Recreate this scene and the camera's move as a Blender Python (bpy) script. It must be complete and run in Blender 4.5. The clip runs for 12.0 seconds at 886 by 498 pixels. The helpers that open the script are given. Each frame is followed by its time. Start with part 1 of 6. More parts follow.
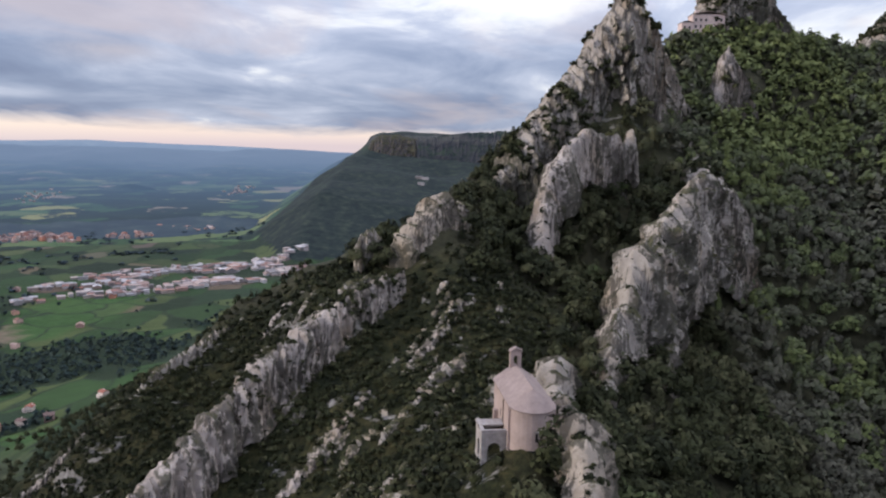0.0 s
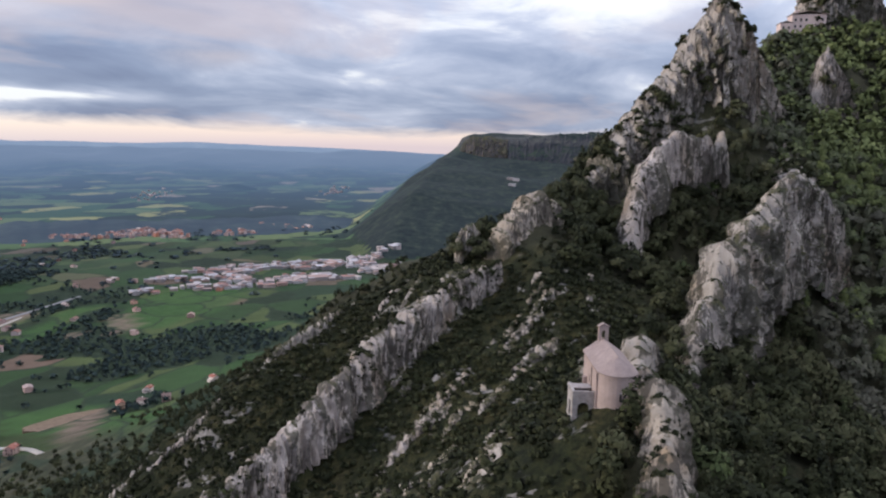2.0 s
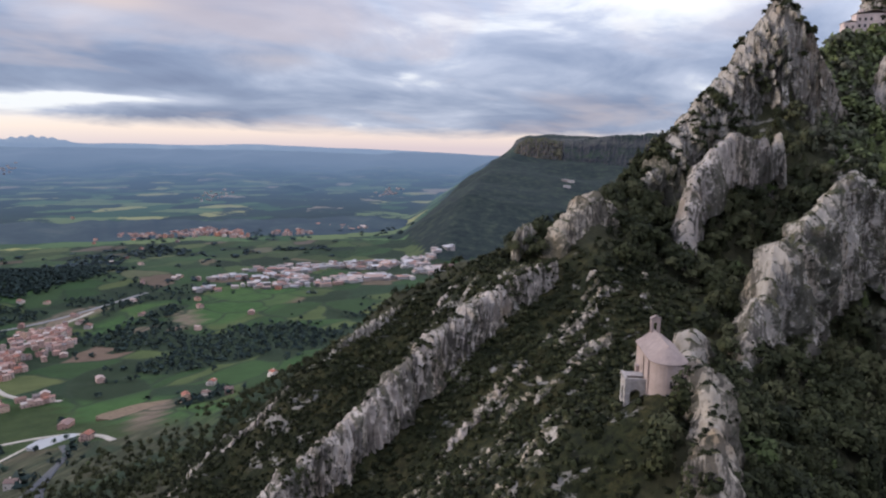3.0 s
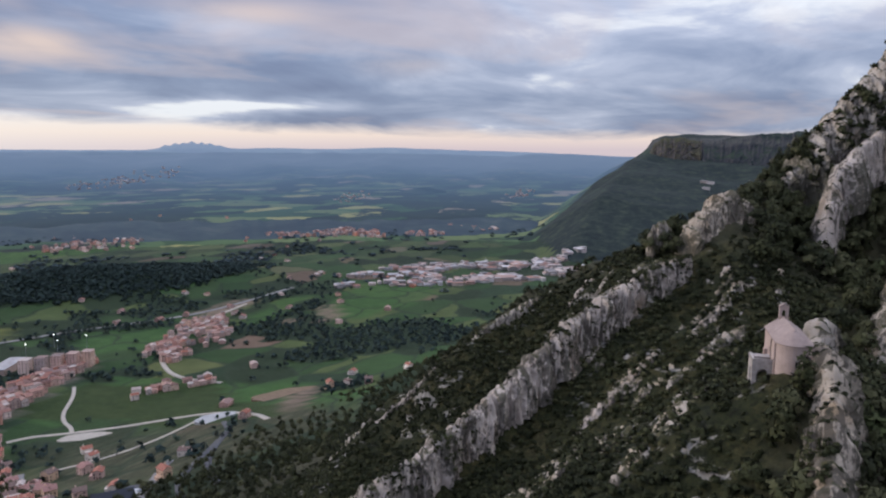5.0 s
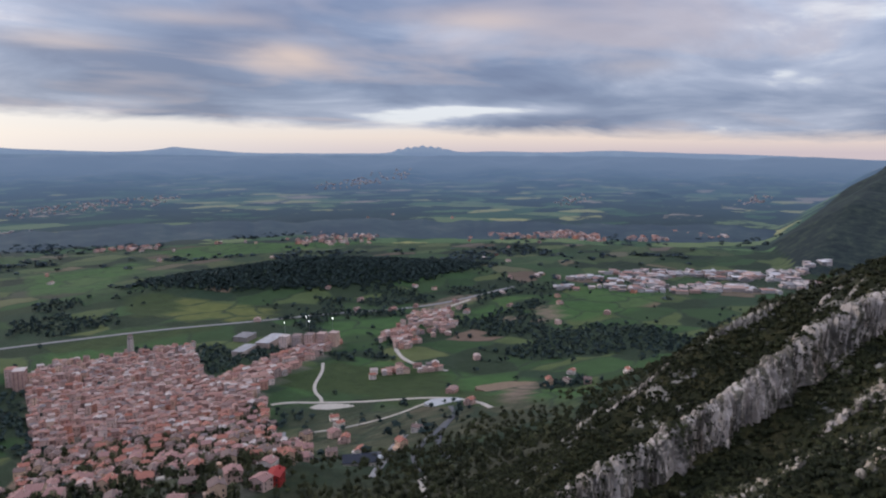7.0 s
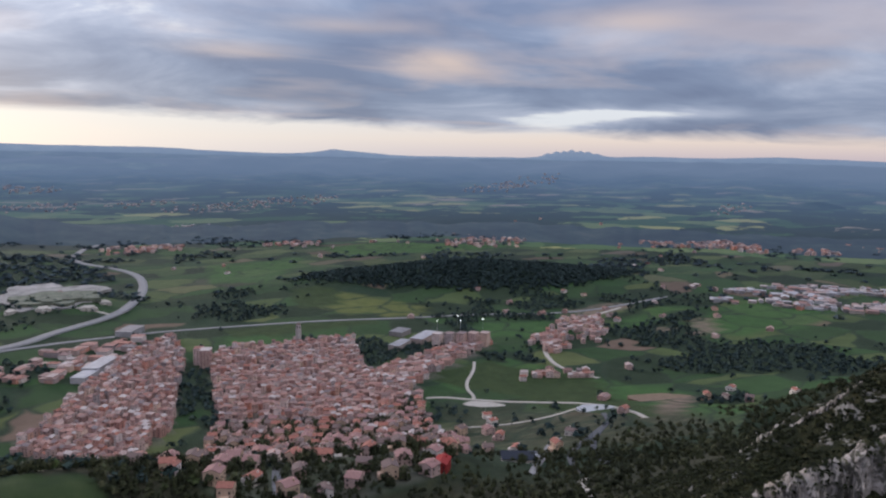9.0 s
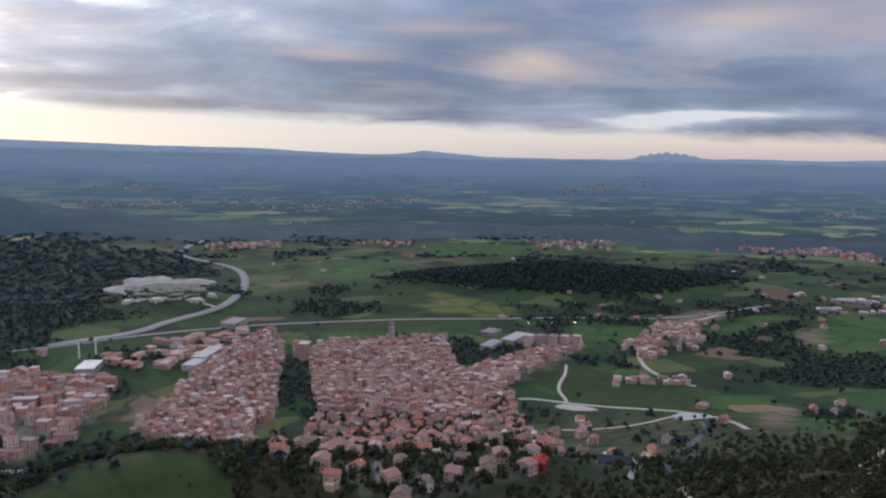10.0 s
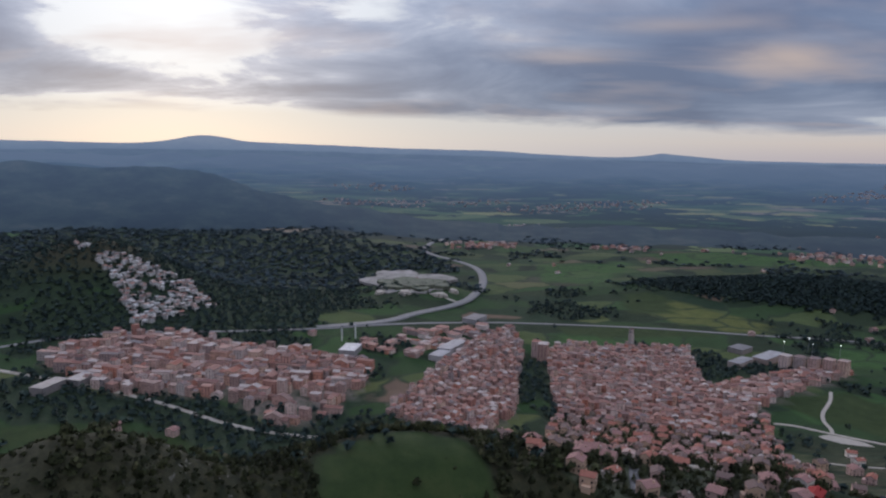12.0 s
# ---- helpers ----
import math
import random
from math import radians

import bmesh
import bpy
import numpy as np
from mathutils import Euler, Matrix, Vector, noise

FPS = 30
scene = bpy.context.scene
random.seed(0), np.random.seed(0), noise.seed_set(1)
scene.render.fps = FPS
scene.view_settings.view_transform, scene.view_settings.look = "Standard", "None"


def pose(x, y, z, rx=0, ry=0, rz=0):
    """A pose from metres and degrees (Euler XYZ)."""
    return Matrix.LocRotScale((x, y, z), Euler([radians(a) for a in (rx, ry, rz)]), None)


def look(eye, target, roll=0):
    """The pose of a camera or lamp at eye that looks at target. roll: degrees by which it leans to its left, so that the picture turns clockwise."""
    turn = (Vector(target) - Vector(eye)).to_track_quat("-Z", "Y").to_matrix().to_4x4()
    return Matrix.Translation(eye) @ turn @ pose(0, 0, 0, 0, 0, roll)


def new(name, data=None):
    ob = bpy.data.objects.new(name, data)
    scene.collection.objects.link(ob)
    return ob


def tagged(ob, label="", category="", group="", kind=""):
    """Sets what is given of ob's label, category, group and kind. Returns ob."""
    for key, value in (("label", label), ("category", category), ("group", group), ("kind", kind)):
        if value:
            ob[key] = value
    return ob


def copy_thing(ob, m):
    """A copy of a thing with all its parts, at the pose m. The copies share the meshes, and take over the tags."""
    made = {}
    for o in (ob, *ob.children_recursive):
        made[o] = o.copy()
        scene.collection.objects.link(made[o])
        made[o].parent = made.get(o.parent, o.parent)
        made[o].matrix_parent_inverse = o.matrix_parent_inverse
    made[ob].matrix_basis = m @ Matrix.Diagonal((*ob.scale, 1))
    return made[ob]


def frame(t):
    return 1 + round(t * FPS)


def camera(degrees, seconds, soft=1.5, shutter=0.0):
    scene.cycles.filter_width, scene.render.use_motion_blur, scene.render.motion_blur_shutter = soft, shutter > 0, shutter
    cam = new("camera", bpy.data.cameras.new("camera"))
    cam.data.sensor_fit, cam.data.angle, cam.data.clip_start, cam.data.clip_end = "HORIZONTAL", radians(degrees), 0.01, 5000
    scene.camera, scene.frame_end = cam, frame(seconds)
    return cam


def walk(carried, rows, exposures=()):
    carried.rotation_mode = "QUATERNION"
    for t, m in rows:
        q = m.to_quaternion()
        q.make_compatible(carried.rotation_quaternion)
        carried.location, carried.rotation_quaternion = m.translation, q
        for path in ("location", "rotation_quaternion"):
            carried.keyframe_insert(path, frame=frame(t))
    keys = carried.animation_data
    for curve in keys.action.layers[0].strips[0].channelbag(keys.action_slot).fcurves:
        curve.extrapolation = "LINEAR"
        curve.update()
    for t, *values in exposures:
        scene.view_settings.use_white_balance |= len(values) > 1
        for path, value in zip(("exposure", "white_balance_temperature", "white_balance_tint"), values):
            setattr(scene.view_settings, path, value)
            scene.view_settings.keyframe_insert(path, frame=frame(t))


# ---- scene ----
cam = camera(63.5, 12.0, soft=2.2)
PATH = [
    (0, (-2.219, 1.29, 268.783), (-2.333, 3.267, 268.504), 1.1),
    (0.5, (-2.474, -3.479, 268.697), (-2.654, -1.507, 268.417), 1.1),
    (1, (-2.614, -8.171, 268.739), (-2.849, -6.205, 268.46), 1.1),
    (1.5, (-2.621, -13.033, 268.762), (-2.92, -11.075, 268.482), 1.0),
    (2, (-2.547, -18.037, 268.863), (-2.908, -16.09, 268.583), 1.0),
    (2.5, (-2.365, -23.115, 268.926), (-2.798, -21.183, 268.648), 0.9),
    (3, (-2.114, -28.029, 268.947), (-2.62, -26.114, 268.669), 0.9),
    (5, (1.109, -49.05, 269.101), (0.265, -47.258, 268.825), 0.3),
    (5.5, (2.545, -54.659, 269.256), (1.592, -52.922, 268.98), 0.2),
    (6, (4.288, -60.538, 269.355), (3.229, -58.863, 269.081), 0.2),
    (6.5, (5.527, -66.773, 269.358), (4.347, -65.181, 269.086), 0.3),
    (7, (6.023, -73.416, 269.382), (4.682, -71.957, 269.112), 0.2),
    (9, (6.362, -97.327, 270.883), (4.758, -96.163, 270.62), 0.8),
    (9.5, (6.81, -103.438, 270.94), (5.138, -102.373, 270.678), 0.8),
    (10, (7.207, -109.408, 270.908), (5.472, -108.448, 270.645), 1.0),
    (10.5, (7.064, -115.337, 270.876), (5.264, -114.506, 270.611), 1.1),
    (11, (6.51, -121.296, 270.908), (4.648, -120.617, 270.642), 1.1),
    (11.5, (5.509, -127.471, 271.035), (3.599, -126.94, 270.769), 1.1),
    (12, (4.388, -134.032, 271.187), (2.441, -133.659, 270.92), 1.1),
]
walk(cam, [(t, look(eye, target, roll)) for t, eye, target, roll in PATH],
     [(0.0, 0.36, 6250, 10), (3.0, 0.32, 6180, 10), (6.0, 0.1, 6100, 10), (9.0, 0.0, 6080, 10), (10.5, -0.18, 6030, 10), (12.0, -0.45, 5920, 10)])


# ---- sky and light ----
def ramp(nodes, links, fac, stops):
    node = nodes.new("ShaderNodeValToRGB")
    while len(node.color_ramp.elements) < len(stops):
        node.color_ramp.elements.new(0.5)
    for e, (p, c) in zip(node.color_ramp.elements, stops):
        e.position, e.color = p, (*c, 1)
    links.new(fac, node.inputs[0])
    return node.outputs[0]


def maths(nodes, links, op, a, b=None, c=None):
    node = nodes.new("ShaderNodeMath")
    node.operation = op
    for k, v in enumerate((a, b, c)):
        if v is None:
            continue
        if isinstance(v, (int, float)):
            node.inputs[k].default_value = v
        else:
            links.new(v, node.inputs[k])
    return node.outputs[0]


def blend(nodes, links, fac, a, b, mode="MIX"):
    node = nodes.new("ShaderNodeMix")
    node.data_type, node.blend_type = "RGBA", mode
    for k, v in ((0, fac), (6, a), (7, b)):
        if isinstance(v, (int, float)):
            node.inputs[k].default_value = v
        elif isinstance(v, tuple):
            node.inputs[k].default_value = (*v, 1)
        else:
            links.new(v, node.inputs[k])
    return node.outputs[2]


def noise_tex(nodes, links, vec, scale, detail=4, rough=0.55, dist=0.0, out=0):
    node = nodes.new("ShaderNodeTexNoise")
    node.inputs["Scale"].default_value = scale
    node.inputs["Detail"].default_value = detail
    node.inputs["Roughness"].default_value = rough
    node.inputs["Distortion"].default_value = dist
    links.new(vec, node.inputs["Vector"])
    return node.outputs[out]


def mapped(nodes, links, vec, scale=(1, 1, 1), turn=(0, 0, 0), shift=(0, 0, 0)):
    node = nodes.new("ShaderNodeMapping")
    node.inputs["Scale"].default_value = scale
    node.inputs["Rotation"].default_value = turn
    node.inputs["Location"].default_value = shift
    links.new(vec, node.inputs["Vector"])
    return node.outputs[0]


SUN_AWAY = Vector((-0.965, -0.16, 0.20)).normalized()
world = bpy.data.worlds.new("evening_sky")
scene.world = world
world.use_nodes = True
wn, wl = world.node_tree.nodes, world.node_tree.links
wn.clear()
w_out = wn.new("ShaderNodeOutputWorld")
w_bg = wn.new("ShaderNodeBackground")
wl.new(w_bg.outputs[0], w_out.inputs[0])
w_co = wn.new("ShaderNodeTexCoord")
w_sep = wn.new("ShaderNodeSeparateXYZ")
wl.new(w_co.outputs["Generated"], w_sep.inputs[0])
DX, DY, DZ = w_sep.outputs
nishita = wn.new("ShaderNodeTexSky")
nishita.sky_type, nishita.sun_disc = "NISHITA", False
nishita.sun_elevation = math.asin(SUN_AWAY.z)
nishita.sun_rotation = math.atan2(SUN_AWAY.x, SUN_AWAY.y)
nishita.altitude, nishita.dust_density = 900, 2.0
# direction projected on a flat cloud deck
w_h = maths(wn, wl, "ADD", maths(wn, wl, "MAXIMUM", DZ, 0.0), 0.155)
w_px = maths(wn, wl, "DIVIDE", DX, w_h)
w_py = maths(wn, wl, "DIVIDE", DY, w_h)
w_pos = wn.new("ShaderNodeCombineXYZ")
wl.new(w_px, w_pos.inputs[0])
wl.new(w_py, w_pos.inputs[1])
deck = mapped(wn, wl, w_pos.outputs[0], (1.0, 1.0, 1), (0, 0, 0.35))
big = noise_tex(wn, wl, deck, 0.55, 3, 0.5, 0.3)
small = noise_tex(wn, wl, mapped(wn, wl, deck, (1, 0.8, 1)), 1.25, 7, 0.60, 0.45)
wisp = noise_tex(wn, wl, mapped(wn, wl, deck, (1, 0.6, 1), (0, 0, 0.5), (3, 8, 0)), 1.0, 4, 0.55, 0.4)
toward = maths(wn, wl, "ADD", maths(wn, wl, "MULTIPLY", DX, SUN_AWAY.x), maths(wn, wl, "MULTIPLY", DY, SUN_AWAY.y))
dens = maths(wn, wl, "ADD", maths(wn, wl, "MULTIPLY", big, 1.0), maths(wn, wl, "MULTIPLY", small, 0.62))
dens = maths(wn, wl, "SUBTRACT", dens, 0.27)
dens = maths(wn, wl, "ADD", dens, maths(wn, wl, "ADD", maths(wn, wl, "MULTIPLY", DX, -0.05), maths(wn, wl, "MULTIPLY", DY, -0.03)))
# the deck thins where the sun stands behind it
near_sun = maths(wn, wl, "ADD", toward, maths(wn, wl, "MULTIPLY", DZ, SUN_AWAY.z))
near_sun = maths(wn, wl, "EXPONENT", maths(wn, wl, "MULTIPLY", maths(wn, wl, "SUBTRACT", near_sun, 1.0), 28.0))
dens = maths(wn, wl, "SUBTRACT", dens, maths(wn, wl, "MULTIPLY", near_sun, 0.20))
# thin and thick places of the deck: bearing to the left of +y, elevation, their spreads in degrees, thickness
w_az = maths(wn, wl, "MULTIPLY", maths(wn, wl, "ARCTAN2", maths(wn, wl, "MULTIPLY", DX, -1.0), DY), 57.296)
w_el = maths(wn, wl, "MULTIPLY", maths(wn, wl, "ARCSINE", DZ), 57.296)
w_az = maths(wn, wl, "ADD", w_az, maths(wn, wl, "MULTIPLY", maths(wn, wl, "SUBTRACT", small, 0.5), 9.0))
w_el = maths(wn, wl, "ADD", w_el, maths(wn, wl, "MULTIPLY", maths(wn, wl, "SUBTRACT", wisp, 0.5), 2.2))


def patch(at_az, at_el, wide, tall, amount):
    u = maths(wn, wl, "DIVIDE", maths(wn, wl, "SUBTRACT", w_az, at_az), wide)
    v = maths(wn, wl, "DIVIDE", maths(wn, wl, "SUBTRACT", w_el, at_el), tall)
    rr = maths(wn, wl, "ADD", maths(wn, wl, "MULTIPLY", u, u), maths(wn, wl, "MULTIPLY", v, v))
    return maths(wn, wl, "MULTIPLY", maths(wn, wl, "EXPONENT", maths(wn, wl, "MULTIPLY", rr, -1.0)), amount)


for spec in [(-1, 11.4, 9, 1.8, -0.22), (17.8, 5.5, 1.1, 0.4, -0.13), (34, 3.2, 4, 0.5, -0.14), (43, 9.2, 6, 1.0, -0.24), (39.9, 3.0, 6, 0.45, -0.27), (20, 3.2, 8, 0.35, -0.10),
             (66.4, 3.6, 3.6, 0.45, -0.22), (68, 3.0, 4, 0.3, -0.12), (88, 5.2, 2.4, 0.5, -0.16), (80.5, 4.2, 3, 0.35, -0.14), (100.5, 8.0, 6.5, 2.2, -0.26), (92, 5.0, 3, 0.45, -0.18), (85.8, 10.5, 2.5, 0.8, -0.16),
             (39.7, 6.0, 10, 1.5, 0.07), (16, 3.4, 12, 1.2, 0.06), (74.3, 6.6, 9, 1.6, 0.10), (107, 4.9, 5, 0.7, 0.16), (99, 4.2, 3.5, 0.5, 0.16), (62, 9.8, 12, 1.4, 0.06), (-24, 9, 12, 5, -0.15), (17, 7.6, 10, 1.6, 0.09), (30, 9.5, 9, 1.5, 0.04)]:
    dens = maths(wn, wl, "ADD", dens, patch(*spec))
# torn edges against the glare
dens = maths(wn, wl, "ADD", dens, maths(wn, wl, "MULTIPLY", maths(wn, wl, "MULTIPLY", near_sun, 1.1), maths(wn, wl, "SUBTRACT", small, 0.47)))
cloud = ramp(wn, wl, dens, [(0.31, (0.96, 0.96, 0.97)), (0.37, (0.78, 0.79, 0.84)), (0.42, (0.54, 0.575, 0.70)), (0.50, (0.40, 0.445, 0.58)),
                            (0.60, (0.285, 0.335, 0.475)), (0.74, (0.20, 0.24, 0.37))])
# thin places let the warm evening light through
rosy = ramp(wn, wl, wisp, [(0.52, (0, 0, 0)), (0.66, (0.55, 0.55, 0.55))])
cloud = blend(wn, wl, rosy, cloud, (0.64, 0.53, 0.53))
for spec in [(54.9, 7.3, 3.4, 0.9, 0.9), (40, 10.2, 5, 0.8, 0.6), (62, 9.6, 5, 0.6, 0.4), (70, 7.6, 4.5, 0.6, 0.45), (27.7, 6.3, 3.5, 0.8, 0.3)]:
    cloud = blend(wn, wl, patch(*spec), cloud, (0.80, 0.62, 0.53))
# an overcast sky is brightest overhead, and brighter towards the hidden sun
high = maths(wn, wl, "MULTIPLY_ADD", maths(wn, wl, "POWER", maths(wn, wl, "MAXIMUM", DZ, 0.0), 1.5), 2.6, 0.86)
glow = maths(wn, wl, "MULTIPLY", high, maths(wn, wl, "MULTIPLY_ADD", near_sun, 0.25, 0.95))
cloud = blend(wn, wl, 1.0, cloud, glow, "MULTIPLY")
# clear strip under the deck
strip = ramp(wn, wl, DZ, [(0.0, (0.66, 0.54, 0.55)), (0.02, (0.88, 0.71, 0.60)), (0.05, (0.86, 0.80, 0.76))])
strip = blend(wn, wl, maths(wn, wl, "POWER", maths(wn, wl, "MAXIMUM", toward, 0.0), 3.0), strip, (0.86, 0.83, 0.79))
edge = maths(wn, wl, "MULTIPLY_ADD", maths(wn, wl, "SUBTRACT", small, 0.5), 0.035, DZ)
edge = maths(wn, wl, "SUBTRACT", edge, maths(wn, wl, "MULTIPLY", maths(wn, wl, "POWER", maths(wn, wl, "MAXIMUM", toward, 0.0), 2.0), 0.035))
cover = maths(wn, wl, "DIVIDE", maths(wn, wl, "SUBTRACT", edge, 0.012), 0.016)
w_clamp = wn.new("ShaderNodeClamp")
wl.new(cover, w_clamp.inputs[0])
deck_col = blend(wn, wl, w_clamp.outputs[0], strip, cloud)
blue = blend(wn, wl, 0.010, deck_col, nishita.outputs[0], "ADD")
wl.new(blue, w_bg.inputs[0])
w_bg.inputs[1].default_value = 0.9
sun_data = bpy.data.lights.new("sun", "SUN")
sun_data.energy, sun_data.angle, sun_data.color = 1.9, radians(20), (1.0, 0.87, 0.75)
new("sun", sun_data).matrix_world = look(SUN_AWAY * 50, (0, 0, 0))


# ---- shape of the land ----
def hashed(ix, iy, seed):
    h = (ix.astype(np.int64) * 374761393 + iy.astype(np.int64) * 668265263 + seed * 974634) & 0xFFFFFFFF
    h = ((h ^ (h >> 13)) * 1274126177) & 0xFFFFFFFF
    return ((h ^ (h >> 16)) & 0xFFFF) / 65535.0


def lattice(x, y, size, seed=0):
    """Smooth noise from -1 to 1 with bumps of that size."""
    x, y = np.asarray(x, float) / size, np.asarray(y, float) / size
    ix, iy = np.floor(x), np.floor(y)
    u, v = x - ix, y - iy
    u, v = u * u * (3 - 2 * u), v * v * (3 - 2 * v)
    a, b = hashed(ix, iy, seed), hashed(ix + 1, iy, seed)
    c, d = hashed(ix, iy + 1, seed), hashed(ix + 1, iy + 1, seed)
    return 2 * (a + (b - a) * u + (c - a) * v + (a - b - c + d) * u * v) - 1


def bump(x, y, cx, cy, rx, ry, h, turn=0.0):
    c, s = math.cos(turn), math.sin(turn)
    u, v = ((x - cx) * c + (y - cy) * s) / rx, (-(x - cx) * s + (y - cy) * c) / ry
    return h * np.exp(-(u * u + v * v))


def tent(x, y, line, left, right):
    """A ridge along a line of (x, y, z), falling off to its left and right."""
    total, weight, near = 0.0, 0.0, np.full(np.shape(x), 1e9)
    spans = []
    for (ax, ay, az), (bx, by, bz) in zip(line, line[1:]):
        dx, dy = bx - ax, by - ay
        s = np.clip(((x - ax) * dx + (y - ay) * dy) / (dx * dx + dy * dy), 0, 1)
        px, py = x - ax - s * dx, y - ay - s * dy
        d = np.hypot(px, py)
        lean = np.clip((dx * py - dy * px) / math.hypot(dx, dy) / (d + 1e-6), -1, 1)
        spans.append((d, az + s * (bz - az) - d * (left + right + (left - right) * lean) / 2))
        near = np.minimum(near, d)
    for d, z in spans:
        w = np.exp(-(d - near) / 7)
        total, weight = total + w * z, weight + w
    return total / weight


def softmax(a, b, k):
    h = np.clip(0.5 + 0.5 * (a - b) / k, 0, 1)
    return b + (a - b) * h + k * h * (1 - h)


def height(x, y):
    x, y = np.asarray(x, float), np.asarray(y, float)
    r = np.hypot(x, y + 60)
    # the basin; past 3 km its distance is squeezed and raised to fit the camera's view
    rr = np.clip((r - 3000) / 1750, 0, 0.93)
    plain = np.where(r > 3000, 270 - 300 * r * (1 - rr) / 3000, -30.0)
    flat = np.clip(1 - (r - 3000) / 1500, 0, 1)
    plain = plain + flat * (4.5 * lattice(x, y, 420, 3) + 2 * lattice(x, y, 160, 4))
    plain = plain + bump(x, y, -1330, 980, 400, 150, 50, 1.15)
    plain = plain + bump(x, y, -1900, -760, 420, 330, 30) + bump(x, y, -2500, -900, 600, 500, 45)
    plain = plain + bump(x, y, -1440, -540, 230, 190, 125) + bump(x, y, -2900, -200, 700, 300, 30) + bump(x, y, -2100, 40, 260, 180, 22)
    plain = plain + bump(x, y, -450, -90, 115, 130, 90) + bump(x, y, -415, 75, 130, 120, 48) + bump(x, y, -415, 190, 80, 70, 22) + bump(x, y, -330, -245, 110, 95, 124) + bump(x, y, -420, 480, 130, 230, 15)
    plain = plain + bump(x, y, -900, -420, 300, 200, 25) + bump(x, y, -1250, -150, 300, 250, 22) + bump(x, y, -1500, 95, 150, 130, 25)
    # foot of the mountain
    out = -115 - x + 0.5 * np.clip(150 - y, 0, 160) + 0.3 * np.clip(y - 300, 0, 300)
    foot = np.where(out > 0, 180 * np.exp(-(np.maximum(out, 0) / 240) ** 1.4), 180 + 0.1 * np.clip(-out, 0, 260))
    foot = foot * np.clip(1 - (y - 900) / 700, 0, 1) * np.clip(1 + (y + 500) / 500, 0, 1)
    z = plain + foot
    z = softmax(z - 6, tent(x, y, [(-17, 231, 247), (-50, 228, 232), (-80, 222, 215), (-101, 202, 198), (-137, 190, 169), (-152, 191, 156), (-178, 188, 130), (-215, 190, 98), (-300, 200, 40)], 0.42, 0.75), 8)
    z = softmax(z, tent(x, y, [(-17, 231, 246), (-6, 270, 249), (-3, 305, 252), (8, 326, 273), (28, 338, 291), (50, 344, 308), (85, 362, 300), (112, 440, 337), (150, 470, 350), (260, 520, 338), (450, 600, 366)], 0.9, 0.72), 8)
    z = softmax(z, tent(x, y, [(6, 20, 158), (8, 55, 198), (10, 72, 216), (9, 86, 225), (5, 97, 231.5), (4, 110, 233), (8, 126, 228), (-4, 150, 212), (-24, 176, 215), (-20, 215, 236)], 0.68, 0.95), 6)
    scarp = [(-128, 92, 146), (-110, 108, 164), (-93, 126, 178.5), (-82.7, 139, 186.5), (-74, 151, 196), (-66.5, 160, 203.5), (-59.4, 172, 213), (-50.4, 180, 220.5), (-37.9, 191, 229), (-25.1, 203, 234.5)]
    z = softmax(z, tent(x, y, [(px + 3, py - 1, pz - 10) for px, py, pz in scarp], 0.52, 0.56), 5)
    z = softmax(z, tent(x, y, [(px - 1.5, py + 1, pz - 1.5) for px, py, pz in scarp], 0.66, 1.7), 2)
    z = softmax(z, tent(x, y, [(31, 163, 186), (46, 214, 202), (74, 246, 219), (80, 300, 262), (58, 335, 300)], 0.9, 0.9), 6)
    z = softmax(z, tent(x, y, [(16, 224, 224), (24, 246, 250), (42, 276, 260), (56, 312, 276)], 0.75, 0.75), 6)
    z = softmax(z, tent(x, y, [(112, 366, 278), (122, 384, 292), (128, 420, 326), (125, 452, 339)], 0.8, 0.6), 8)
    z = softmax(z, tent(x, y, [(220, 60, 205), (240, 160, 240), (270, 320, 295), (260, 520, 338)], 0.42, 0.3) - 0.6 * np.clip(60 - x, 0, 400), 10)
    z = softmax(z, tent(x, y, [(-60, 600, 196), (-150, 590, 172), (-205, 585, 138), (-260, 580, 85)], 0.6, 0.6), 12)
    z = z + bump(x, y, -52, 204, 15, 13, 9) + bump(x, y, -112, 184, 12, 8, 7)
    # the long flat-topped mountain farther on
    z = softmax(z, tent(x, y, [(-505, 1750, -30), (-560, 2400, 113), (-600, 3200, 218), (-560, 3850, 316), (-100, 4150, 320), (700, 4200, 330)], 0.62, 0.12), 14)
    # cliff step round the top of the far mountain
    top = np.clip((z - 262) / 16, 0, 1) * np.clip((y - 2600) / 300, 0, 1) * np.clip((x + 1200) / 200, 0, 1)
    z = z + 34 * top
    near = (1 - bump(x, y, 4, 103, 14, 14, 0.9)) * np.clip((z - 60) / 90, 0, 1) * np.clip(1 - (r - 900) / 500, 0, 1)
    far = np.clip((z - 30) / 90, 0, 1) * np.clip((r - 1500) / 500, 0, 1)
    z = z + near * (3.0 * lattice(x, y, 34, 5) + 1.6 * lattice(x, y, 13, 6) + 0.7 * lattice(x, y, 5.5, 7))
    return z + far * (14 * lattice(x, y, 240, 8) + 6 * lattice(x, y, 90, 9))


# ---- materials ----
def material(name, rough=0.9):
    mat = bpy.data.materials.new(name)
    mat.use_nodes = True
    nodes, links = mat.node_tree.nodes, mat.node_tree.links
    bsdf = nodes["Principled BSDF"]
    bsdf.inputs["Roughness"].default_value = rough
    bsdf.inputs["Specular IOR Level"].default_value = 0.2
    return mat, nodes, links, bsdf


def coords(nodes):
    return nodes.new("ShaderNodeTexCoord").outputs["Object"]


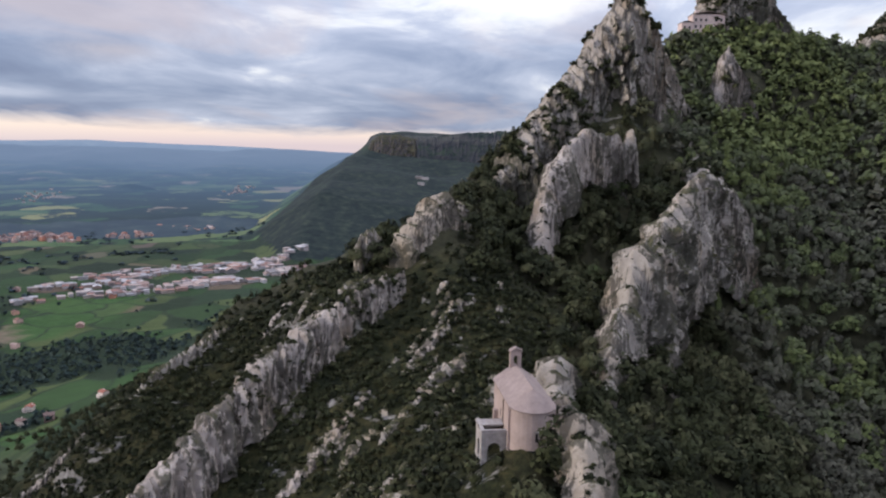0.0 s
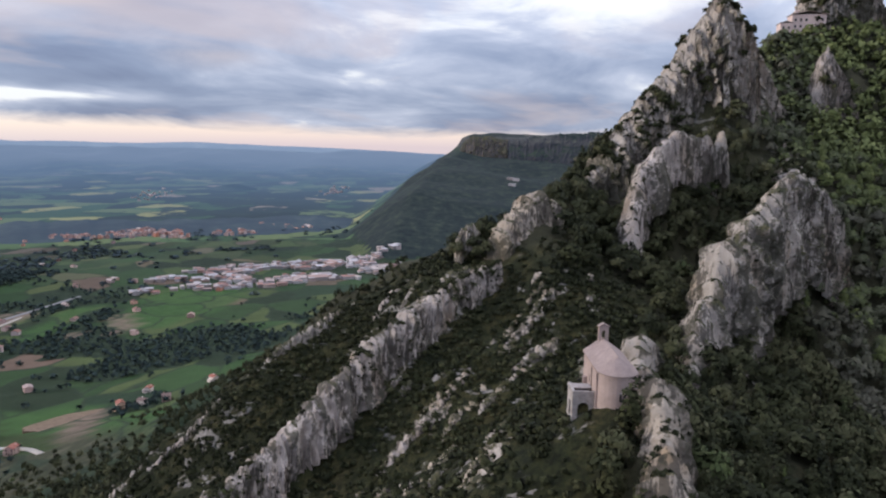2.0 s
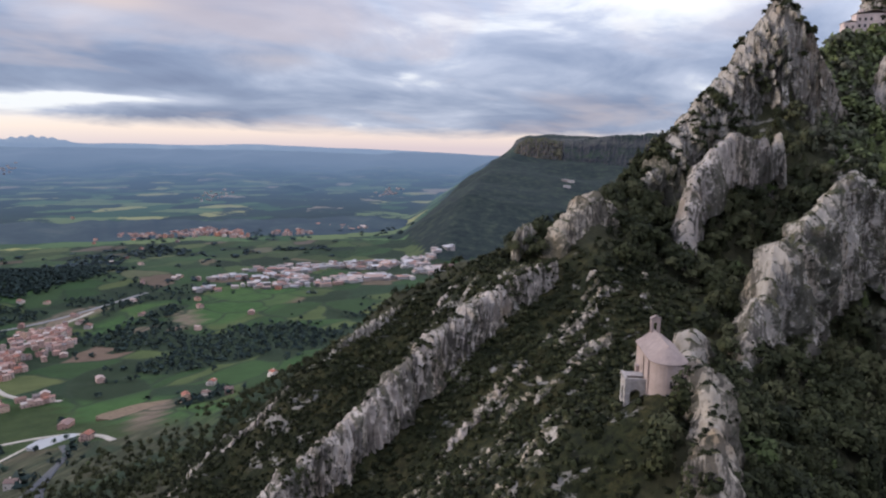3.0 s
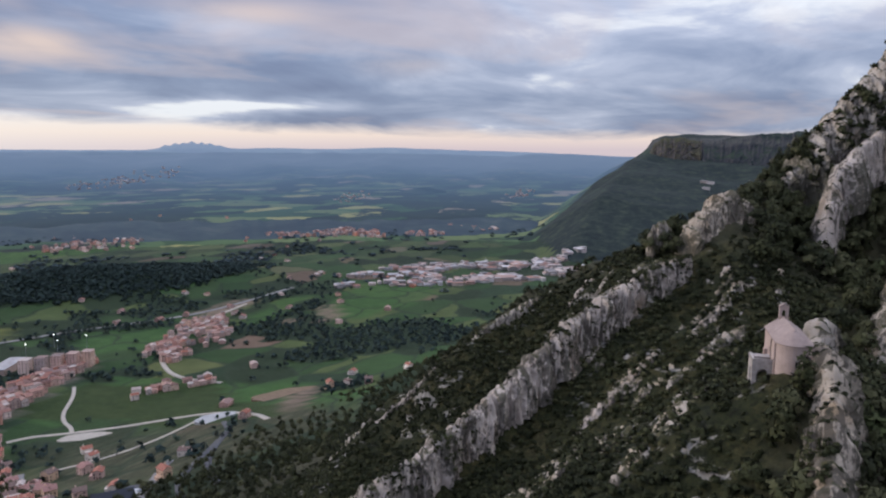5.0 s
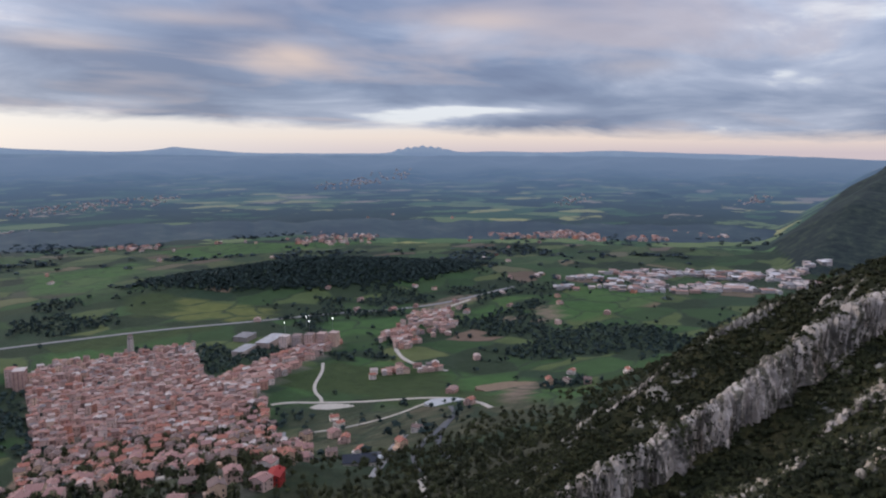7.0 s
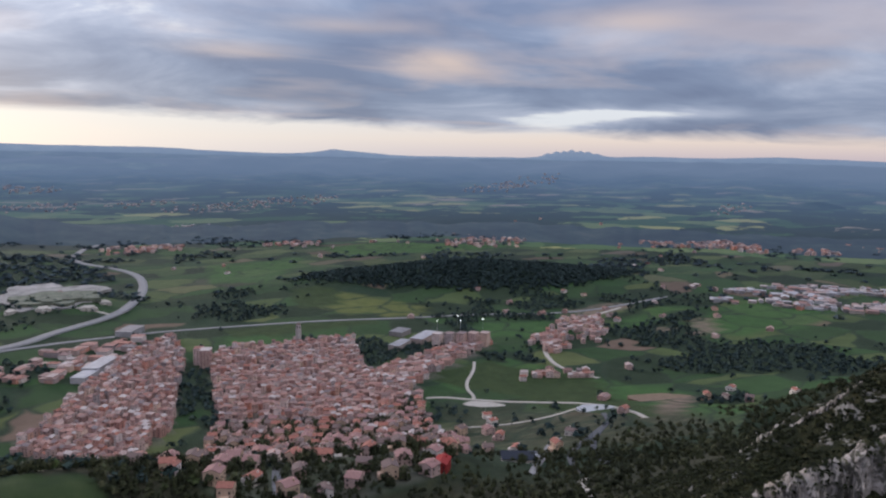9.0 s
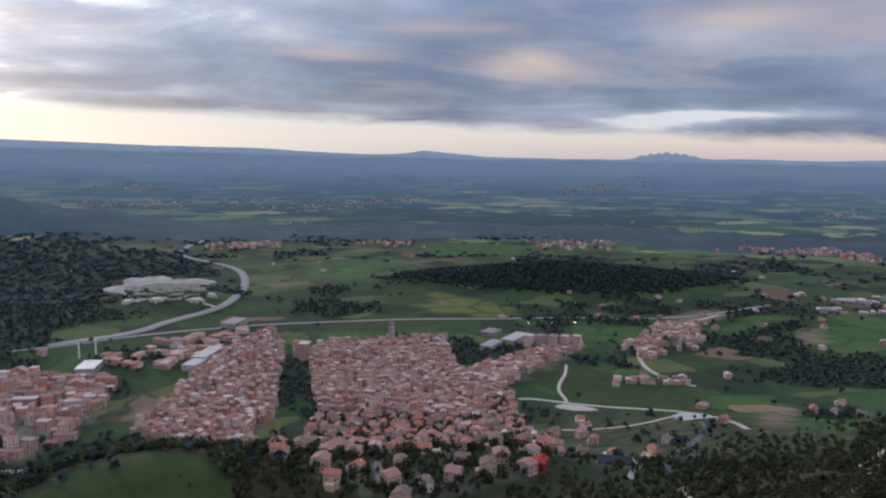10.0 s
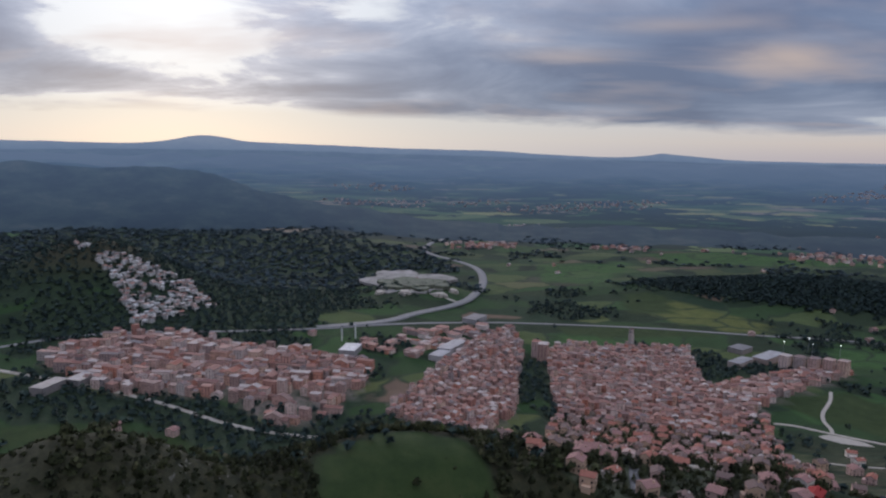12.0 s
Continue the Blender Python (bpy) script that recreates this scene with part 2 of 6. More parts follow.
def attribute(nodes, name, out="Fac"):
    node = nodes.new("ShaderNodeAttribute")
    node.attribute_name = name
    return node.outputs[out]


def relief(nodes, links, bsdf, value, strength, distance):
    node = nodes.new("ShaderNodeBump")
    node.inputs["Strength"].default_value, node.inputs["Distance"].default_value = strength, distance
    links.new(value, node.inputs["Height"])
    links.new(node.outputs[0], bsdf.inputs["Normal"])


def paint(name, colour, rough=0.85, spread=0.12, size=1.2, metal=0.0, varied=0.0, bumpy=0.0):
    """A plain material with blotches at two sizes; varied: how much it changes from piece to piece."""
    mat, nodes, links, bsdf = material(name, rough)
    co = coords(nodes)
    a = noise_tex(nodes, links, co, 1 / size, 3)
    b = noise_tex(nodes, links, co, 7 / size, 4)
    f = maths(nodes, links, "ADD", maths(nodes, links, "MULTIPLY", a, 0.6), maths(nodes, links, "MULTIPLY", b, 0.4))
    if varied:
        own = nodes.new("ShaderNodeObjectInfo").outputs["Random"]
        isle = nodes.new("ShaderNodeNewGeometry").outputs["Random Per Island"]
        own = maths(nodes, links, "FRACT", maths(nodes, links, "ADD", own, isle))
        f = maths(nodes, links, "ADD", f, maths(nodes, links, "MULTIPLY", maths(nodes, links, "SUBTRACT", own, 0.5), varied))
    lo = tuple(max(0.0, c * (1 - 2.2 * spread)) for c in colour)
    hi = tuple(min(1.0, c * (1 + 2.2 * spread)) for c in colour)
    links.new(ramp(nodes, links, f, [(0.2, lo), (0.8, hi)]), bsdf.inputs["Base Color"])
    bsdf.inputs["Metallic"].default_value = metal
    if bumpy:
        relief(nodes, links, bsdf, b, 0.5, bumpy)
    return mat


def rock_material(name, tint=(1, 1, 1), flat=0.54, stain=0.55):
    """Limestone: pale grey faces, crevices painted dark, long water stains, ochre patches, and scrub on the flatter
    ledges.
    """
    mat, nodes, links, bsdf = material(name, 0.95)
    co = coords(nodes)
    grey = ramp(nodes, links, noise_tex(nodes, links, mapped(nodes, links, co, (1, 1, 0.35)), 0.24, 6, 0.62), [
        (0.30, tuple(0.17 * t for t in tint)), (0.46, tuple(0.30 * t for t in tint)), (0.70, tuple(0.43 * t for t in tint))])
    ochre = ramp(nodes, links, noise_tex(nodes, links, mapped(nodes, links, co, (1, 1, 0.4), (0, 0, 0), (31, 7, 3)), 0.1, 4), [(0.54, (0, 0, 0)), (0.68, (stain, stain, stain))])
    col = blend(nodes, links, ochre, grey, (0.30, 0.215, 0.13))
    streak = noise_tex(nodes, links, mapped(nodes, links, co, (1.0, 1.0, 0.085)), 1.0, 6, 0.66, 0.25)
    wet = noise_tex(nodes, links, mapped(nodes, links, co, (1, 1, 0.45), (0, 0, 0), (5, 17, 2)), 0.11, 3, 0.5)
    stained = maths(nodes, links, "SUBTRACT", maths(nodes, links, "ADD", streak, maths(nodes, links, "MULTIPLY", wet, 1.0)), 0.50)
    col = blend(nodes, links, ramp(nodes, links, stained, [(0.42, (0.85, 0.85, 0.85)), (0.49, (0, 0, 0))]), col, (0.078, 0.068, 0.054))
    # creases are coloured dark for the lichen and the shade inside them
    deep = maths(nodes, links, "ADD", attribute(nodes, "groove"), maths(nodes, links, "MULTIPLY", maths(nodes, links, "SUBTRACT", noise_tex(nodes, links, co, 0.55, 6, 0.7), 0.5), 1.7))
    col = blend(nodes, links, ramp(nodes, links, deep, [(0.52, (0, 0, 0)), (0.74, (0.85, 0.85, 0.85))]), col, (0.055, 0.052, 0.036))
    up = nodes.new("ShaderNodeSeparateXYZ")
    links.new(nodes.new("ShaderNodeNewGeometry").outputs["Normal"], up.inputs[0])
    ledge = maths(nodes, links, "ADD", up.outputs[2], maths(nodes, links, "MULTIPLY", maths(nodes, links, "SUBTRACT", noise_tex(nodes, links, co, 0.22, 5, 0.7), 0.5), 1.4))
    moss = ramp(nodes, links, noise_tex(nodes, links, co, 0.9, 4), [(0.35, (0.020, 0.026, 0.011)), (0.6, (0.070, 0.064, 0.028))])
    col = blend(nodes, links, ramp(nodes, links, ledge, [(flat, (0, 0, 0)), (flat + 0.14, (0.92, 0.92, 0.92))]), col, moss)
    links.new(col, bsdf.inputs["Base Color"])
    fine = maths(nodes, links, "ADD", noise_tex(nodes, links, co, 1.3, 6, 0.68), maths(nodes, links, "MULTIPLY", streak, 0.5))
    relief(nodes, links, bsdf, fine, 0.75, 0.55)
    return mat


def ground_material():
    mat, nodes, links, bsdf = material("ground_cover", 1.0)
    co, land = coords(nodes), attribute(nodes, "land", "Vector")
    # open country: a patchwork of fields with hedges between
    bent = nodes.new("ShaderNodeVectorMath")
    bent.operation = "MULTIPLY_ADD"
    links.new(noise_tex(nodes, links, land, 0.012, 2, 0.5, 0, 1), bent.inputs[0])
    bent.inputs[1].default_value = (70, 70, 0)
    links.new(mapped(nodes, links, land, (1, 0.62, 0), (0, 0, 0.6)), bent.inputs[2])
    cells = []
    for feature in ("F1", "DISTANCE_TO_EDGE"):
        v = nodes.new("ShaderNodeTexVoronoi")
        v.feature, v.voronoi_dimensions = feature, "2D"
        v.inputs["Scale"].default_value = 1 / 66
        links.new(bent.outputs[0], v.inputs["Vector"])
        cells.append(v)
    pick = nodes.new("ShaderNodeSeparateXYZ")
    links.new(cells[0].outputs["Color"], pick.inputs[0])
    crop = ramp(nodes, links, pick.outputs[0], [
        (0.0, (0.0179, 0.0307, 0.0128)), (0.22, (0.0258, 0.0528, 0.0160)), (0.40, (0.0344, 0.0688, 0.0200)), (0.54, (0.0193, 0.0371, 0.0166)),
        (0.68, (0.0654, 0.0864, 0.0288)), (0.80, (0.0289, 0.0544, 0.0179)), (0.91, (0.1376, 0.0928, 0.0640)), (0.955, (0.085, 0.098, 0.034))])
    crop.node.color_ramp.interpolation = "CONSTANT"
    crop = blend(nodes, links, 0.55, crop, ramp(nodes, links, noise_tex(nodes, links, land, 0.03, 5, 0.6), [(0.3, (0.6, 0.6, 0.6)), (0.7, (1.15, 1.15, 1.15))]), "MULTIPLY")
    wood = ramp(nodes, links, noise_tex(nodes, links, land, 0.11, 5, 0.7), [(0.3, (0.010, 0.018, 0.010)), (0.65, (0.030, 0.046, 0.022))])
    hedge = ramp(nodes, links, cells[1].outputs["Distance"], [(0.0, (1, 1, 1)), (0.075, (0, 0, 0))])
    ragged = maths(nodes, links, "MULTIPLY", maths(nodes, links, "SUBTRACT", noise_tex(nodes, links, land, 0.06, 4, 0.65), 0.5), 0.6)
    woody = ramp(nodes, links, maths(nodes, links, "ADD", attribute(nodes, "wood"), ragged), [(0.46, (0, 0, 0)), (0.56, (1, 1, 1))])
    grass = ramp(nodes, links, noise_tex(nodes, links, land, 0.045, 6, 0.7), [(0.3, (0.0180, 0.0308, 0.0090)), (0.52, (0.0288, 0.0455, 0.0128)), (0.72, (0.0450, 0.0560, 0.0180))])
    # farther fields turn greyer and bluer: haze painted into the crop colours
    hazed_crop = ramp(nodes, links, pick.outputs[1], [(0.0, (0.0131, 0.0207, 0.0171)), (0.3, (0.0328, 0.0592, 0.0285)), (0.5, (0.0164, 0.0266, 0.0190)), (0.62, (0.0697, 0.0851, 0.0427)), (0.85, (0.1394, 0.0999, 0.0855)), (0.92, (0.0410, 0.0666, 0.0304))])
    hazed_crop.node.color_ramp.interpolation = "CONSTANT"
    crop = blend(nodes, links, attribute(nodes, "crop_haze"), crop, hazed_crop)
    turf = noise_tex(nodes, links, land, 0.05, 5, 0.65)
    for key, low, top in (("lush", (0.030, 0.068, 0.017), (0.048, 0.098, 0.025)), ("yellow", (0.0748, 0.0886, 0.0221), (0.1144, 0.1189, 0.0323)), ("soil", (0.1320, 0.0943, 0.0680), (0.2112, 0.1476, 0.1105))):
        crop = blend(nodes, links, maths(nodes, links, "MULTIPLY", attribute(nodes, key), 0.85), crop, ramp(nodes, links, turf, [(0.35, low), (0.65, top)]))
    crop = blend(nodes, links, attribute(nodes, "dry"), crop, ramp(nodes, links, noise_tex(nodes, links, mapped(nodes, links, land, (1, 0.3, 1), (0, 0, 0.9)), 0.09, 6, 0.7), [(0.35, (0.022, 0.026, 0.014)), (0.52, (0.048, 0.050, 0.026)), (0.68, (0.10, 0.09, 0.062))]))
    crop = blend(nodes, links, attribute(nodes, "meadow"), crop, grass)
    hedge = blend(nodes, links, attribute(nodes, "meadow"), hedge, (0, 0, 0))
    plain = blend(nodes, links, maths(nodes, links, "MAXIMUM", hedge, woody), crop, wood)
    street = ramp(nodes, links, noise_tex(nodes, links, co, 0.05, 5, 0.7), [(0.35, (0.05, 0.06, 0.035)), (0.55, (0.16, 0.13, 0.11)), (0.7, (0.24, 0.20, 0.17))])
    plain = blend(nodes, links, attribute(nodes, "town"), plain, street)
    # mountain: scrub, dry grass, bare stone
    scrub = ramp(nodes, links, noise_tex(nodes, links, co, 0.09, 6, 0.7), [
        (0.33, (0.009, 0.012, 0.005)), (0.48, (0.020, 0.023, 0.009)), (0.60, (0.038, 0.036, 0.015)), (0.74, (0.068, 0.057, 0.028))])
    tuft = ramp(nodes, links, noise_tex(nodes, links, co, 0.75, 5, 0.75), [(0.40, (0.35, 0.36, 0.30)), (0.52, (0.9, 0.9, 0.8)), (0.64, (1.35, 1.25, 1.1))])
    scrub = blend(nodes, links, 1.0, scrub, tuft, "MULTIPLY")
    up = nodes.new("ShaderNodeSeparateXYZ")
    links.new(nodes.new("ShaderNodeNewGeometry").outputs["Normal"], up.inputs[0])
    strike = mapped(nodes, links, co, (0.35, 1, 1), (0, 0, -0.97))
    bare = maths(nodes, links, "SUBTRACT", noise_tex(nodes, links, strike, 0.2, 6, 0.7, 0.5), maths(nodes, links, "MULTIPLY", up.outputs[2], 0.36))
    stone = ramp(nodes, links, noise_tex(nodes, links, co, 0.5, 5, 0.65), [(0.35, (0.13, 0.12, 0.105)), (0.65, (0.31, 0.285, 0.255))])
    hill = blend(nodes, links, ramp(nodes, links, bare, [(0.315, (0, 0, 0)), (0.36, (0.85, 0.85, 0.85))]), scrub, stone)
    litter = ramp(nodes, links, noise_tex(nodes, links, co, 0.3, 5, 0.7), [(0.35, (0.022, 0.022, 0.012)), (0.65, (0.055, 0.052, 0.028))])
    hill = blend(nodes, links, attribute(nodes, "wood"), hill, litter)
    col = blend(nodes, links, attribute(nodes, "wild"), plain, hill)
    links.new(col, bsdf.inputs["Base Color"])
    relief(nodes, links, bsdf, noise_tex(nodes, links, co, 0.7, 6, 0.7), 0.8, 0.6)
    return mat


ROCK = rock_material("limestone", (1.16, 1.02, 0.87))
ROCK_SLAB = rock_material("limestone_slab", (1.20, 1.03, 0.89), 0.84, 0.45)
ROCK_OCHRE = rock_material("limestone_ochre", (1.18, 1.0, 0.80), 0.72, 0.8)
ROCK_WARM = rock_material("limestone_warm", (1.18, 1.0, 0.78))
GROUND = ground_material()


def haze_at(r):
    """How much painted blue haze the country at plan radius r takes: none at 2.3 km, nearly all at the horizon."""
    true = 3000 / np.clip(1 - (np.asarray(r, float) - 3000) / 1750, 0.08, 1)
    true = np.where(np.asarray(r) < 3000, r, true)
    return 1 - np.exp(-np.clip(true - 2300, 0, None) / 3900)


# blue glow put on the far land's surface, by amount of haze
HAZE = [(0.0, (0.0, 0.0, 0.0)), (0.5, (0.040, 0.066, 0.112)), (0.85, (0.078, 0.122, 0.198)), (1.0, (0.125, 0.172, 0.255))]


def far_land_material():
    """The land beyond 2.4 km: woods and fields with blue haze painted into colour and emission."""
    mat, nodes, links, bsdf = material("hazed_land", 1.0)
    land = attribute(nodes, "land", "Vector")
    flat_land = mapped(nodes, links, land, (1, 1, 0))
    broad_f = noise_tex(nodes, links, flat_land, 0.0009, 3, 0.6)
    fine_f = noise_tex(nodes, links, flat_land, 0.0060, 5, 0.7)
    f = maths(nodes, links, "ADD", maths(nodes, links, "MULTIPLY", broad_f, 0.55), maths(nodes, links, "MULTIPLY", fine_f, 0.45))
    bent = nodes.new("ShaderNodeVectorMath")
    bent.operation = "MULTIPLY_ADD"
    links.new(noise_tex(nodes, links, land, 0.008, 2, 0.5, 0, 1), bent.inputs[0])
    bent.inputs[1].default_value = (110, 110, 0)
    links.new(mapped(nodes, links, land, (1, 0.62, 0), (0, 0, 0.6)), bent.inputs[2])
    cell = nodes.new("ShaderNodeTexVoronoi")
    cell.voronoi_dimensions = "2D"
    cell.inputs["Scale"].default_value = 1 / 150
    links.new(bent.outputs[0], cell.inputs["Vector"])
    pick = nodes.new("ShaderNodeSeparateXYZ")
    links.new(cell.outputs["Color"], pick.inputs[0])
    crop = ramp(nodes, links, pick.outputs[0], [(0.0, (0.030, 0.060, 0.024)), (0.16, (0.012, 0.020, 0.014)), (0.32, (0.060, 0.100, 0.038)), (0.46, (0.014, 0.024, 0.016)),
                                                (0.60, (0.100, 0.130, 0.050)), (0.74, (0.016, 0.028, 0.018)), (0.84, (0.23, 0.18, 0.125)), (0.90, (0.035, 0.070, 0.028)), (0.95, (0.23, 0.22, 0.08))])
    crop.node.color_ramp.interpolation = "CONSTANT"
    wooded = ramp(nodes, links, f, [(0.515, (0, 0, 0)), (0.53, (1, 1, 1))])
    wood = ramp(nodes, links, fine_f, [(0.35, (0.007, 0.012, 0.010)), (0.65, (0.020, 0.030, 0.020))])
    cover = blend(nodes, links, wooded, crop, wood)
    # haze darkens the base colour here and adds the surface glow below
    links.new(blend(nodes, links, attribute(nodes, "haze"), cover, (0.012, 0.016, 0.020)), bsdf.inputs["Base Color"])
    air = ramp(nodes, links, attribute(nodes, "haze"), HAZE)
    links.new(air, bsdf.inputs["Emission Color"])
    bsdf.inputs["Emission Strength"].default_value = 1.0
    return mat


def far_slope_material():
    """Wooded mountain flank some kilometres off, with a pale cliff band near its top and haze painted on as a blue
    glow.
    """
    mat, nodes, links, bsdf = material("hazed_slope", 1.0)
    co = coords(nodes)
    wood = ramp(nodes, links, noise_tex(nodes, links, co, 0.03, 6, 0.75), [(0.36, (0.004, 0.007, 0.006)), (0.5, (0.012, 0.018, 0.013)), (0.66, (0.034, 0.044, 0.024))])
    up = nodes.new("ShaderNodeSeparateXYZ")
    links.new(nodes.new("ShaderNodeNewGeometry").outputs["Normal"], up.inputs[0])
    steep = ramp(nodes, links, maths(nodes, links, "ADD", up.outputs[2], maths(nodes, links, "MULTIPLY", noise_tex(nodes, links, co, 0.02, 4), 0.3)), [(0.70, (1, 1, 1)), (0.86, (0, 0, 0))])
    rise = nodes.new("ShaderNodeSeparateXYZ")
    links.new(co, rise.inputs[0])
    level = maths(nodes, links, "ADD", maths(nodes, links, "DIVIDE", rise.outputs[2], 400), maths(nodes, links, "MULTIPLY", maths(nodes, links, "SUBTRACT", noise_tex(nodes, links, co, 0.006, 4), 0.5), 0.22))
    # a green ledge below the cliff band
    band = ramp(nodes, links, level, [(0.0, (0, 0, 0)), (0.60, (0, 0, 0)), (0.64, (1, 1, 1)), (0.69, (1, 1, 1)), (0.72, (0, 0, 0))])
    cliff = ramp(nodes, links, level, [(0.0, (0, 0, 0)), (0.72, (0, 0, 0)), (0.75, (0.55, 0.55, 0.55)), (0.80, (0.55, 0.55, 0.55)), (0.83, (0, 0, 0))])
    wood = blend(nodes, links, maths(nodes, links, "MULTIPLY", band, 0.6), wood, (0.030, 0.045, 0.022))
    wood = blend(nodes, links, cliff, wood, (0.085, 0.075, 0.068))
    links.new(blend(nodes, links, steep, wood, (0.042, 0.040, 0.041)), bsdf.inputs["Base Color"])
    # faint blue emission over the whole flank stands in for haze
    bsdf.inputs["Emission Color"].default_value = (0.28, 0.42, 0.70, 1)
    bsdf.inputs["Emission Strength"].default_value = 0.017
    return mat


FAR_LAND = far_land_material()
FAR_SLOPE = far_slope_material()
FAR_CLIFF = rock_material("far_limestone", (0.24, 0.22, 0.225), 0.60, 0.5)


# ---- the land ----
def mesh_from(name, verts, faces, mats, smooth=False, index=None):
    """A mesh from arrays: verts (n, 3), faces (m, 3 or 4)."""
    me = bpy.data.meshes.new(name)
    faces = np.asarray(faces, np.int32)
    k = faces.shape[1]
    me.vertices.add(len(verts))
    me.vertices.foreach_set("co", np.asarray(verts, np.float32).ravel())
    me.loops.add(faces.size)
    me.loops.foreach_set("vertex_index", faces.ravel())
    me.polygons.add(len(faces))
    me.polygons.foreach_set("loop_start", np.arange(0, faces.size, k, dtype=np.int32))
    if index is not None:
        me.polygons.foreach_set("material_index", np.asarray(index, np.int32))
    me.polygons.foreach_set("use_smooth", np.full(len(faces), smooth))
    for m in mats:
        me.materials.append(m)
    me.update(calc_edges=True)
    return me


def grid_faces(nu, nv):
    i = np.arange(nu - 1)[:, None] * nv + np.arange(nv - 1)[None, :]
    return np.stack([i, i + nv, i + nv + 1, i + 1], -1).reshape(-1, 4)


def spread(lo, hi, step, reach_lo, reach_hi, growth=1.055):
    """Coordinates that are step apart from lo to hi and then wider and wider."""
    mid = list(np.arange(lo, hi + step / 2, step))
    d, up = step, [mid[-1]]
    while up[-1] < reach_hi:
        d = min(d * growth, 27)
        up.append(up[-1] + d)
    d, down = step, [mid[0]]
    while down[-1] > reach_lo:
        d = min(d * growth, 27)
        down.append(down[-1] - d)
    return np.array(down[:0:-1] + mid + up[1:])


def inside(x, y, poly):
    hit = np.zeros(np.shape(x), bool)
    for (ax, ay), (bx, by) in zip(poly, poly[1:] + poly[:1]):
        hit ^= ((ay > y) != (by > y)) & (x < (bx - ax) * (y - ay) / (by - ay + 1e-9) + ax)
    return hit


TOWN = {
    "old_town_west": [(-800, -46), (-1077, 118), (-1181, 218), (-1061, 202), (-771, 103), (-700, 40)],
    "old_town_east": [(-1017, 225), (-1057, 272), (-1015, 466), (-855, 391), (-745, 400), (-650, 300), (-765, 155)],
    "east_end": [(-830, 385), (-910, 642), (-874, 646), (-780, 454), (-742, 392)],
    "west_town": [(-1010, -480), (-1118, -389), (-1060, -236), (-996, -46), (-930, -52), (-801, -105), (-765, -162), (-851, -230), (-854, -369), (-959, -457)],
    "upper_town": [(-745, 140), (-720, 395), (-600, 330), (-500, 300), (-400, 215), (-345, 160), (-345, 70), (-390, 25), (-480, -10), (-520, 50), (-640, 100)],
}
MEADOW = [
    [(-790, 437), (-810, 556), (-640, 640), (-560, 560), (-640, 500), (-690, 470)],
    [(-640, 480), (-600, 590), (-480, 560), (-440, 500), (-540, 478)],
    [(-1270, 480), (-1420, 530), (-1400, 620), (-1260, 570)],
    [(-1180, 300), (-1150, 560), (-1100, 560), (-1110, 300)],
    [(-782, -440), (-764, -335), (-726, -238), (-672, -205), (-640, -250), (-690, -330), (-715, -450)],
]


SOUTH_WOOD = [(-960, -480), (-865, -385), (-848, -240), (-762, -166), (-690, -110), (-670, -200), (-730, -235), (-770, -335), (-785, -440), (-850, -530)]
CLEARING = [(-365, -125), (-425, -135), (-455, -85), (-440, -30), (-380, -25)]


MEADOW.append(CLEARING)


LUSH = [
    [(-788, 1060), (-839, 1310), (-684, 1401), (-625, 1223), (-679, 1011)],
    [(-1006, 718), (-936, 852), (-857, 750), (-933, 651)],
    [(-783, 442), (-789, 584), (-697, 446)],
    [(-732, 503), (-792, 605), (-511, 667), (-481, 539), (-621, 491)],
    [(-415, 484), (-470, 610), (-407, 634), (-334, 471)],
    [(-885, 943), (-897, 1133), (-856, 1156), (-825, 905)],
    [(-1892, 498), (-1927, 800), (-1527, 527), (-1617, 423)],
    [(-1136, 294), (-1095, 411), (-1025, 368), (-1068, 270)],
    [(-2084, 914), (-2116, 1540), (-1784, 1523), (-1863, 919)],
]
YELLOW = [
    [(-1190, 601), (-1157, 709), (-1100, 661), (-1141, 574)],
    [(-2697, 1884), (-2645, 2010), (-2498, 1893), (-2560, 1783)],
    [(-1260, 2616), (-1187, 3072), (-1127, 2848), (-1166, 2523)],
    [(-1296, 505), (-1356, 614), (-1160, 704), (-1173, 542)],
]
SOIL = [
    [(-973, 932), (-969, 1110), (-927, 1041), (-934, 906)],
    [(-804, 983), (-791, 1012), (-754, 951), (-774, 943)],
    [(-783, 1053), (-808, 1148), (-697, 996), (-733, 982)],
    [(-468, 524), (-524, 637), (-491, 639), (-408, 484)],
    [(-1187, 3072), (-1080, 3156), (-1037, 3032), (-1139, 2947)],
    [(-2577, 1080), (-2545, 1214), (-2223, 1048), (-2295, 962)],
    [(-2488, 1391), (-2492, 1532), (-2259, 1431), (-2283, 1293)],
    [(-999, 969), (-981, 1083), (-929, 1022), (-953, 936)],
]


def poly_mask(x, y, polys):
    m = np.zeros(np.shape(x))
    for poly in polys:
        m = np.maximum(m, inside(x, y, poly))
    return m


def town_mask(x, y):
    m = np.zeros(np.shape(x), bool)
    for poly in TOWN.values():
        m |= inside(x, y, poly)
    return m


def meadow_mask(x, y):
    m = np.zeros(np.shape(x), bool)
    for poly in MEADOW:
        m |= inside(x, y, poly)
    return m


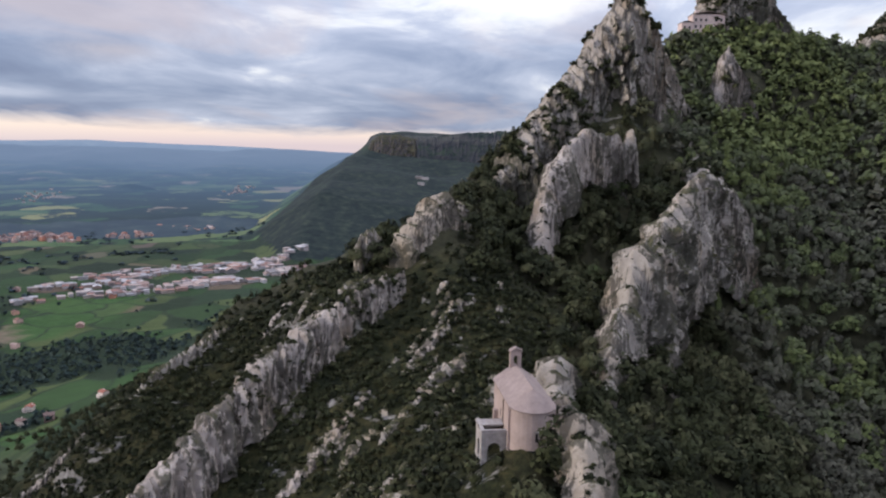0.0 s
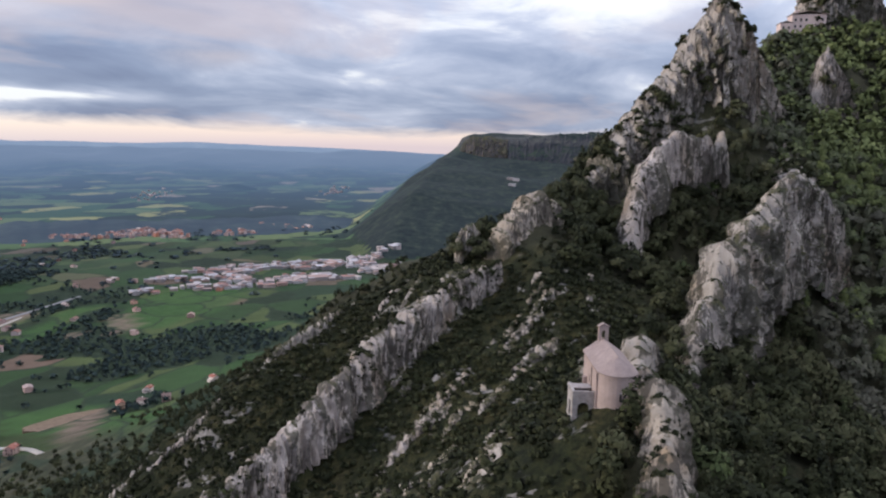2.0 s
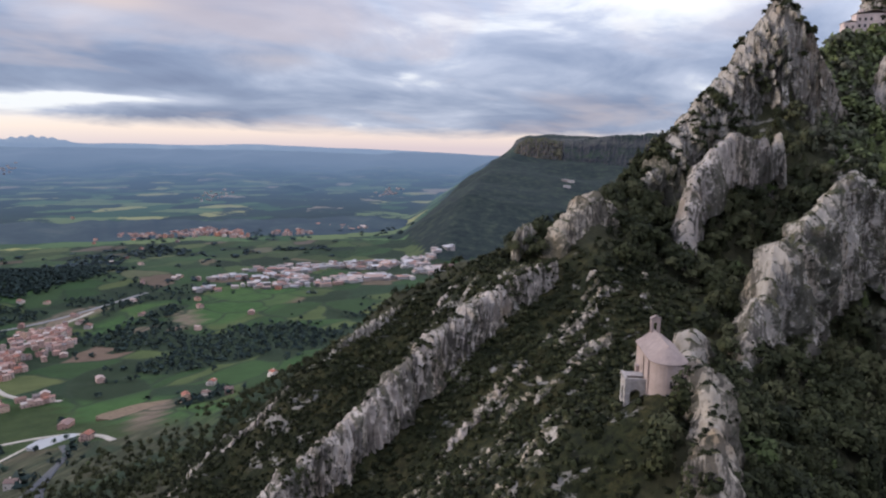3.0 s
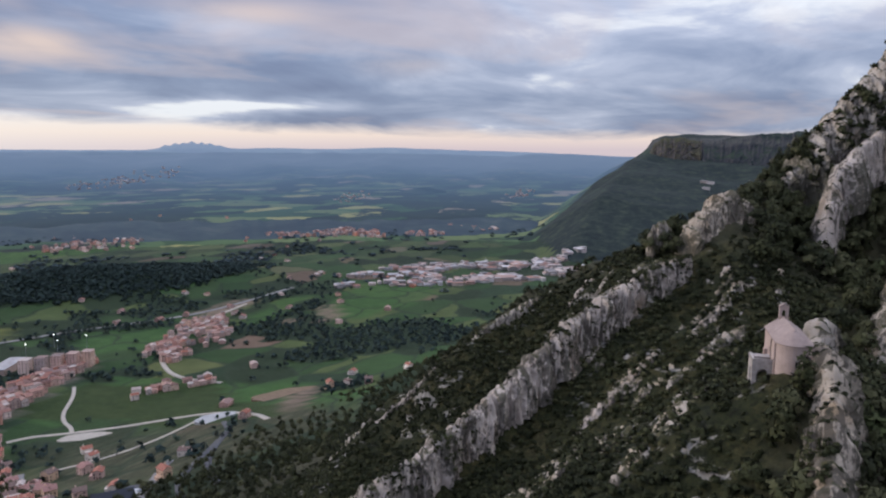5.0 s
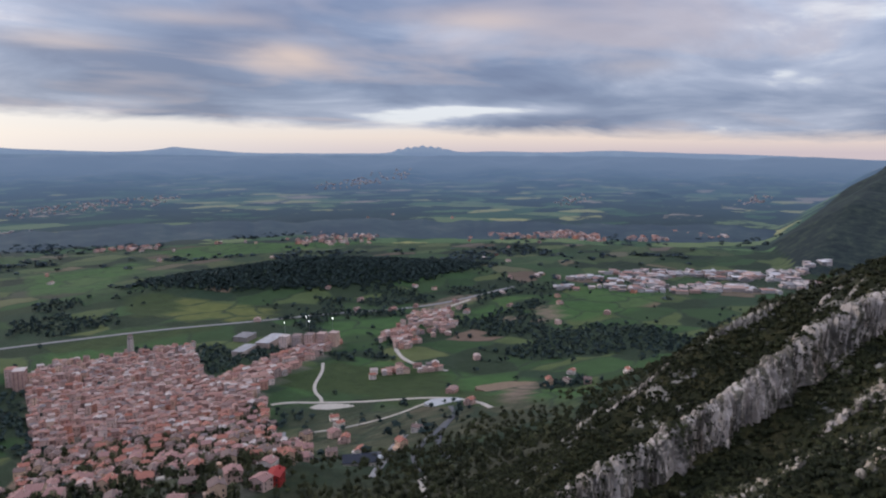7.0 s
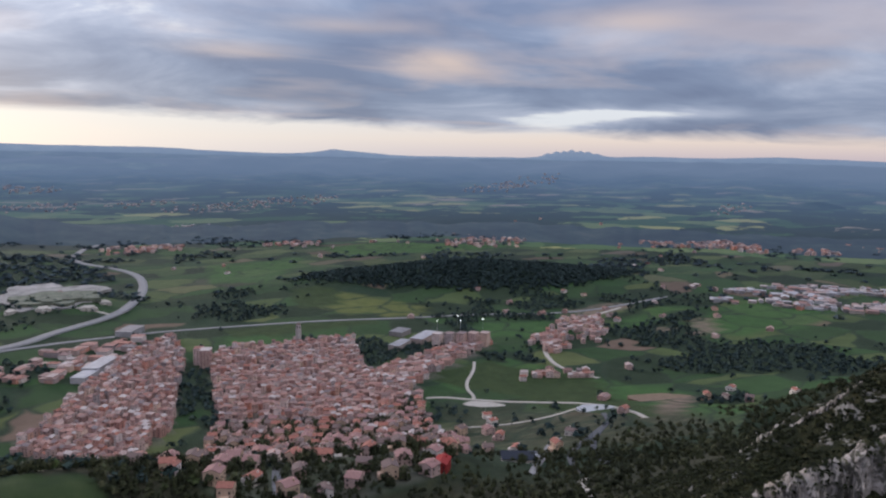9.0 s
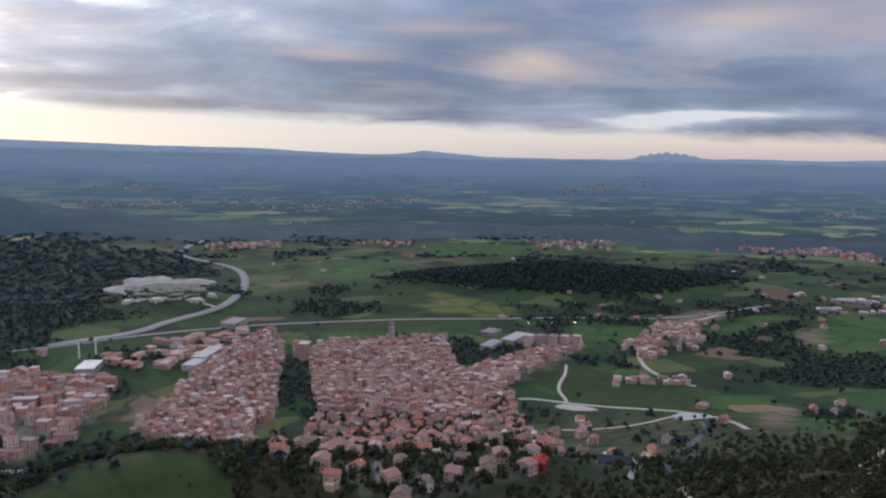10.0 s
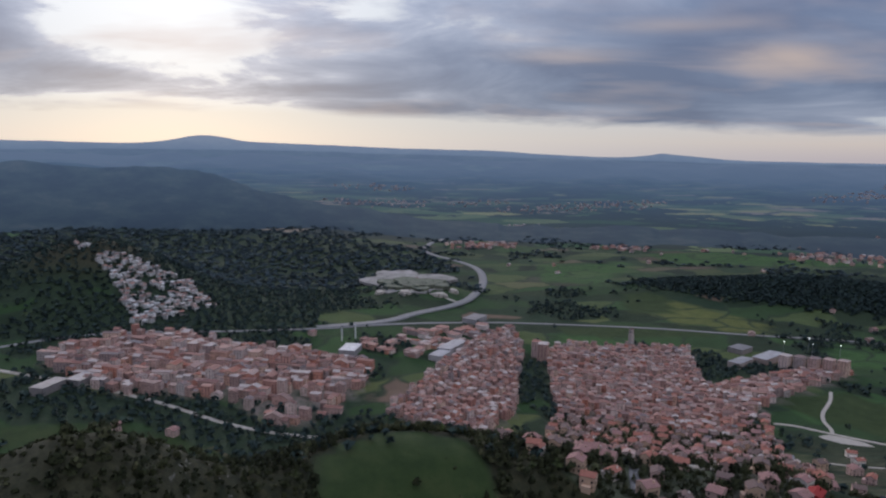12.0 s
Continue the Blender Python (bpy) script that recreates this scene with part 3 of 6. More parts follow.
def wood_mask(x, y, z):
    """Where the mountain, the hills and the plain carry closed wood."""
    r = np.hypot(x, y + 60)
    n = 0.5 * lattice(x, y, 45, 21) + 0.3 * lattice(x, y, 18, 22)
    gully = np.clip((x - 8 - 0.16 * (y - 150) + 14 * n) / 10, 0, 1) * np.clip((y - 40) / 30, 0, 1)
    back = np.clip((y - 205 + 25 * n + 0.35 * x) / 15, 0, 1) * np.clip((x + 45 + 15 * n) / 20, 0, 1)
    behind = np.clip((y - 245) / 20, 0, 1)
    foot = np.clip((-205 - x - 0.25 * (y - 150) + 50 * n) / 25, 0, 1) * np.maximum(np.clip((x + 345 + 30 * n) / 30, 0, 1), np.clip((y - 500) / 60, 0, 1))
    near = np.clip(1 - (r - 1000) / 200, 0, 1) * np.clip((z - 10) / 40, 0, 1)
    close = np.maximum(np.maximum(gully, back), np.maximum(behind, foot * 0.8)) * near
    rise = np.where(r > 3000, 300 - 300 * r * (1 - np.clip((r - 3000) / 1750, 0, 0.93)) / 3000, 0)
    hill = np.clip((r - 1250) / 150, 0, 1) * np.clip((z - rise - 8 + 30 * n) / 12, 0, 1)
    copse = np.clip(bump(x, y, -1330, 980, 420, 165, 1.8, 1.15) + bump(x, y, -2500, -800, 900, 500, 1.6) + bump(x, y, -1750, -420, 420, 330, 1.7) + bump(x, y, -2150, -180, 450, 230, 1.6) + bump(x, y, -1650, -70, 130, 110, 1.2) + bump(x, y, -1330, -130, 70, 170, 1.3) + bump(x, y, -620, -380, 90, 170, 1.4) + bump(x, y, -550, 940, 95, 180, 1.3) - 0.55, 0, 1) * 2
    far = np.clip((r - 2300) / 1500, 0, 0.08)
    patch = 0.62 * lattice(x, y, 190, 41) + 0.34 * lattice(x, y, 75, 42) + 0.22 * lattice(x, y, 30, 43) + far
    patch = np.clip((patch - 0.20) / 0.06, 0, 1) * np.clip((r - 500) / 60, 0, 1)
    patch = np.maximum(patch, np.clip(bump(x, y, -575, 925, 95, 90, 1.8) + bump(x, y, -600, 800, 60, 55, 1.4) + bump(x, y, -962, 294, 40, 60, 1.5) + bump(x, y, -1068, -17, 60, 60, 1.5) + bump(x, y, -1460, 420, 70, 60, 1.5) + bump(x, y, -1919, 25, 260, 200, 1.5) - 0.6 + 0.3 * n, 0, 1) * 2)
    patch = np.where(town_mask(x, y) | meadow_mask(x, y) | (poly_mask(x, y, LUSH + YELLOW + SOIL) > 0), 0, patch)
    rim = np.clip(bump(x, y, -445, -60, 85, 150, 1.9) - 0.5, 0, 1)
    south = inside(x, y, SOUTH_WOOD)
    patch = np.where((x > -1260) & (x < -760) & (y > 1120) & (y < 1700), patch * 0.25, patch)
    open_slope = (x > -650) & (x < -330) & (y > 190) & (y < 500)
    patch = np.where(open_slope, patch * 0.12, patch)
    rim = np.where(inside(x, y, CLEARING), 0, rim)
    return np.clip(close * (1 - 0.65 * bump(x, y, 55, 318, 34, 30, 1)) * np.where(meadow_mask(x, y), 0, 1) + hill + copse + patch + rim + south, 0, 1)


gx = spread(-210, 130, 2.4, -4760, 4760)
gy = spread(60, 330, 2.4, -4760, 4760)
GX, GY = np.meshgrid(gx, gy, indexing="ij")
GZ = height(GX, GY)
R = np.hypot(GX, GY + 60)
faces = grid_faces(len(gx), len(gy))
faces = faces[(R.ravel()[faces] < 4790).all(1)]
mid_r, mid_x, mid_y = (A.ravel()[faces].mean(1) for A in (R, GX, GY))
massif = (mid_x > -760) & (mid_y > 0)
mid_z = GZ.ravel()[faces].mean(1)
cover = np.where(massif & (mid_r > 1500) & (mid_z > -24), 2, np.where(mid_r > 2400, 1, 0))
away = np.where(R > 3000, 3000 / np.clip(1 - (R - 3000) / 1750, 0.08, 1), R) / np.maximum(R, 1)
masks = {"wild": np.clip((GZ - 48 - 10 * lattice(GX, GY, 50, 31)) / 22, 0, 1) * np.clip(1 - (R - 3600) / 500, 0, 1) * (1 - town_mask(GX, GY)) * (1 - inside(GX, GY, CLEARING)),
         "wood": wood_mask(GX, GY, GZ), "town": town_mask(GX, GY) * np.where(inside(GX, GY, TOWN["upper_town"]), 0.4, 1.0), "meadow": meadow_mask(GX, GY) * 1.0, "crop_haze": np.clip((R - 1300) / 1700, 0, 0.6),
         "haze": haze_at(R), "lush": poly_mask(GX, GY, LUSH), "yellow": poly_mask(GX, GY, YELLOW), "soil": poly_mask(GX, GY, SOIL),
         "dry": np.clip(bump(GX, GY, -500, 380, 150, 130, 1.5) + bump(GX, GY, -400, 470, 90, 100, 1.2) - 0.35, 0, 1) * (1 - town_mask(GX, GY)) * (1 - meadow_mask(GX, GY))}


def land_sheet(name, kept, mat, label):
    """One part of the land's grid, with its masks."""
    used, local = np.unique(faces[kept], return_inverse=True)
    me = mesh_from(name, np.stack([GX, GY, GZ], -1).reshape(-1, 3)[used], local.reshape(-1, 4), [mat], True)
    for key, val in masks.items():
        me.attributes.new(key, "FLOAT", "POINT").data.foreach_set("value", val.ravel()[used].astype(np.float32))
    land = np.stack([GX * away, GY * away, GZ * 0], -1).reshape(-1, 3)[used]
    me.attributes.new("land", "FLOAT_VECTOR", "POINT").data.foreach_set("vector", land.ravel().astype(np.float32))
    return tagged(new(name, me), label, "ground", kind="structure")


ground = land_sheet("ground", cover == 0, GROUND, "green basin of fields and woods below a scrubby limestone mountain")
land_sheet("hazed_basin", cover == 1, FAR_LAND, "far fields and woods of the basin with painted blue haze")
land_sheet("hazed_mountain", cover == 2, FAR_SLOPE, "long dark wooded mountain with a cliff band, far off, under a painted blue haze")


def ground_z(x, y):
    """The height of the ground mesh at places (x, y)."""
    x, y = np.asarray(x, float), np.asarray(y, float)
    i = np.clip(np.searchsorted(gx, x) - 1, 0, len(gx) - 2)
    j = np.clip(np.searchsorted(gy, y) - 1, 0, len(gy) - 2)
    u, v = (x - gx[i]) / (gx[i + 1] - gx[i]), (y - gy[j]) / (gy[j + 1] - gy[j])
    return (GZ[i, j] * (1 - u) + GZ[i + 1, j] * u) * (1 - v) + (GZ[i, j + 1] * (1 - u) + GZ[i + 1, j + 1] * u) * v


# ---- rock fins ----
def rock_fin(name, crest, half, deep, seed, jag=3.0, flute=1.6, step=1.1, lean=0.0, mat=None, label="", flare=0.45, grow=(1.0, 1.0), uneven=0.0, pillar=6.0, plants=0.0):
    """A wall of upended limestone along a crest line. half: half its thickness at the top; deep: how far its faces go down."""
    pts = [Vector(p) for p in crest]
    length = [0.0]
    for a, b in zip(pts, pts[1:]):
        length.append(length[-1] + (b - a).length)
    nu, nv = max(6, int(length[-1] / step)), max(16, int(2.2 * deep / step))
    nv += 1 - nv % 2
    verts, grooves = [], []
    for i, shut in [(0, 0.0)] + [(i, 1.0) for i in range(nu)] + [(nu - 1, 0.0)]:
        s = length[-1] * i / (nu - 1)
        k = min(max(j for j in range(len(pts) - 1) if length[j] <= s + 1e-6), len(pts) - 2)
        f = (s - length[k]) / (length[k + 1] - length[k])
        c = pts[k].lerp(pts[k + 1], f)
        run = (pts[min(k + 2, len(pts) - 1)] - pts[max(k - 1, 0)])
        side = Vector((-run.y, run.x, 0)).normalized()
        tower = noise.voronoi((s / pillar + 0.3 * noise.noise((s * 0.2, seed, 2)), seed * 1.7, 0))[0]
        rise = jag * (0.8 * noise.noise((s * 0.09, seed, 0)) + 0.7 * noise.noise((s * 0.24, seed, 4)) + 0.6 * noise.noise((s * 0.6, seed, 9)) + 0.45 * noise.noise((s * 1.7, seed, 15)) + 1.2 * (min(1.0, 2.0 * (tower[1] - tower[0])) - 0.6))
        taper = min(1.0, 0.25 + min(i, nu - 1 - i) / (0.10 * nu)) ** 0.6
        half_here = half * (grow[0] + (grow[1] - grow[0]) * s / length[-1]) * (1 + uneven * (noise.noise((s * 0.06, seed, 17)) + 0.7 * noise.noise((s * 0.21, seed, 23))))
        for j in range(nv):
            u = 2 * j / (nv - 1) - 1
            au = abs(u)
            drop = deep * au ** 1.5 - rise * (1 - au) ** 0.5
            off = math.copysign(half_here * taper * (0.14 * min(1, au * 6) + 0.56 * au ** 0.75 + flare * au), u) + lean * drop
            p = c + side * off - Vector((0, 0, drop))
            face = seed * 3.7 + (2 if u > 0 else 0)
            bend = (0.9 * noise.noise(p * 0.045) + 0.5 * noise.noise(p * 0.13)) * min(1.0, 6.0 / pillar)
            # upright pillars with creases between them, in two sizes
            d1 = noise.voronoi((s / pillar + bend, p.z / (6.5 * pillar), face))[0]
            d2 = noise.voronoi((2.8 * s / pillar + 2 * bend, 2.4 * p.z / (6.5 * pillar), face + 9))[0]
            c1, c2 = min(1.0, 2.4 * (d1[1] - d1[0])), min(1.0, 2.6 * (d2[1] - d2[0]))
            w = flute * (1.8 * (c1 - 0.6) + 1.0 * (c2 - 0.6) + 1.0 * noise.noise((s * 0.11, face, p.z * 0.03)) + 0.5 * noise.noise((p.x * 0.5, p.y * 0.5, p.z * 0.08)) + 0.22 * noise.noise(p * 0.4) + 0.25 * noise.noise(p * 0.9) + 0.2 * noise.noise(p * 1.9))
            gap = max(0.0, noise.noise((s * 0.6 / pillar, seed + 8.5, p.z * 0.03)) - 0.12) * 4.5 * flute * au ** 0.4
            shelf = 0.45 * flute * noise.noise((s * 0.12, seed + 3.3, p.z * 0.17))
            p = p + side * math.copysign(min(au * 5, 1) * min(1, 2 * taper) * (w - gap + shelf), u) + Vector((0, 0, 0.6 * flute * noise.noise(p * 0.33)))
            verts.append(p if shut else Vector((c.x, c.y, p.z)))
            grooves.append(max(0.0, 0.85 - 1.9 * c1, 0.6 - 1.8 * c2, min(0.8, 0.6 * gap / flute)))
    me = mesh_from(name, verts, grid_faces(nu + 2, nv), [mat or ROCK], False)
    me.attributes.new("groove", "FLOAT", "POINT").data.foreach_set("value", np.array(grooves, np.float32))
    if plants:
        mid, nor = np.empty(3 * len(me.polygons), np.float32), np.empty(3 * len(me.polygons), np.float32)
        me.polygons.foreach_get("center", mid)
        me.polygons.foreach_get("normal", nor)
        mid, nor = mid.reshape(-1, 3), nor.reshape(-1, 3)
        nor = nor * np.sign(np.sum(nor * (mid - mid.mean(0)), 1))[:, None]
        rng = np.random.default_rng(int(seed) + 400)
        chance = plants * step * step * (np.clip((np.abs(nor[:, 2]) - 0.42) / 0.35, 0, 1) + 0.9 * (nor[:, 0] < -0.3) + 0.10) * np.clip(0.5 + 1.5 * lattice(mid[:, 0] + mid[:, 2], mid[:, 1], 9, int(seed)), 0, 1.4)
        ok = (rng.random(len(mid)) < chance) & (mid[:, 2] > ground_z(mid[:, 0], mid[:, 1]) - 0.5)
        LEDGE_PLANTS.append(mid[ok])
    return tagged(new(name, me), label or "pale grey limestone wall with dark vertical streaks", "rock", kind="structure")


LEDGE_PLANTS = []
def on_ground(line, lift):
    return [(x, y, float(ground_z(x, y)) + h) for (x, y), h in zip(line, lift)]


rock_fin("chapel_crest_rock", [(8.6, 42, 205), (9.5, 50, 212), (10.2, 59, 218.5), (10.6, 66, 222.5), (11.2, 74, 226), (11.5, 82, 229), (11.5, 90, 231.2), (11.2, 97, 232), (11, 104, 232), (10.8, 110, 231.5)], 2.3, 22, 1, 2.4, 1.3, 0.55, mat=ROCK_OCHRE, label="jagged grey limestone crest with ochre grass below the chapel", flare=1.0, pillar=2.8, plants=0.22)
rock_fin("chapel_back_rock", [(9.8, 111, 230), (10.2, 117, 234.2), (11, 122, 233.6), (12, 128, 230.5), (14, 136, 225)], 2.6, 16, 2, 2.2, 1.2, 0.55, label="knobbly pale limestone outcrop behind the chapel", pillar=2.6, plants=0.06)
rock_fin("west_crest_rock", [(-27, 84, 201), (-21.5, 92, 208.8), (-16, 98, 214.8), (-9.5, 104.5, 220.6)], 1.9, 9, 15, 1.4, 1.0, 0.5, label="grey rock rib in the grass below the chapel", flare=1.3, pillar=2.4, plants=0.12)
rock_fin("slope_band_rock", [(-128, 92, 148), (-110, 108, 165.5), (-93, 126, 179.8), (-82.7, 139, 187.6), (-74, 151, 197), (-66.5, 160, 204.6), (-59.4, 172, 214), (-50.4, 180, 221.2), (-37.9, 191, 229.8), (-25.1, 203, 235.2)], 2.3, 15, 3, 1.3, 1.5, 0.6, mat=ROCK_SLAB, label="long pale limestone band running up the scrubby slope", flare=0.9, grow=(1.5, 0.6), pillar=4.5, uneven=0.9, plants=0.75)
rock_fin("upper_band_rock", on_ground([(-62, 186), (-52, 194), (-42, 203), (-32, 212)], [1.5, 2.2, 2.4, 1.5]), 0.9, 5, 17, 1.4, 0.9, 0.6, label="thin limestone rib above the long band", flare=1.4, pillar=2.5, plants=0.1)
for k, (line, tall) in enumerate([([(-50.2, 144.6), (-45.8, 149.4), (-39.1, 153.5), (-35.5, 158.9), (-28.9, 167.8)], 1.3), ([(-19.9, 162.9), (-12.2, 170.5), (-6.4, 174.9)], 2.0), ([(-20.7, 176.1), (-14.8, 181.2), (-9, 186)], 1.8),
                                  ([(-103, 193), (-98, 203), (-88, 212), (-78, 219)], 2.4), ([(-136, 181), (-128, 186), (-113, 189)], 2.2), ([(-156, 174), (-147, 179), (-139, 184)], 2.2), ([(-70, 205), (-63, 211), (-55, 216)], 2.5),
                                  ([(-34, 128), (-28, 134), (-22, 139)], 1.4), ([(-12, 128), (-6, 136), (-2, 144)], 1.6), ([(-44, 112), (-36, 119), (-30, 124)], 1.4)]):
    rock_fin("rib_rock", on_ground(line, [0.3 * tall] + [tall] * (len(line) - 2) + [0.3 * tall]), 0.9, tall + 4.5, 60 + k, 1.1, 0.75, 0.5, mat=ROCK if k % 2 else ROCK_SLAB, label="low broken limestone rib in the scrub", flare=1.2, pillar=2.2, plants=0.10)
rock_fin("knob_rock", [(-28, 213, 241), (-24, 219, 248), (-20, 226, 252.5), (-15, 233, 253.5), (-11, 240, 251), (-8, 245, 246)], 3.6, 14, 4, 2.4, 1.5, 0.7, mat=ROCK_OCHRE, label="rounded warm grey limestone knob on the spur", flare=0.9, pillar=4.0, plants=0.14)
rock_fin("small_knob_rock", [(-42, 218, 238.5), (-39, 219.5, 242.5), (-37, 221, 244), (-34.5, 222, 241.5)], 1.5, 9, 5, 1.2, 0.9, 0.6, flare=0.7, pillar=2.5, plants=0.1)
rock_fin("main_fin_rock", [(26.5, 157, 205), (27.5, 162, 216), (28.2, 168, 223), (31.7, 178, 229), (35.5, 184, 233), (37, 190, 243), (42.8, 198, 245), (52, 212, 251), (58.1, 224, 257), (67.6, 238, 264.6), (73.2, 244, 263), (79.3, 248, 259.2), (85.6, 252, 248.5), (90.6, 256, 233), (92.4, 258, 219)], 3.4, 38, 6, 3.0, 2.0, 0.85, label="tall fluted limestone fin rising out of the forest", flare=0.5, pillar=7.0, plants=0.05)
rock_fin("fin_rib_rock", [(40, 160, 190), (43, 171, 205), (46, 186, 217), (50, 200, 225), (56, 212, 226)], 2.2, 28, 16, 2.2, 1.6, 0.9, label="narrow limestone rib below the tall fin", flare=0.5, pillar=5.0, plants=0.22)
rock_fin("left_fin_rock", [(15.6, 220, 234), (16.1, 225, 246), (17, 232, 256), (19, 239, 264), (24.1, 246, 269.5), (31.6, 256, 277.6), (37.5, 262, 274.5), (44.9, 268, 275), (48, 271, 266)], 1.8, 19, 7, 1.6, 1.5, 0.85, label="smooth pale limestone slab leaning on the peak", mat=ROCK_SLAB, pillar=8.0, plants=0.04)
rock_fin("spikelet_rock", [(46, 262, 270), (49, 264, 277), (52, 267, 268)], 1.3, 12, 8, 1.0, 0.8, 0.7, pillar=3.0)
rock_fin("peak_rock", [(6, 308, 268), (17, 316, 283), (27, 323, 296), (39, 332, 312), (50, 337.5, 329), (56, 339, 339), (64, 340, 337), (69, 341, 332), (75.6, 342, 319), (83, 343, 302), (92, 348, 284)], 8.5, 64, 9, 3.6, 3.2, 1.15, label="pointed limestone peak with bushes on its ledges", flare=1.0, pillar=8.0, plants=0.17)
rock_fin("peak_buttress_rock", [(90, 338, 282), (86, 322, 275), (82, 300, 266), (78, 276, 264), (74, 256, 262)], 4.5, 30, 10, 3.4, 2.2, 1.1, label="broken limestone buttress running down from the peak", flare=0.6, pillar=6.0, plants=0.14)
rock_fin("shoulder_rock", [(-4, 294, 250), (2, 300, 258), (8, 306, 264), (14, 312, 266)], 2.4, 16, 14, 2.4, 1.6, 0.9, flare=0.8, pillar=4.0, plants=0.2)
rock_fin("saddle_fin_rock", [(108, 364, 278), (111, 369, 296), (114.5, 376, 318), (117.5, 379, 323), (124.4, 381, 311), (131, 384, 298), (138, 388, 284)], 2.2, 50, 11, 2.4, 1.8, 1.0, label="pale limestone tooth below the sanctuary", flare=1.8, pillar=6.0, mat=ROCK_SLAB, plants=0.05)
rock_fin("sanctuary_peak_rock", [(124, 458, 352), (132, 464, 372), (140, 470, 388), (150, 476, 396), (162, 480, 390), (174, 486, 366), (186, 494, 346)], 10, 62, 12, 4, 3.0, 1.4, label="broad limestone summit behind the sanctuary", flare=0.8, pillar=9.0, plants=0.10)
rock_fin("far_cliff_rock", [(262, 540, 346), (276, 552, 362), (292, 560, 374), (315, 570, 372), (340, 580, 360)], 9, 36, 13, 4, 3, 1.8, label="dark limestone cliff on the far crest", pillar=8.0, plants=0.15)
# cliff band round the head of the far mountain
rock_fin("backdrop_cliff_head", [(-600, 3530, 240), (-572, 3530, 290), (-535, 3535, 326), (-450, 3545, 333), (-381, 3550, 319), (-325, 3556, 308)], 30, 150, 51, 5, 9, 7.0, mat=FAR_CLIFF, label="pale cliff at the head of the far mountain", flare=3.2, pillar=45.0)
rock_fin("hazed_plateau_edge", [(-381, 3560, 312), (-325, 3566, 313), (-229, 3574, 330), (-118, 3580, 347), (102, 3580, 357), (266, 3570, 362)], 34, 160, 52, 5, 7, 8.0, mat=FAR_SLOPE, label="wooded plateau edge of the far mountain", flare=4.5, pillar=60.0)
# ledges along the strike of the beds
ledge_rng = random.Random(5)
LEDGE_SITES = []
for k in range(260):
    run = ledge_rng.uniform(0, 1)
    x = ledge_rng.uniform(-62, 4)
    y = ledge_rng.uniform(92, 205)
    if y < 118 and x > -14 or abs(x + 66 - (y - 132) * 0.69) < 7:
        continue
    if x < -66 + (y - 132) * 0.69 and ledge_rng.random() < 0.6:
        continue
    LEDGE_SITES.append((x, y))
for x, y in [(-100, 200), (-92, 208), (-84, 219), (-76, 224), (-64, 226), (-119, 191), (-131, 186), (-146, 184), (-108, 168), (-96, 178), (-128, 172), (-88, 186), (-76, 196), (-60, 210)]:
    LEDGE_SITES.append((x, y))
for k, (x, y) in enumerate(LEDGE_SITES[:150]):
    long, tall = ledge_rng.uniform(2, 9), ledge_rng.uniform(0.4, 1.5)
    ux, uy = math.cos(0.97 + ledge_rng.uniform(-0.2, 0.2)), math.sin(0.97)
    line = []
    for f in (-1, -0.4, 0.3, 1):
        px, py = x + ux * long * f / 1.6, y + uy * long * f / 1.6
        line.append((px, py, float(ground_z(px, py)) + tall * (1.0 if abs(f) < 0.9 else 0.2)))
    rock_fin("ledge_rock", line, ledge_rng.uniform(0.4, 0.9), tall + 2.6, 20 + k, 0.8, 0.6, 0.5, pillar=1.8, plants=0.05, mat=ROCK if k % 3 else ROCK_WARM, label="small pale limestone ledge among the scrub")


# ---- plants ----
def leaf_material(name, stops):
    mat, nodes, links, bsdf = material(name, 0.9)
    tone = attribute(nodes, "tone")
    isle = nodes.new("ShaderNodeNewGeometry").outputs["Random Per Island"]
    f = maths(nodes, links, "ADD", tone, maths(nodes, links, "MULTIPLY", maths(nodes, links, "SUBTRACT", isle, 0.5), 0.12))
    links.new(ramp(nodes, links, f, stops), bsdf.inputs["Base Color"])
    turn = nodes.new("ShaderNodeVectorTransform")
    turn.vector_type, turn.convert_from, turn.convert_to = "NORMAL", "OBJECT", "WORLD"
    links.new(attribute(nodes, "outward", "Vector"), turn.inputs[0])
    links.new(turn.outputs[0], bsdf.inputs["Normal"])
    return mat


LEAF = leaf_material("foliage", [(0.0, (0.016, 0.019, 0.008)), (0.30, (0.036, 0.040, 0.015)), (0.54, (0.086, 0.084, 0.040)),
                                 (0.70, (0.052, 0.068, 0.024)), (0.84, (0.080, 0.104, 0.030)), (0.97, (0.13, 0.15, 0.045))])
# bluer leaves for the valley woods: haze painted into the foliage colour
LEAF_HAZED = leaf_material("hazed_foliage", [(0.0, (0.018, 0.030, 0.028)), (0.3, (0.030, 0.047, 0.041)), (0.55, (0.040, 0.058, 0.042)), (0.9, (0.065, 0.09, 0.048))])
# spring trees; the brighter light on their slopes is painted into the leaf colours
LEAF_SPRING_LIT = leaf_material("lit_spring_foliage", [(0.0, (0.034, 0.036, 0.022)), (0.3, (0.062, 0.062, 0.040)), (0.54, (0.102, 0.096, 0.068)), (0.70, (0.086, 0.096, 0.050)), (0.84, (0.12, 0.142, 0.050)), (0.97, (0.165, 0.185, 0.06))])
# bluer and paler again, with more haze painted in, for the farthest woods
LEAF_HAZIER = leaf_material("hazier_foliage", [(0.0, (0.026, 0.040, 0.046)), (0.3, (0.042, 0.060, 0.066)), (0.55, (0.055, 0.074, 0.070)), (0.9, (0.08, 0.10, 0.075))])
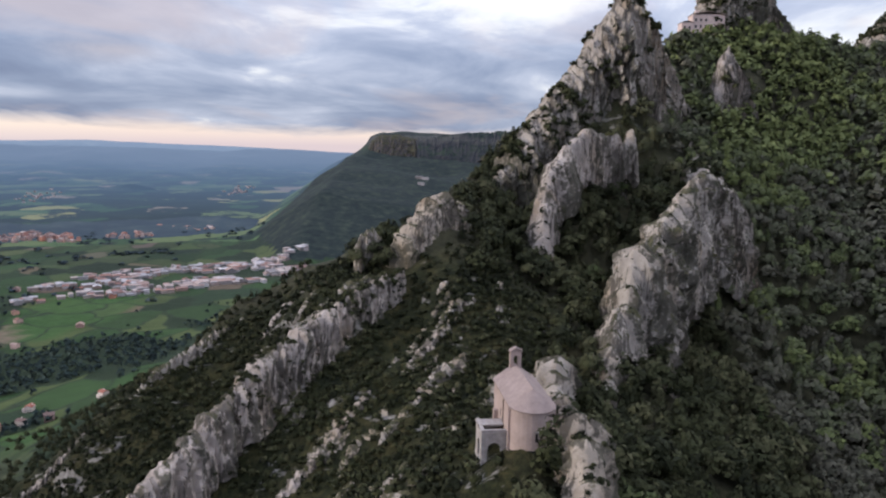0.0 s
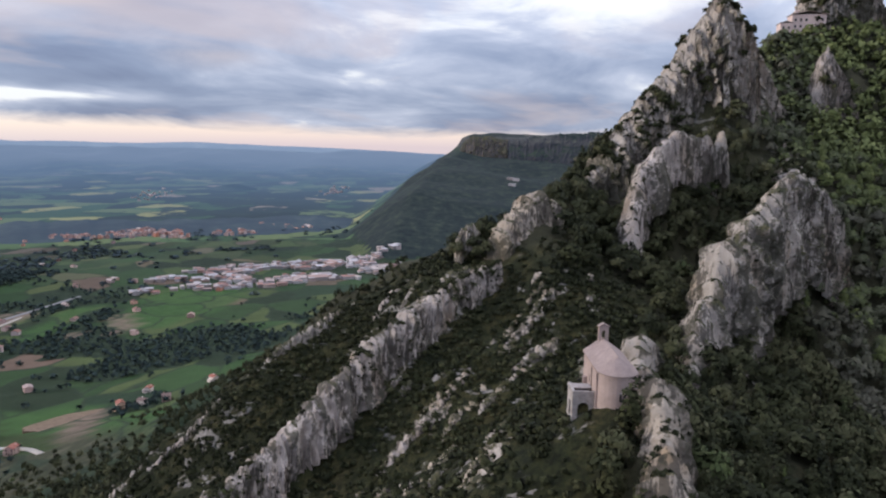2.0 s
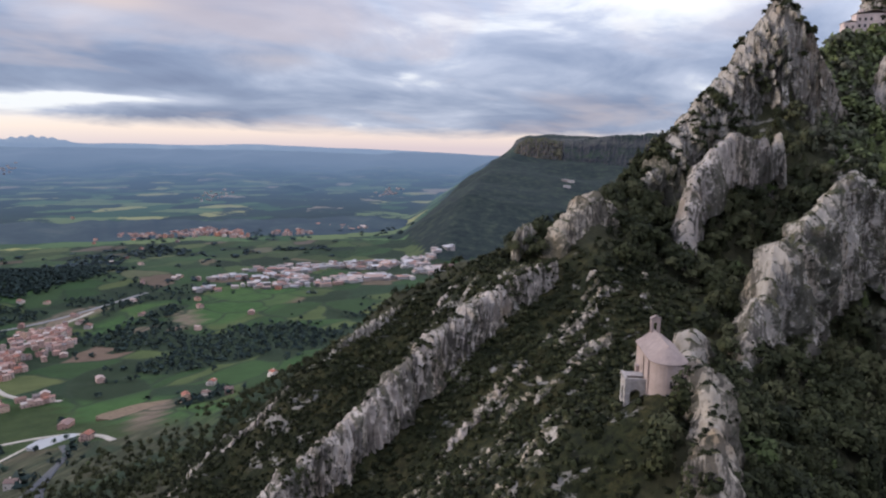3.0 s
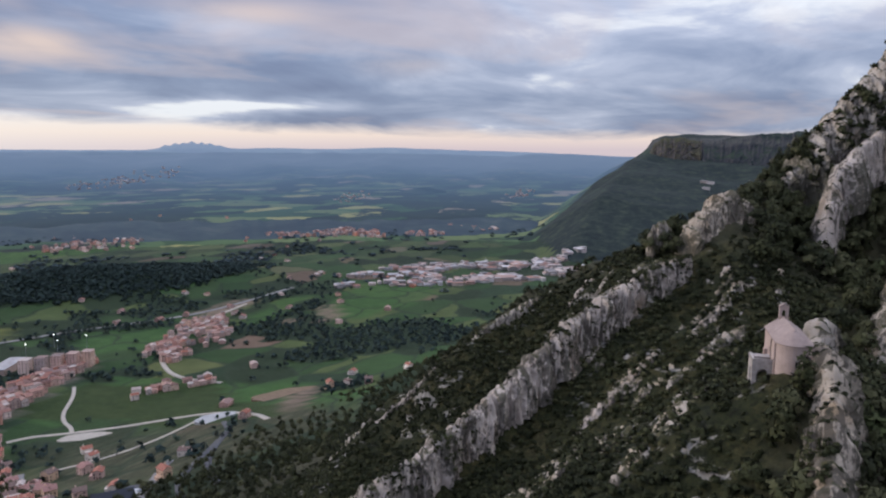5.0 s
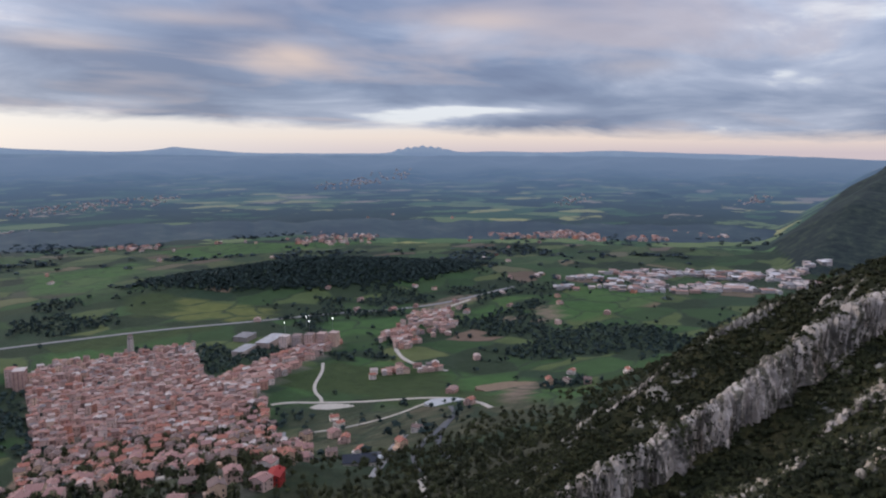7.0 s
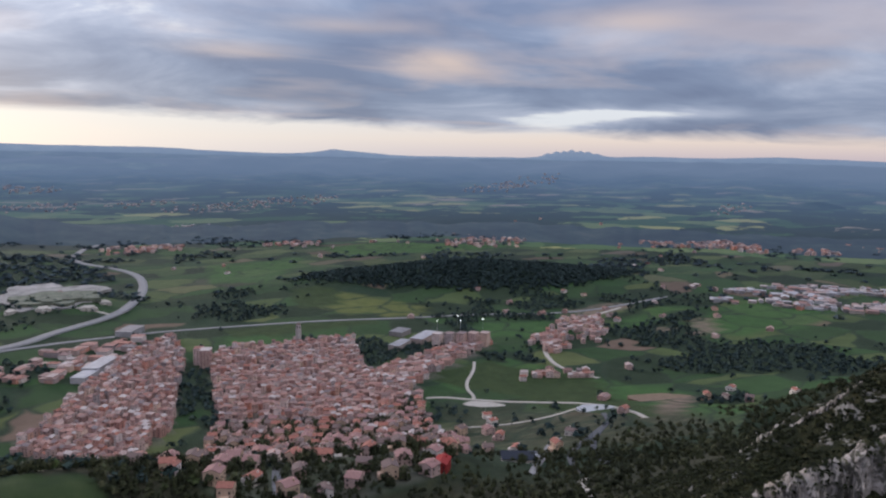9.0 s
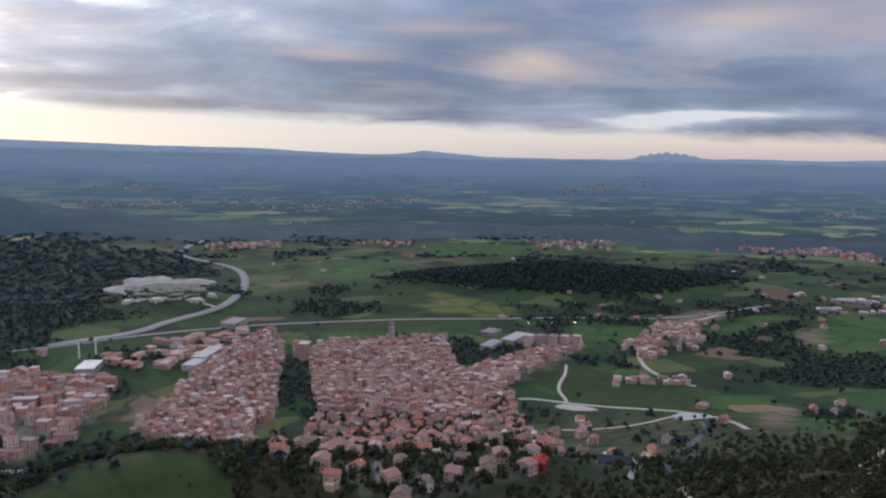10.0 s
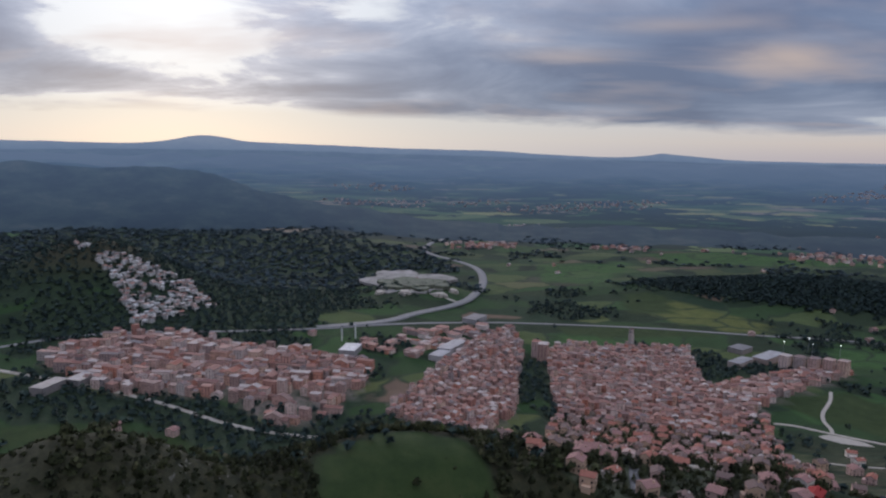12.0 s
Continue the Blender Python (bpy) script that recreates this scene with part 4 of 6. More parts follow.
BARK = paint("bark", (0.09, 0.07, 0.055), 0.95, 0.25, 0.3)


def leaf_cloud(n, lobes, size, seed):
    """n small leaf sprays on the skins of some lobes (x, y, z, radius, squash); a tree of height 1."""
    rng = np.random.default_rng(seed)
    lobes = np.array(lobes, float)
    pick = rng.choice(len(lobes), n, p=lobes[:, 3] ** 2 / (lobes[:, 3] ** 2).sum())
    d = rng.normal(size=(n, 3))
    d /= np.linalg.norm(d, axis=1)[:, None]
    d[:, 2] = np.where(d[:, 2] < -0.3, -d[:, 2], d[:, 2])
    rad = lobes[pick, 3] * rng.uniform(0.72, 1.08, n)
    c = lobes[pick, :3] + d * rad[:, None] * np.stack([np.ones(n), np.ones(n), lobes[pick, 4]], -1)
    a = np.cross(d, rng.normal(size=(n, 3)))
    a /= np.linalg.norm(a, axis=1)[:, None]
    b = np.cross(d, a) + 0.45 * rng.normal(size=(n, 3))
    s = size * rng.uniform(0.6, 1.3, n)[:, None]
    out = 0.6 * d + 1.2 * (c - [0, 0, 0.35]) + 0.18 * rng.normal(size=(n, 3))
    out /= np.linalg.norm(out, axis=1)[:, None]
    tris = np.stack([c + a * s, c - 0.6 * a * s + 0.8 * b * s, c - 0.5 * a * s - 0.9 * b * s + 0.25 * d * s], 1)
    return np.concatenate([tris, np.repeat(out[:, None], 3, 1)], 2)


def broad(seed, k=6):
    rng = random.Random(seed)
    out = [(0, 0, 0.70, 0.26, 1.0)]
    for i in range(k):
        a = 6.28 * i / k + rng.uniform(-0.4, 0.4)
        out.append((0.24 * math.cos(a), 0.24 * math.sin(a), rng.uniform(0.38, 0.68), rng.uniform(0.15, 0.23), 0.85))
    return out


def pine(seed):
    rng = random.Random(seed)
    out = []
    for i in range(7):
        z = 0.25 + 0.7 * i / 6
        w = 0.24 * (1 - 0.8 * i / 6)
        out.append((rng.uniform(-0.04, 0.04), rng.uniform(-0.04, 0.04), z, w + 0.03, 0.6))
    return out


def bush(seed):
    rng = random.Random(seed)
    return [(rng.uniform(-0.3, 0.3), rng.uniform(-0.3, 0.3), rng.uniform(0.15, 0.5), rng.uniform(0.28, 0.45), 0.9) for _ in range(4)]


def scatter(x0, x1, y0, y1, step, seed, keep):
    """Jittered places, thinned by keep(x, y, z), which gives a chance."""
    rng = np.random.default_rng(seed)
    x, y = np.meshgrid(np.arange(x0, x1, step), np.arange(y0, y1, step))
    x = x.ravel() + rng.uniform(-0.55, 0.55, x.size) * step
    y = y.ravel() + rng.uniform(-0.55, 0.55, y.size) * step
    z = ground_z(x, y)
    ok = rng.random(x.size) < keep(x, y, z)
    return x[ok], y[ok], z[ok]


def thicket(name, sites, shapes, tall, tone, seed, label, category="trees", sink=0.3, wide=1.0, leaf=None):
    """Many plants in one mesh. tone(x, y, rng) gives each plant's place on the colour ramp."""
    x, y, z = sites
    rng = np.random.default_rng(seed)
    kind = rng.integers(0, len(shapes), x.size)
    h = rng.uniform(tall[0], tall[1], x.size)
    a = rng.uniform(0, 6.283, x.size)
    hue = np.clip(tone(x, y, rng), 0.07, 0.9)
    verts, tones, outs = [], [], []
    for k, tris in enumerate(shapes):
        m = kind == k
        c, s = np.cos(a[m])[:, None, None], np.sin(a[m])[:, None, None]
        t = tris[None] * np.ones((m.sum(), 1, 1, 1))
        px = t[..., 0] * c - t[..., 1] * s
        py = t[..., 0] * s + t[..., 1] * c
        hh = h[m][:, None, None]
        v = np.stack([px * hh * wide + x[m][:, None, None], py * hh * wide + y[m][:, None, None], t[..., 2] * hh + z[m][:, None, None] - sink], -1)
        verts.append(v.reshape(-1, 3))
        outs.append(np.stack([t[..., 3] * c - t[..., 4] * s, t[..., 3] * s + t[..., 4] * c, t[..., 5]], -1).reshape(-1, 3))
        tones.append(np.repeat(hue[m], tris.shape[0] * 3))
    verts, tones = np.concatenate(verts), np.concatenate(tones)
    me = mesh_from(name, verts, np.arange(len(verts)).reshape(-1, 3), [leaf or LEAF])
    me.attributes.new("tone", "FLOAT", "POINT").data.foreach_set("value", tones.astype(np.float32))
    me.attributes.new("outward", "FLOAT_VECTOR", "POINT").data.foreach_set("vector", np.concatenate(outs).astype(np.float32).ravel())
    return tagged(new(name, me), label, category, kind="stuff")


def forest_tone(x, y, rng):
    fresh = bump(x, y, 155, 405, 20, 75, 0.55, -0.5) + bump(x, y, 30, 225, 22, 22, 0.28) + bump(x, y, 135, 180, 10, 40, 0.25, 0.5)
    # tone rises towards +x, painting the brighter slope into the foliage
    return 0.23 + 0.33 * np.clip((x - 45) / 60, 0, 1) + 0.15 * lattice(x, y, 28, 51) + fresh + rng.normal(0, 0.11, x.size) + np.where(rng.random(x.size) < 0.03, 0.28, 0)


def light_tone(x, y, rng):
    return forest_tone(x, y, rng) + 0.07 + 0.12 * lattice(x, y, 55, 57)


def side_tone(x, y, rng):
    return light_tone(x, y, rng) - 0.12 + 0.16 * np.clip((y - 150) / 150, 0, 1)


def upper_tone(x, y, rng):
    return light_tone(x, y, rng) + 0.08 + 0.10 * np.clip((y - 330) / 80, 0, 1)


def dull_tone(x, y, rng):
    return 0.20 + 0.15 * lattice(x, y, 40, 52) + rng.normal(0, 0.1, x.size) + np.where(rng.random(x.size) < 0.07, 0.3, 0)


def dark_tone(x, y, rng):
    return 0.10 + 0.06 * lattice(x, y, 60, 55) + rng.normal(0, 0.05, x.size)


def shrub_tone(x, y, rng):
    return np.minimum(0.17 + 0.2 * lattice(x, y, 17, 53) + rng.normal(0, 0.11, x.size) + np.where(rng.random(x.size) < 0.02, 0.3, 0), 0.64)


def band_gap(x, y):
    """Nothing but tufts grows on the bare band of rock."""
    best = np.full(np.shape(x), 99.0)
    for (ax, ay, aw), (bx, by, bw) in zip([(-124, 94, 6), (-91, 125, 5), (-64.5, 159, 4.2), (-48.5, 179, 3.6)], [(-91, 125, 5), (-64.5, 159, 4.2), (-48.5, 179, 3.6), (-24, 202, 2.6)]):
        s = np.clip(((x - ax) * (bx - ax) + (y - ay) * (by - ay)) / ((bx - ax) ** 2 + (by - ay) ** 2), 0, 1)
        best = np.minimum(best, np.hypot(x - ax - s * (bx - ax), y - ay - s * (by - ay)) - (aw + s * (bw - aw)))
    return np.clip((best + 1.2 + 0.8 * lattice(x, y, 3, 58)) / 0.8, 0, 1)


def clear_of_rock(x, y):
    """Less growth on the chapel's crest and round the chapel."""
    return 1 - np.clip(bump(x, y, 4.5, 105, 6.5, 8.5, 1.9) + bump(x, y, -18, 230, 9, 20, 1.6) + bump(x, y, 14, 90, 3.5, 16, 1.2), 0, 1)


TREES = [leaf_cloud(300, broad(k), 0.058, k) for k in range(4)] + [leaf_cloud(300, pine(k), 0.05, k) for k in range(2)]
THIN = [leaf_cloud(80, broad(k + 20), 0.115, k + 20) for k in range(3)] + [leaf_cloud(80, pine(k + 20), 0.095, k + 20) for k in range(2)]
FAR = [leaf_cloud(14, broad(k + 40, 4), 0.30, k + 40) for k in range(4)]
SHRUBS = [leaf_cloud(46, bush(k), 0.21, k + 60) for k in range(5)]

near_wood = scatter(-60, 150, 62, 330, 4.1, 71, lambda x, y, z: wood_mask(x, y, z) * 0.95 * clear_of_rock(x, y))
# trees on the lit side take the lighter leaf colours
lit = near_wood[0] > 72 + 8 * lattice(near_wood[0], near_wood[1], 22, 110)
thicket("lit_spring_forest", tuple(v[lit] for v in near_wood), TREES, (5.0, 10), side_tone, 70, "mixed forest with fresh leaves, coloured lighter for the lit side of the gully", leaf=LEAF_SPRING_LIT)
near_wood = tuple(v[~lit] for v in near_wood)
thicket("mountain_forest", near_wood, TREES, (5.0, 10.5), forest_tone, 72, "dark mixed forest of oaks and pines in the gully")
thicket("upper_forest", scatter(-60, 330, 330, 620, 4.9, 73, lambda x, y, z: 0.9 * np.ones(x.size)), THIN, (5, 9.5), upper_tone, 74, "dark forest with fresh green patches below the summit", wide=1.2, leaf=LEAF_SPRING_LIT)
thicket("side_forest", scatter(150, 330, 60, 330, 4.9, 75, lambda x, y, z: 0.95 * np.ones(x.size)), THIN, (5, 10), side_tone, 76, "dense dark forest on the far side of the gully", wide=1.15, leaf=LEAF_SPRING_LIT)
thicket("slope_scrub", scatter(-200, 30, 66, 265, 1.5, 77, lambda x, y, z: 0.95 * (1 - 0.75 * wood_mask(x, y, z)) * clear_of_rock(x, y) * band_gap(x, y) * np.clip(0.85 + 0.6 * lattice(x, y, 12, 78), 0.2, 1)),
        SHRUBS, (0.7, 2.3), shrub_tone, 79, "dark green scrub of boxwood and oak on the slope", "shrubs", 0.2)
thicket("lower_scrub", scatter(-260, 20, -60, 66, 4.2, 81, lambda x, y, z: 0.6 * np.ones(x.size)), SHRUBS, (1.2, 3.2), shrub_tone, 82, "scrub on the lower slope", "shrubs", 0.2)
thicket("west_scrub", scatter(-340, -200, 60, 330, 3.0, 101, lambda x, y, z: 0.75 * (1 - 0.8 * wood_mask(x, y, z)) * np.clip((z - 70) / 30, 0.03, 1)), SHRUBS, (1.0, 2.6), shrub_tone, 102, "dark scrub on the western flank of the mountain", "shrubs", 0.2)
thicket("foot_forest", scatter(-420, -150, -240, 760, 6.4, 83, lambda x, y, z: np.clip(wood_mask(x, y, z) + 0.14, 0, 1) * np.where(town_mask(x, y) | meadow_mask(x, y), 0.04, 0.8)),
        THIN, (4, 8.5), dull_tone, 84, "oak wood at the foot of the mountain")
thicket("hill_wood", scatter(-560, -370, -240, 60, 5.6, 85, lambda x, y, z: wood_mask(x, y, z) * 0.95), THIN, (5, 9), dull_tone, 86, "dark wood round the meadow on the hill")
thicket("valley_woods", scatter(-1500, -420, -700, 1300, 11.0, 87, lambda x, y, z: np.clip(wood_mask(x, y, z) * 0.85 + 0.006 + 0.35 * np.clip(3 * lattice(x, y, 48, 62) - 1.25, 0, 1), 0, 1) * np.where(poly_mask(x, y, LUSH + YELLOW + SOIL) > 0, 0.05, 1) * np.where(town_mask(x, y), 2.0, 1)),
        FAR, (4.5, 8.5), dull_tone, 88, "dark woods and hedgerow trees in the valley", wide=1.25, leaf=LEAF_HAZED)
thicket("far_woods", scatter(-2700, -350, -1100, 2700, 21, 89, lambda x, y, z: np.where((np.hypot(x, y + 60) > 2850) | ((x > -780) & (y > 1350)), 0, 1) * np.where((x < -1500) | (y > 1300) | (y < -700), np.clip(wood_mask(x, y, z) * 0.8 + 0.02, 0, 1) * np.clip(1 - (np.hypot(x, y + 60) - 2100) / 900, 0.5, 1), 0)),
        FAR, (6, 10), dull_tone, 90, "dark woods farther out in the basin", wide=2.4, sink=1.5, leaf=LEAF_HAZIER)


thicket("ridge_wood", scatter(-1800, -900, 500, 1500, 9, 103, lambda x, y, z: np.clip((bump(x, y, -1330, 980, 420, 165, 1.8, 1.15) - 0.62 + 0.15 * lattice(x, y, 60, 104)) * 6, 0, 1)), FAR, (6, 9), dark_tone, 104, "closed dark wood on the long low ridge", wide=1.5, leaf=LEAF_HAZED)
gx_, gy_, gz_ = scatter(-745, -345, -10, 400, 6.2, 93, lambda x, y, z: np.where(inside(x, y, TOWN["upper_town"]), 0.78, 0))
thicket("garden_trees", (gx_, gy_, gz_), THIN, (5, 10.5), dull_tone, 94, "dark garden trees and cypresses between the houses")
thicket("hill_scrub", scatter(-420, -150, -330, -20, 4.4, 95, lambda x, y, z: 0.55 * (1 - 0.93 * inside(x, y, CLEARING))), SHRUBS, (1.0, 3.0), shrub_tone, 96, "brown and green scrub on the near hillside", "shrubs", 0.2)

# bushes that root on the ledges of the rocks
ledge_sites = np.concatenate(LEDGE_PLANTS)
small_ones = ledge_sites[ledge_sites[:, 1] < 262]
tall_ones = ledge_sites[ledge_sites[:, 1] >= 262]
thicket("ledge_shrubs", small_ones.T, SHRUBS, (0.5, 1.5), shrub_tone, 98, "small dark bushes on the ledges of the rocks", "shrubs", 0.25)
thicket("ledge_bushes", tall_ones.T, SHRUBS, (1.4, 4.0), dull_tone, 99, "dark bushes and small trees on the ledges of the peak", "shrubs", 0.6)


def tree(seed, shape, tall):
    """One tree: a tapered trunk with limbs, and a crown of leaf sprays."""
    rng = random.Random(seed)
    root = new("tree")
    bm = bmesh.new()
    bmesh.ops.create_cone(bm, segments=7, radius1=0.035 * tall, radius2=0.012 * tall, depth=0.75 * tall, matrix=Matrix.Translation((0, 0, 0.36 * tall)))
    for k in range(5):
        m = pose(0, 0, tall * rng.uniform(0.3, 0.55), rng.uniform(35, 60), 0, 72 * k) @ Matrix.Translation((0, 0, 0.13 * tall))
        bmesh.ops.create_cone(bm, segments=5, radius1=0.014 * tall, radius2=0.005 * tall, depth=0.26 * tall, matrix=m)
    me = bpy.data.meshes.new("trunk")
    bm.to_mesh(me)
    bm.free()
    me.materials.append(BARK)
    trunk = new("trunk", me)
    trunk.parent = root
    tris = leaf_cloud(520, shape, 0.042, seed)
    me = mesh_from("crown", tris[..., :3].reshape(-1, 3) * tall, np.arange(1560).reshape(-1, 3), [LEAF])
    tone = 0.12 + 0.09 * (seed % 6) + (0.25 if seed % 6 == 5 else 0)
    me.attributes.new("tone", "FLOAT", "POINT").data.foreach_set("value", np.full(1560, tone, np.float32))
    me.attributes.new("outward", "FLOAT_VECTOR", "POINT").data.foreach_set("vector", tris[..., 3:].reshape(-1).astype(np.float32))
    crown = new("crown", me)
    crown.parent = root
    return tagged(root, "bushy dark green oak on the mountainside" if seed < 104 else "slender dark green pine on the mountainside", "tree", "trees on the mountain")


kinds = [tree(100 + k, broad(k + 80), 6.0 + 0.5 * k) for k in range(4)] + [tree(104 + k, pine(k + 80), 7.5 + k) for k in range(2)]
tx, ty, tz = scatter(14, 60, 70, 170, 5.0, 91, lambda x, y, z: wood_mask(x, y, z) * 0.9 * clear_of_rock(x, y))
tree_rng = random.Random(9)
for k in range(min(len(tx), 120)):
    m = pose(tx[k], ty[k], tz[k] - 0.3, 0, 0, tree_rng.uniform(0, 360))
    src = kinds[k % 6]
    if k < 6:
        src.matrix_basis = m
    else:
        copy_thing(src, m)


# ---- buildings ----
def part(name, bm, mat, parent, label=""):
    me = bpy.data.meshes.new(name)
    bmesh.ops.recalc_face_normals(bm, faces=bm.faces)
    bm.to_mesh(me)
    bm.free()
    me.materials.append(mat)
    ob = new(name, me)
    ob.parent = parent
    return tagged(ob, label) if label else ob


def shared(name, me, parent, m):
    ob = new(name, me)
    ob.parent = parent
    ob.matrix_basis = m
    return ob


def boxed(bm, x0, x1, y0, y1, z0, z1):
    m = Matrix.Translation(((x0 + x1) / 2, (y0 + y1) / 2, (z0 + z1) / 2)) @ Matrix.Diagonal((x1 - x0, y1 - y0, z1 - z0, 1))
    return bmesh.ops.create_cube(bm, size=1, matrix=m)["verts"]


def box_bm(*spans):
    bm = bmesh.new()
    for s in spans:
        boxed(bm, *s)
    return bm


def gable_wall(w, d, h, rise, base=0.0):
    """Walls of a house with a gable at each end; the ridge runs along y."""
    bm = bmesh.new()
    rings = []
    for y in (-d / 2, d / 2):
        rings.append([bm.verts.new(p) for p in ((-w / 2, y, base), (w / 2, y, base), (w / 2, y, h), (0, y, h + rise), (-w / 2, y, h))])
    bm.faces.new(rings[0])
    bm.faces.new(rings[1][::-1])
    for i in range(5):
        j = (i + 1) % 5
        bm.faces.new((rings[0][i], rings[0][j], rings[1][j], rings[1][i]))
    return bm


def gable_roof(w, d, h, rise, over=0.45, thick=0.22):
    """Two tiled slopes with thickness and overhang."""
    bm = bmesh.new()
    k = rise / (w / 2)
    for s in (-1, 1):
        e = w / 2 + over
        low, top = h - over * k, h + rise
        pts = [(s * e, low), (0, top), (0, top + thick), (s * e, low + thick)]
        a = [bm.verts.new((x, -d / 2 - over, z + 0.02)) for x, z in pts]
        b = [bm.verts.new((x, d / 2 + over, z + 0.02)) for x, z in pts]
        bm.faces.new(a)
        bm.faces.new(b[::-1])
        for i in range(4):
            j = (i + 1) % 4
            bm.faces.new((a[i], b[i], b[j], a[j]))
    return bm


def arch_panel(w, h, ow, spring, thick, cx=0.0):
    """An upright panel along x with a round-arched opening through it, thick along y."""
    bm = bmesh.new()
    r = ow / 2
    inner = [(cx - r, 0.0), (cx - r, spring)]
    inner += [(cx - r * math.cos(math.pi * i / 10), spring + r * math.sin(math.pi * i / 10)) for i in range(1, 10)]
    inner += [(cx + r, spring), (cx + r, 0.0)]
    outer = []
    for i, (x, z) in enumerate(inner):
        if i in (0, 1):
            outer.append((-w / 2, z))
        elif i in (11, 12):
            outer.append((w / 2, z))
        else:
            outer.append((-w / 2 + w * (i - 2 + 0.5) / 9, h))
    outer[2], outer[10] = (-w / 2, h), (w / 2, h)
    rows = [[[bm.verts.new((x, y, z)) for x, z in line] for line in (inner, outer)] for y in (-thick / 2, thick / 2)]
    for i in range(12):
        bm.faces.new((rows[0][0][i], rows[0][0][i + 1], rows[0][1][i + 1], rows[0][1][i]))
        bm.faces.new((rows[1][0][i], rows[1][1][i], rows[1][1][i + 1], rows[1][0][i + 1]))
        for k in (0, 1):
            bm.faces.new((rows[0][k][i], rows[1][k][i], rows[1][k][i + 1], rows[0][k][i + 1]))
    return bm


PLASTER = paint("pink_plaster", (0.37, 0.285, 0.25), 0.92, 0.12, 2.5, bumpy=0.04)
STONE_TILE = paint("weathered_tile", (0.275, 0.212, 0.188), 0.9, 0.16, 1.2, bumpy=0.06)
RUBBLE = paint("rubble_stone", (0.36, 0.32, 0.29), 0.95, 0.25, 0.8, bumpy=0.08)
DARK = paint("dark_opening", (0.02, 0.018, 0.016), 0.9, 0.2, 1.0)
GLASS = paint("window_glass", (0.03, 0.032, 0.036), 0.15, 0.2, 1.0)
WOOD = paint("dark_wood", (0.07, 0.045, 0.03), 0.8, 0.2, 0.3)

# chapel: nave with a bell gable, a round apse towards the crest, and a small arched porch
CHAPEL = pose(4.15, 104.6, 0, 0, 0, -169.8)
chapel = tagged(new("chapel"), "small pink plastered chapel with a bell gable on the crest", "chapel")
chapel.matrix_basis = CHAPEL
NW, ND, NH, NR, NB = 6.3, 12.0, 233.1, 2.3, 219.5
bm = gable_wall(NW, ND, NH, NR, NB)
nave = part("nave_wall", bm, PLASTER, chapel)
part("nave_roof", gable_roof(NW, ND, NH, NR, 0.25, 0.2), STONE_TILE, chapel, "weathered pinkish tile roof")
bm = bmesh.new()
AR, AZ, AP = 3.12, 233.0, 6.0
ring = []
for i in range(15):
    a = math.pi * i / 14
    ring.append((AR * math.cos(a), AP + AR * math.sin(a) * 0.95))
lo = [bm.verts.new((x, y, NB)) for x, y in ring]
hi = [bm.verts.new((x, y, AZ)) for x, y in ring]
for i in range(14):
    bm.faces.new((lo[i], lo[i + 1], hi[i + 1], hi[i]))
bm.faces.new(hi)
apse = part("apse_wall", bm, PLASTER, chapel)
bm = bmesh.new()
apex = bm.verts.new((0, AP + 0.02, AZ + 2.62))
lo = [bm.verts.new((x * 1.07, AP + (y - AP) * 1.08, AZ - 0.02)) for x, y in ring]
up = [bm.verts.new((x * 1.07, AP + (y - AP) * 1.08, AZ + 0.18)) for x, y in ring]
mid = [bm.verts.new((x * 0.62, AP + 0.02 + (y - AP) * 0.62, AZ + 1.35)) for x, y in ring]
for i in range(14):
    bm.faces.new((lo[i], lo[i + 1], up[i + 1], up[i]))
    bm.faces.new((up[i], up[i + 1], mid[i + 1], mid[i]))
    bm.faces.new((mid[i], mid[i + 1], apex))
part("apse_roof", bm, STONE_TILE, chapel, "half-round tiled roof")
bm = box_bm((-0.17, 0.17, AP + AR * 0.95 - 0.25, AP + AR * 0.95 + 0.03, 228.9, 230.2))
slit = part("window_slit", bm, DARK, chapel, "narrow dark slit window")
bm = box_bm((-0.35, 0.35, AP + AR * 0.95 - 0.3, AP + AR * 0.95 + 0.01, 230.25, 230.45))
part("lintel", bm, RUBBLE, slit)
part("putlog_hole", box_bm((1.55, 2.05, AP + 1.85, AP + 2.08, 231.0, 231.3)), DARK, chapel)
for sx in (1, -1):
    part("corner_pilaster", box_bm((sx * NW / 2 - 0.28, sx * NW / 2 + 0.28, ND / 2 - 0.4, ND / 2 + 0.14, NB, NH - 0.35)), PLASTER, chapel)
part("downpipe", box_bm((NW / 2 + 0.02, NW / 2 + 0.14, 1.4, 1.52, 224, NH - 0.6)), WOOD, chapel, "thin dark pipe")
belfry = part("bell_gable", arch_panel(1.75, 2.7, 0.72, 1.65, 0.75), PLASTER, chapel, "bell gable with one arched opening")
belfry.matrix_basis = pose(0, -ND / 2 + 0.4, NH + NR - 0.35)
part("gable_cap", gable_roof(1.75, 0.75, 2.7, 0.5, 0.14, 0.12), STONE_TILE, belfry)
bm = gable_wall(1.75, 0.75, 2.69, 0.5, 2.65)
part("gable_tip", bm, PLASTER, belfry)
part("side_buttress", box_bm((NW / 2, NW / 2 + 0.7, -3.2, -2.3, 220, 229.4)), PLASTER, chapel)
part("side_window", box_bm((NW / 2 - 0.2, NW / 2 + 0.02, -0.6, -0.2, 229.3, 230.5)), DARK, chapel)
porch = tagged(new("porch"), "low rubble stone porch with two arches beside the chapel", "porch")
porch.matrix_basis = CHAPEL @ pose(NW / 2 + 1.95, 2.4, 224.4)
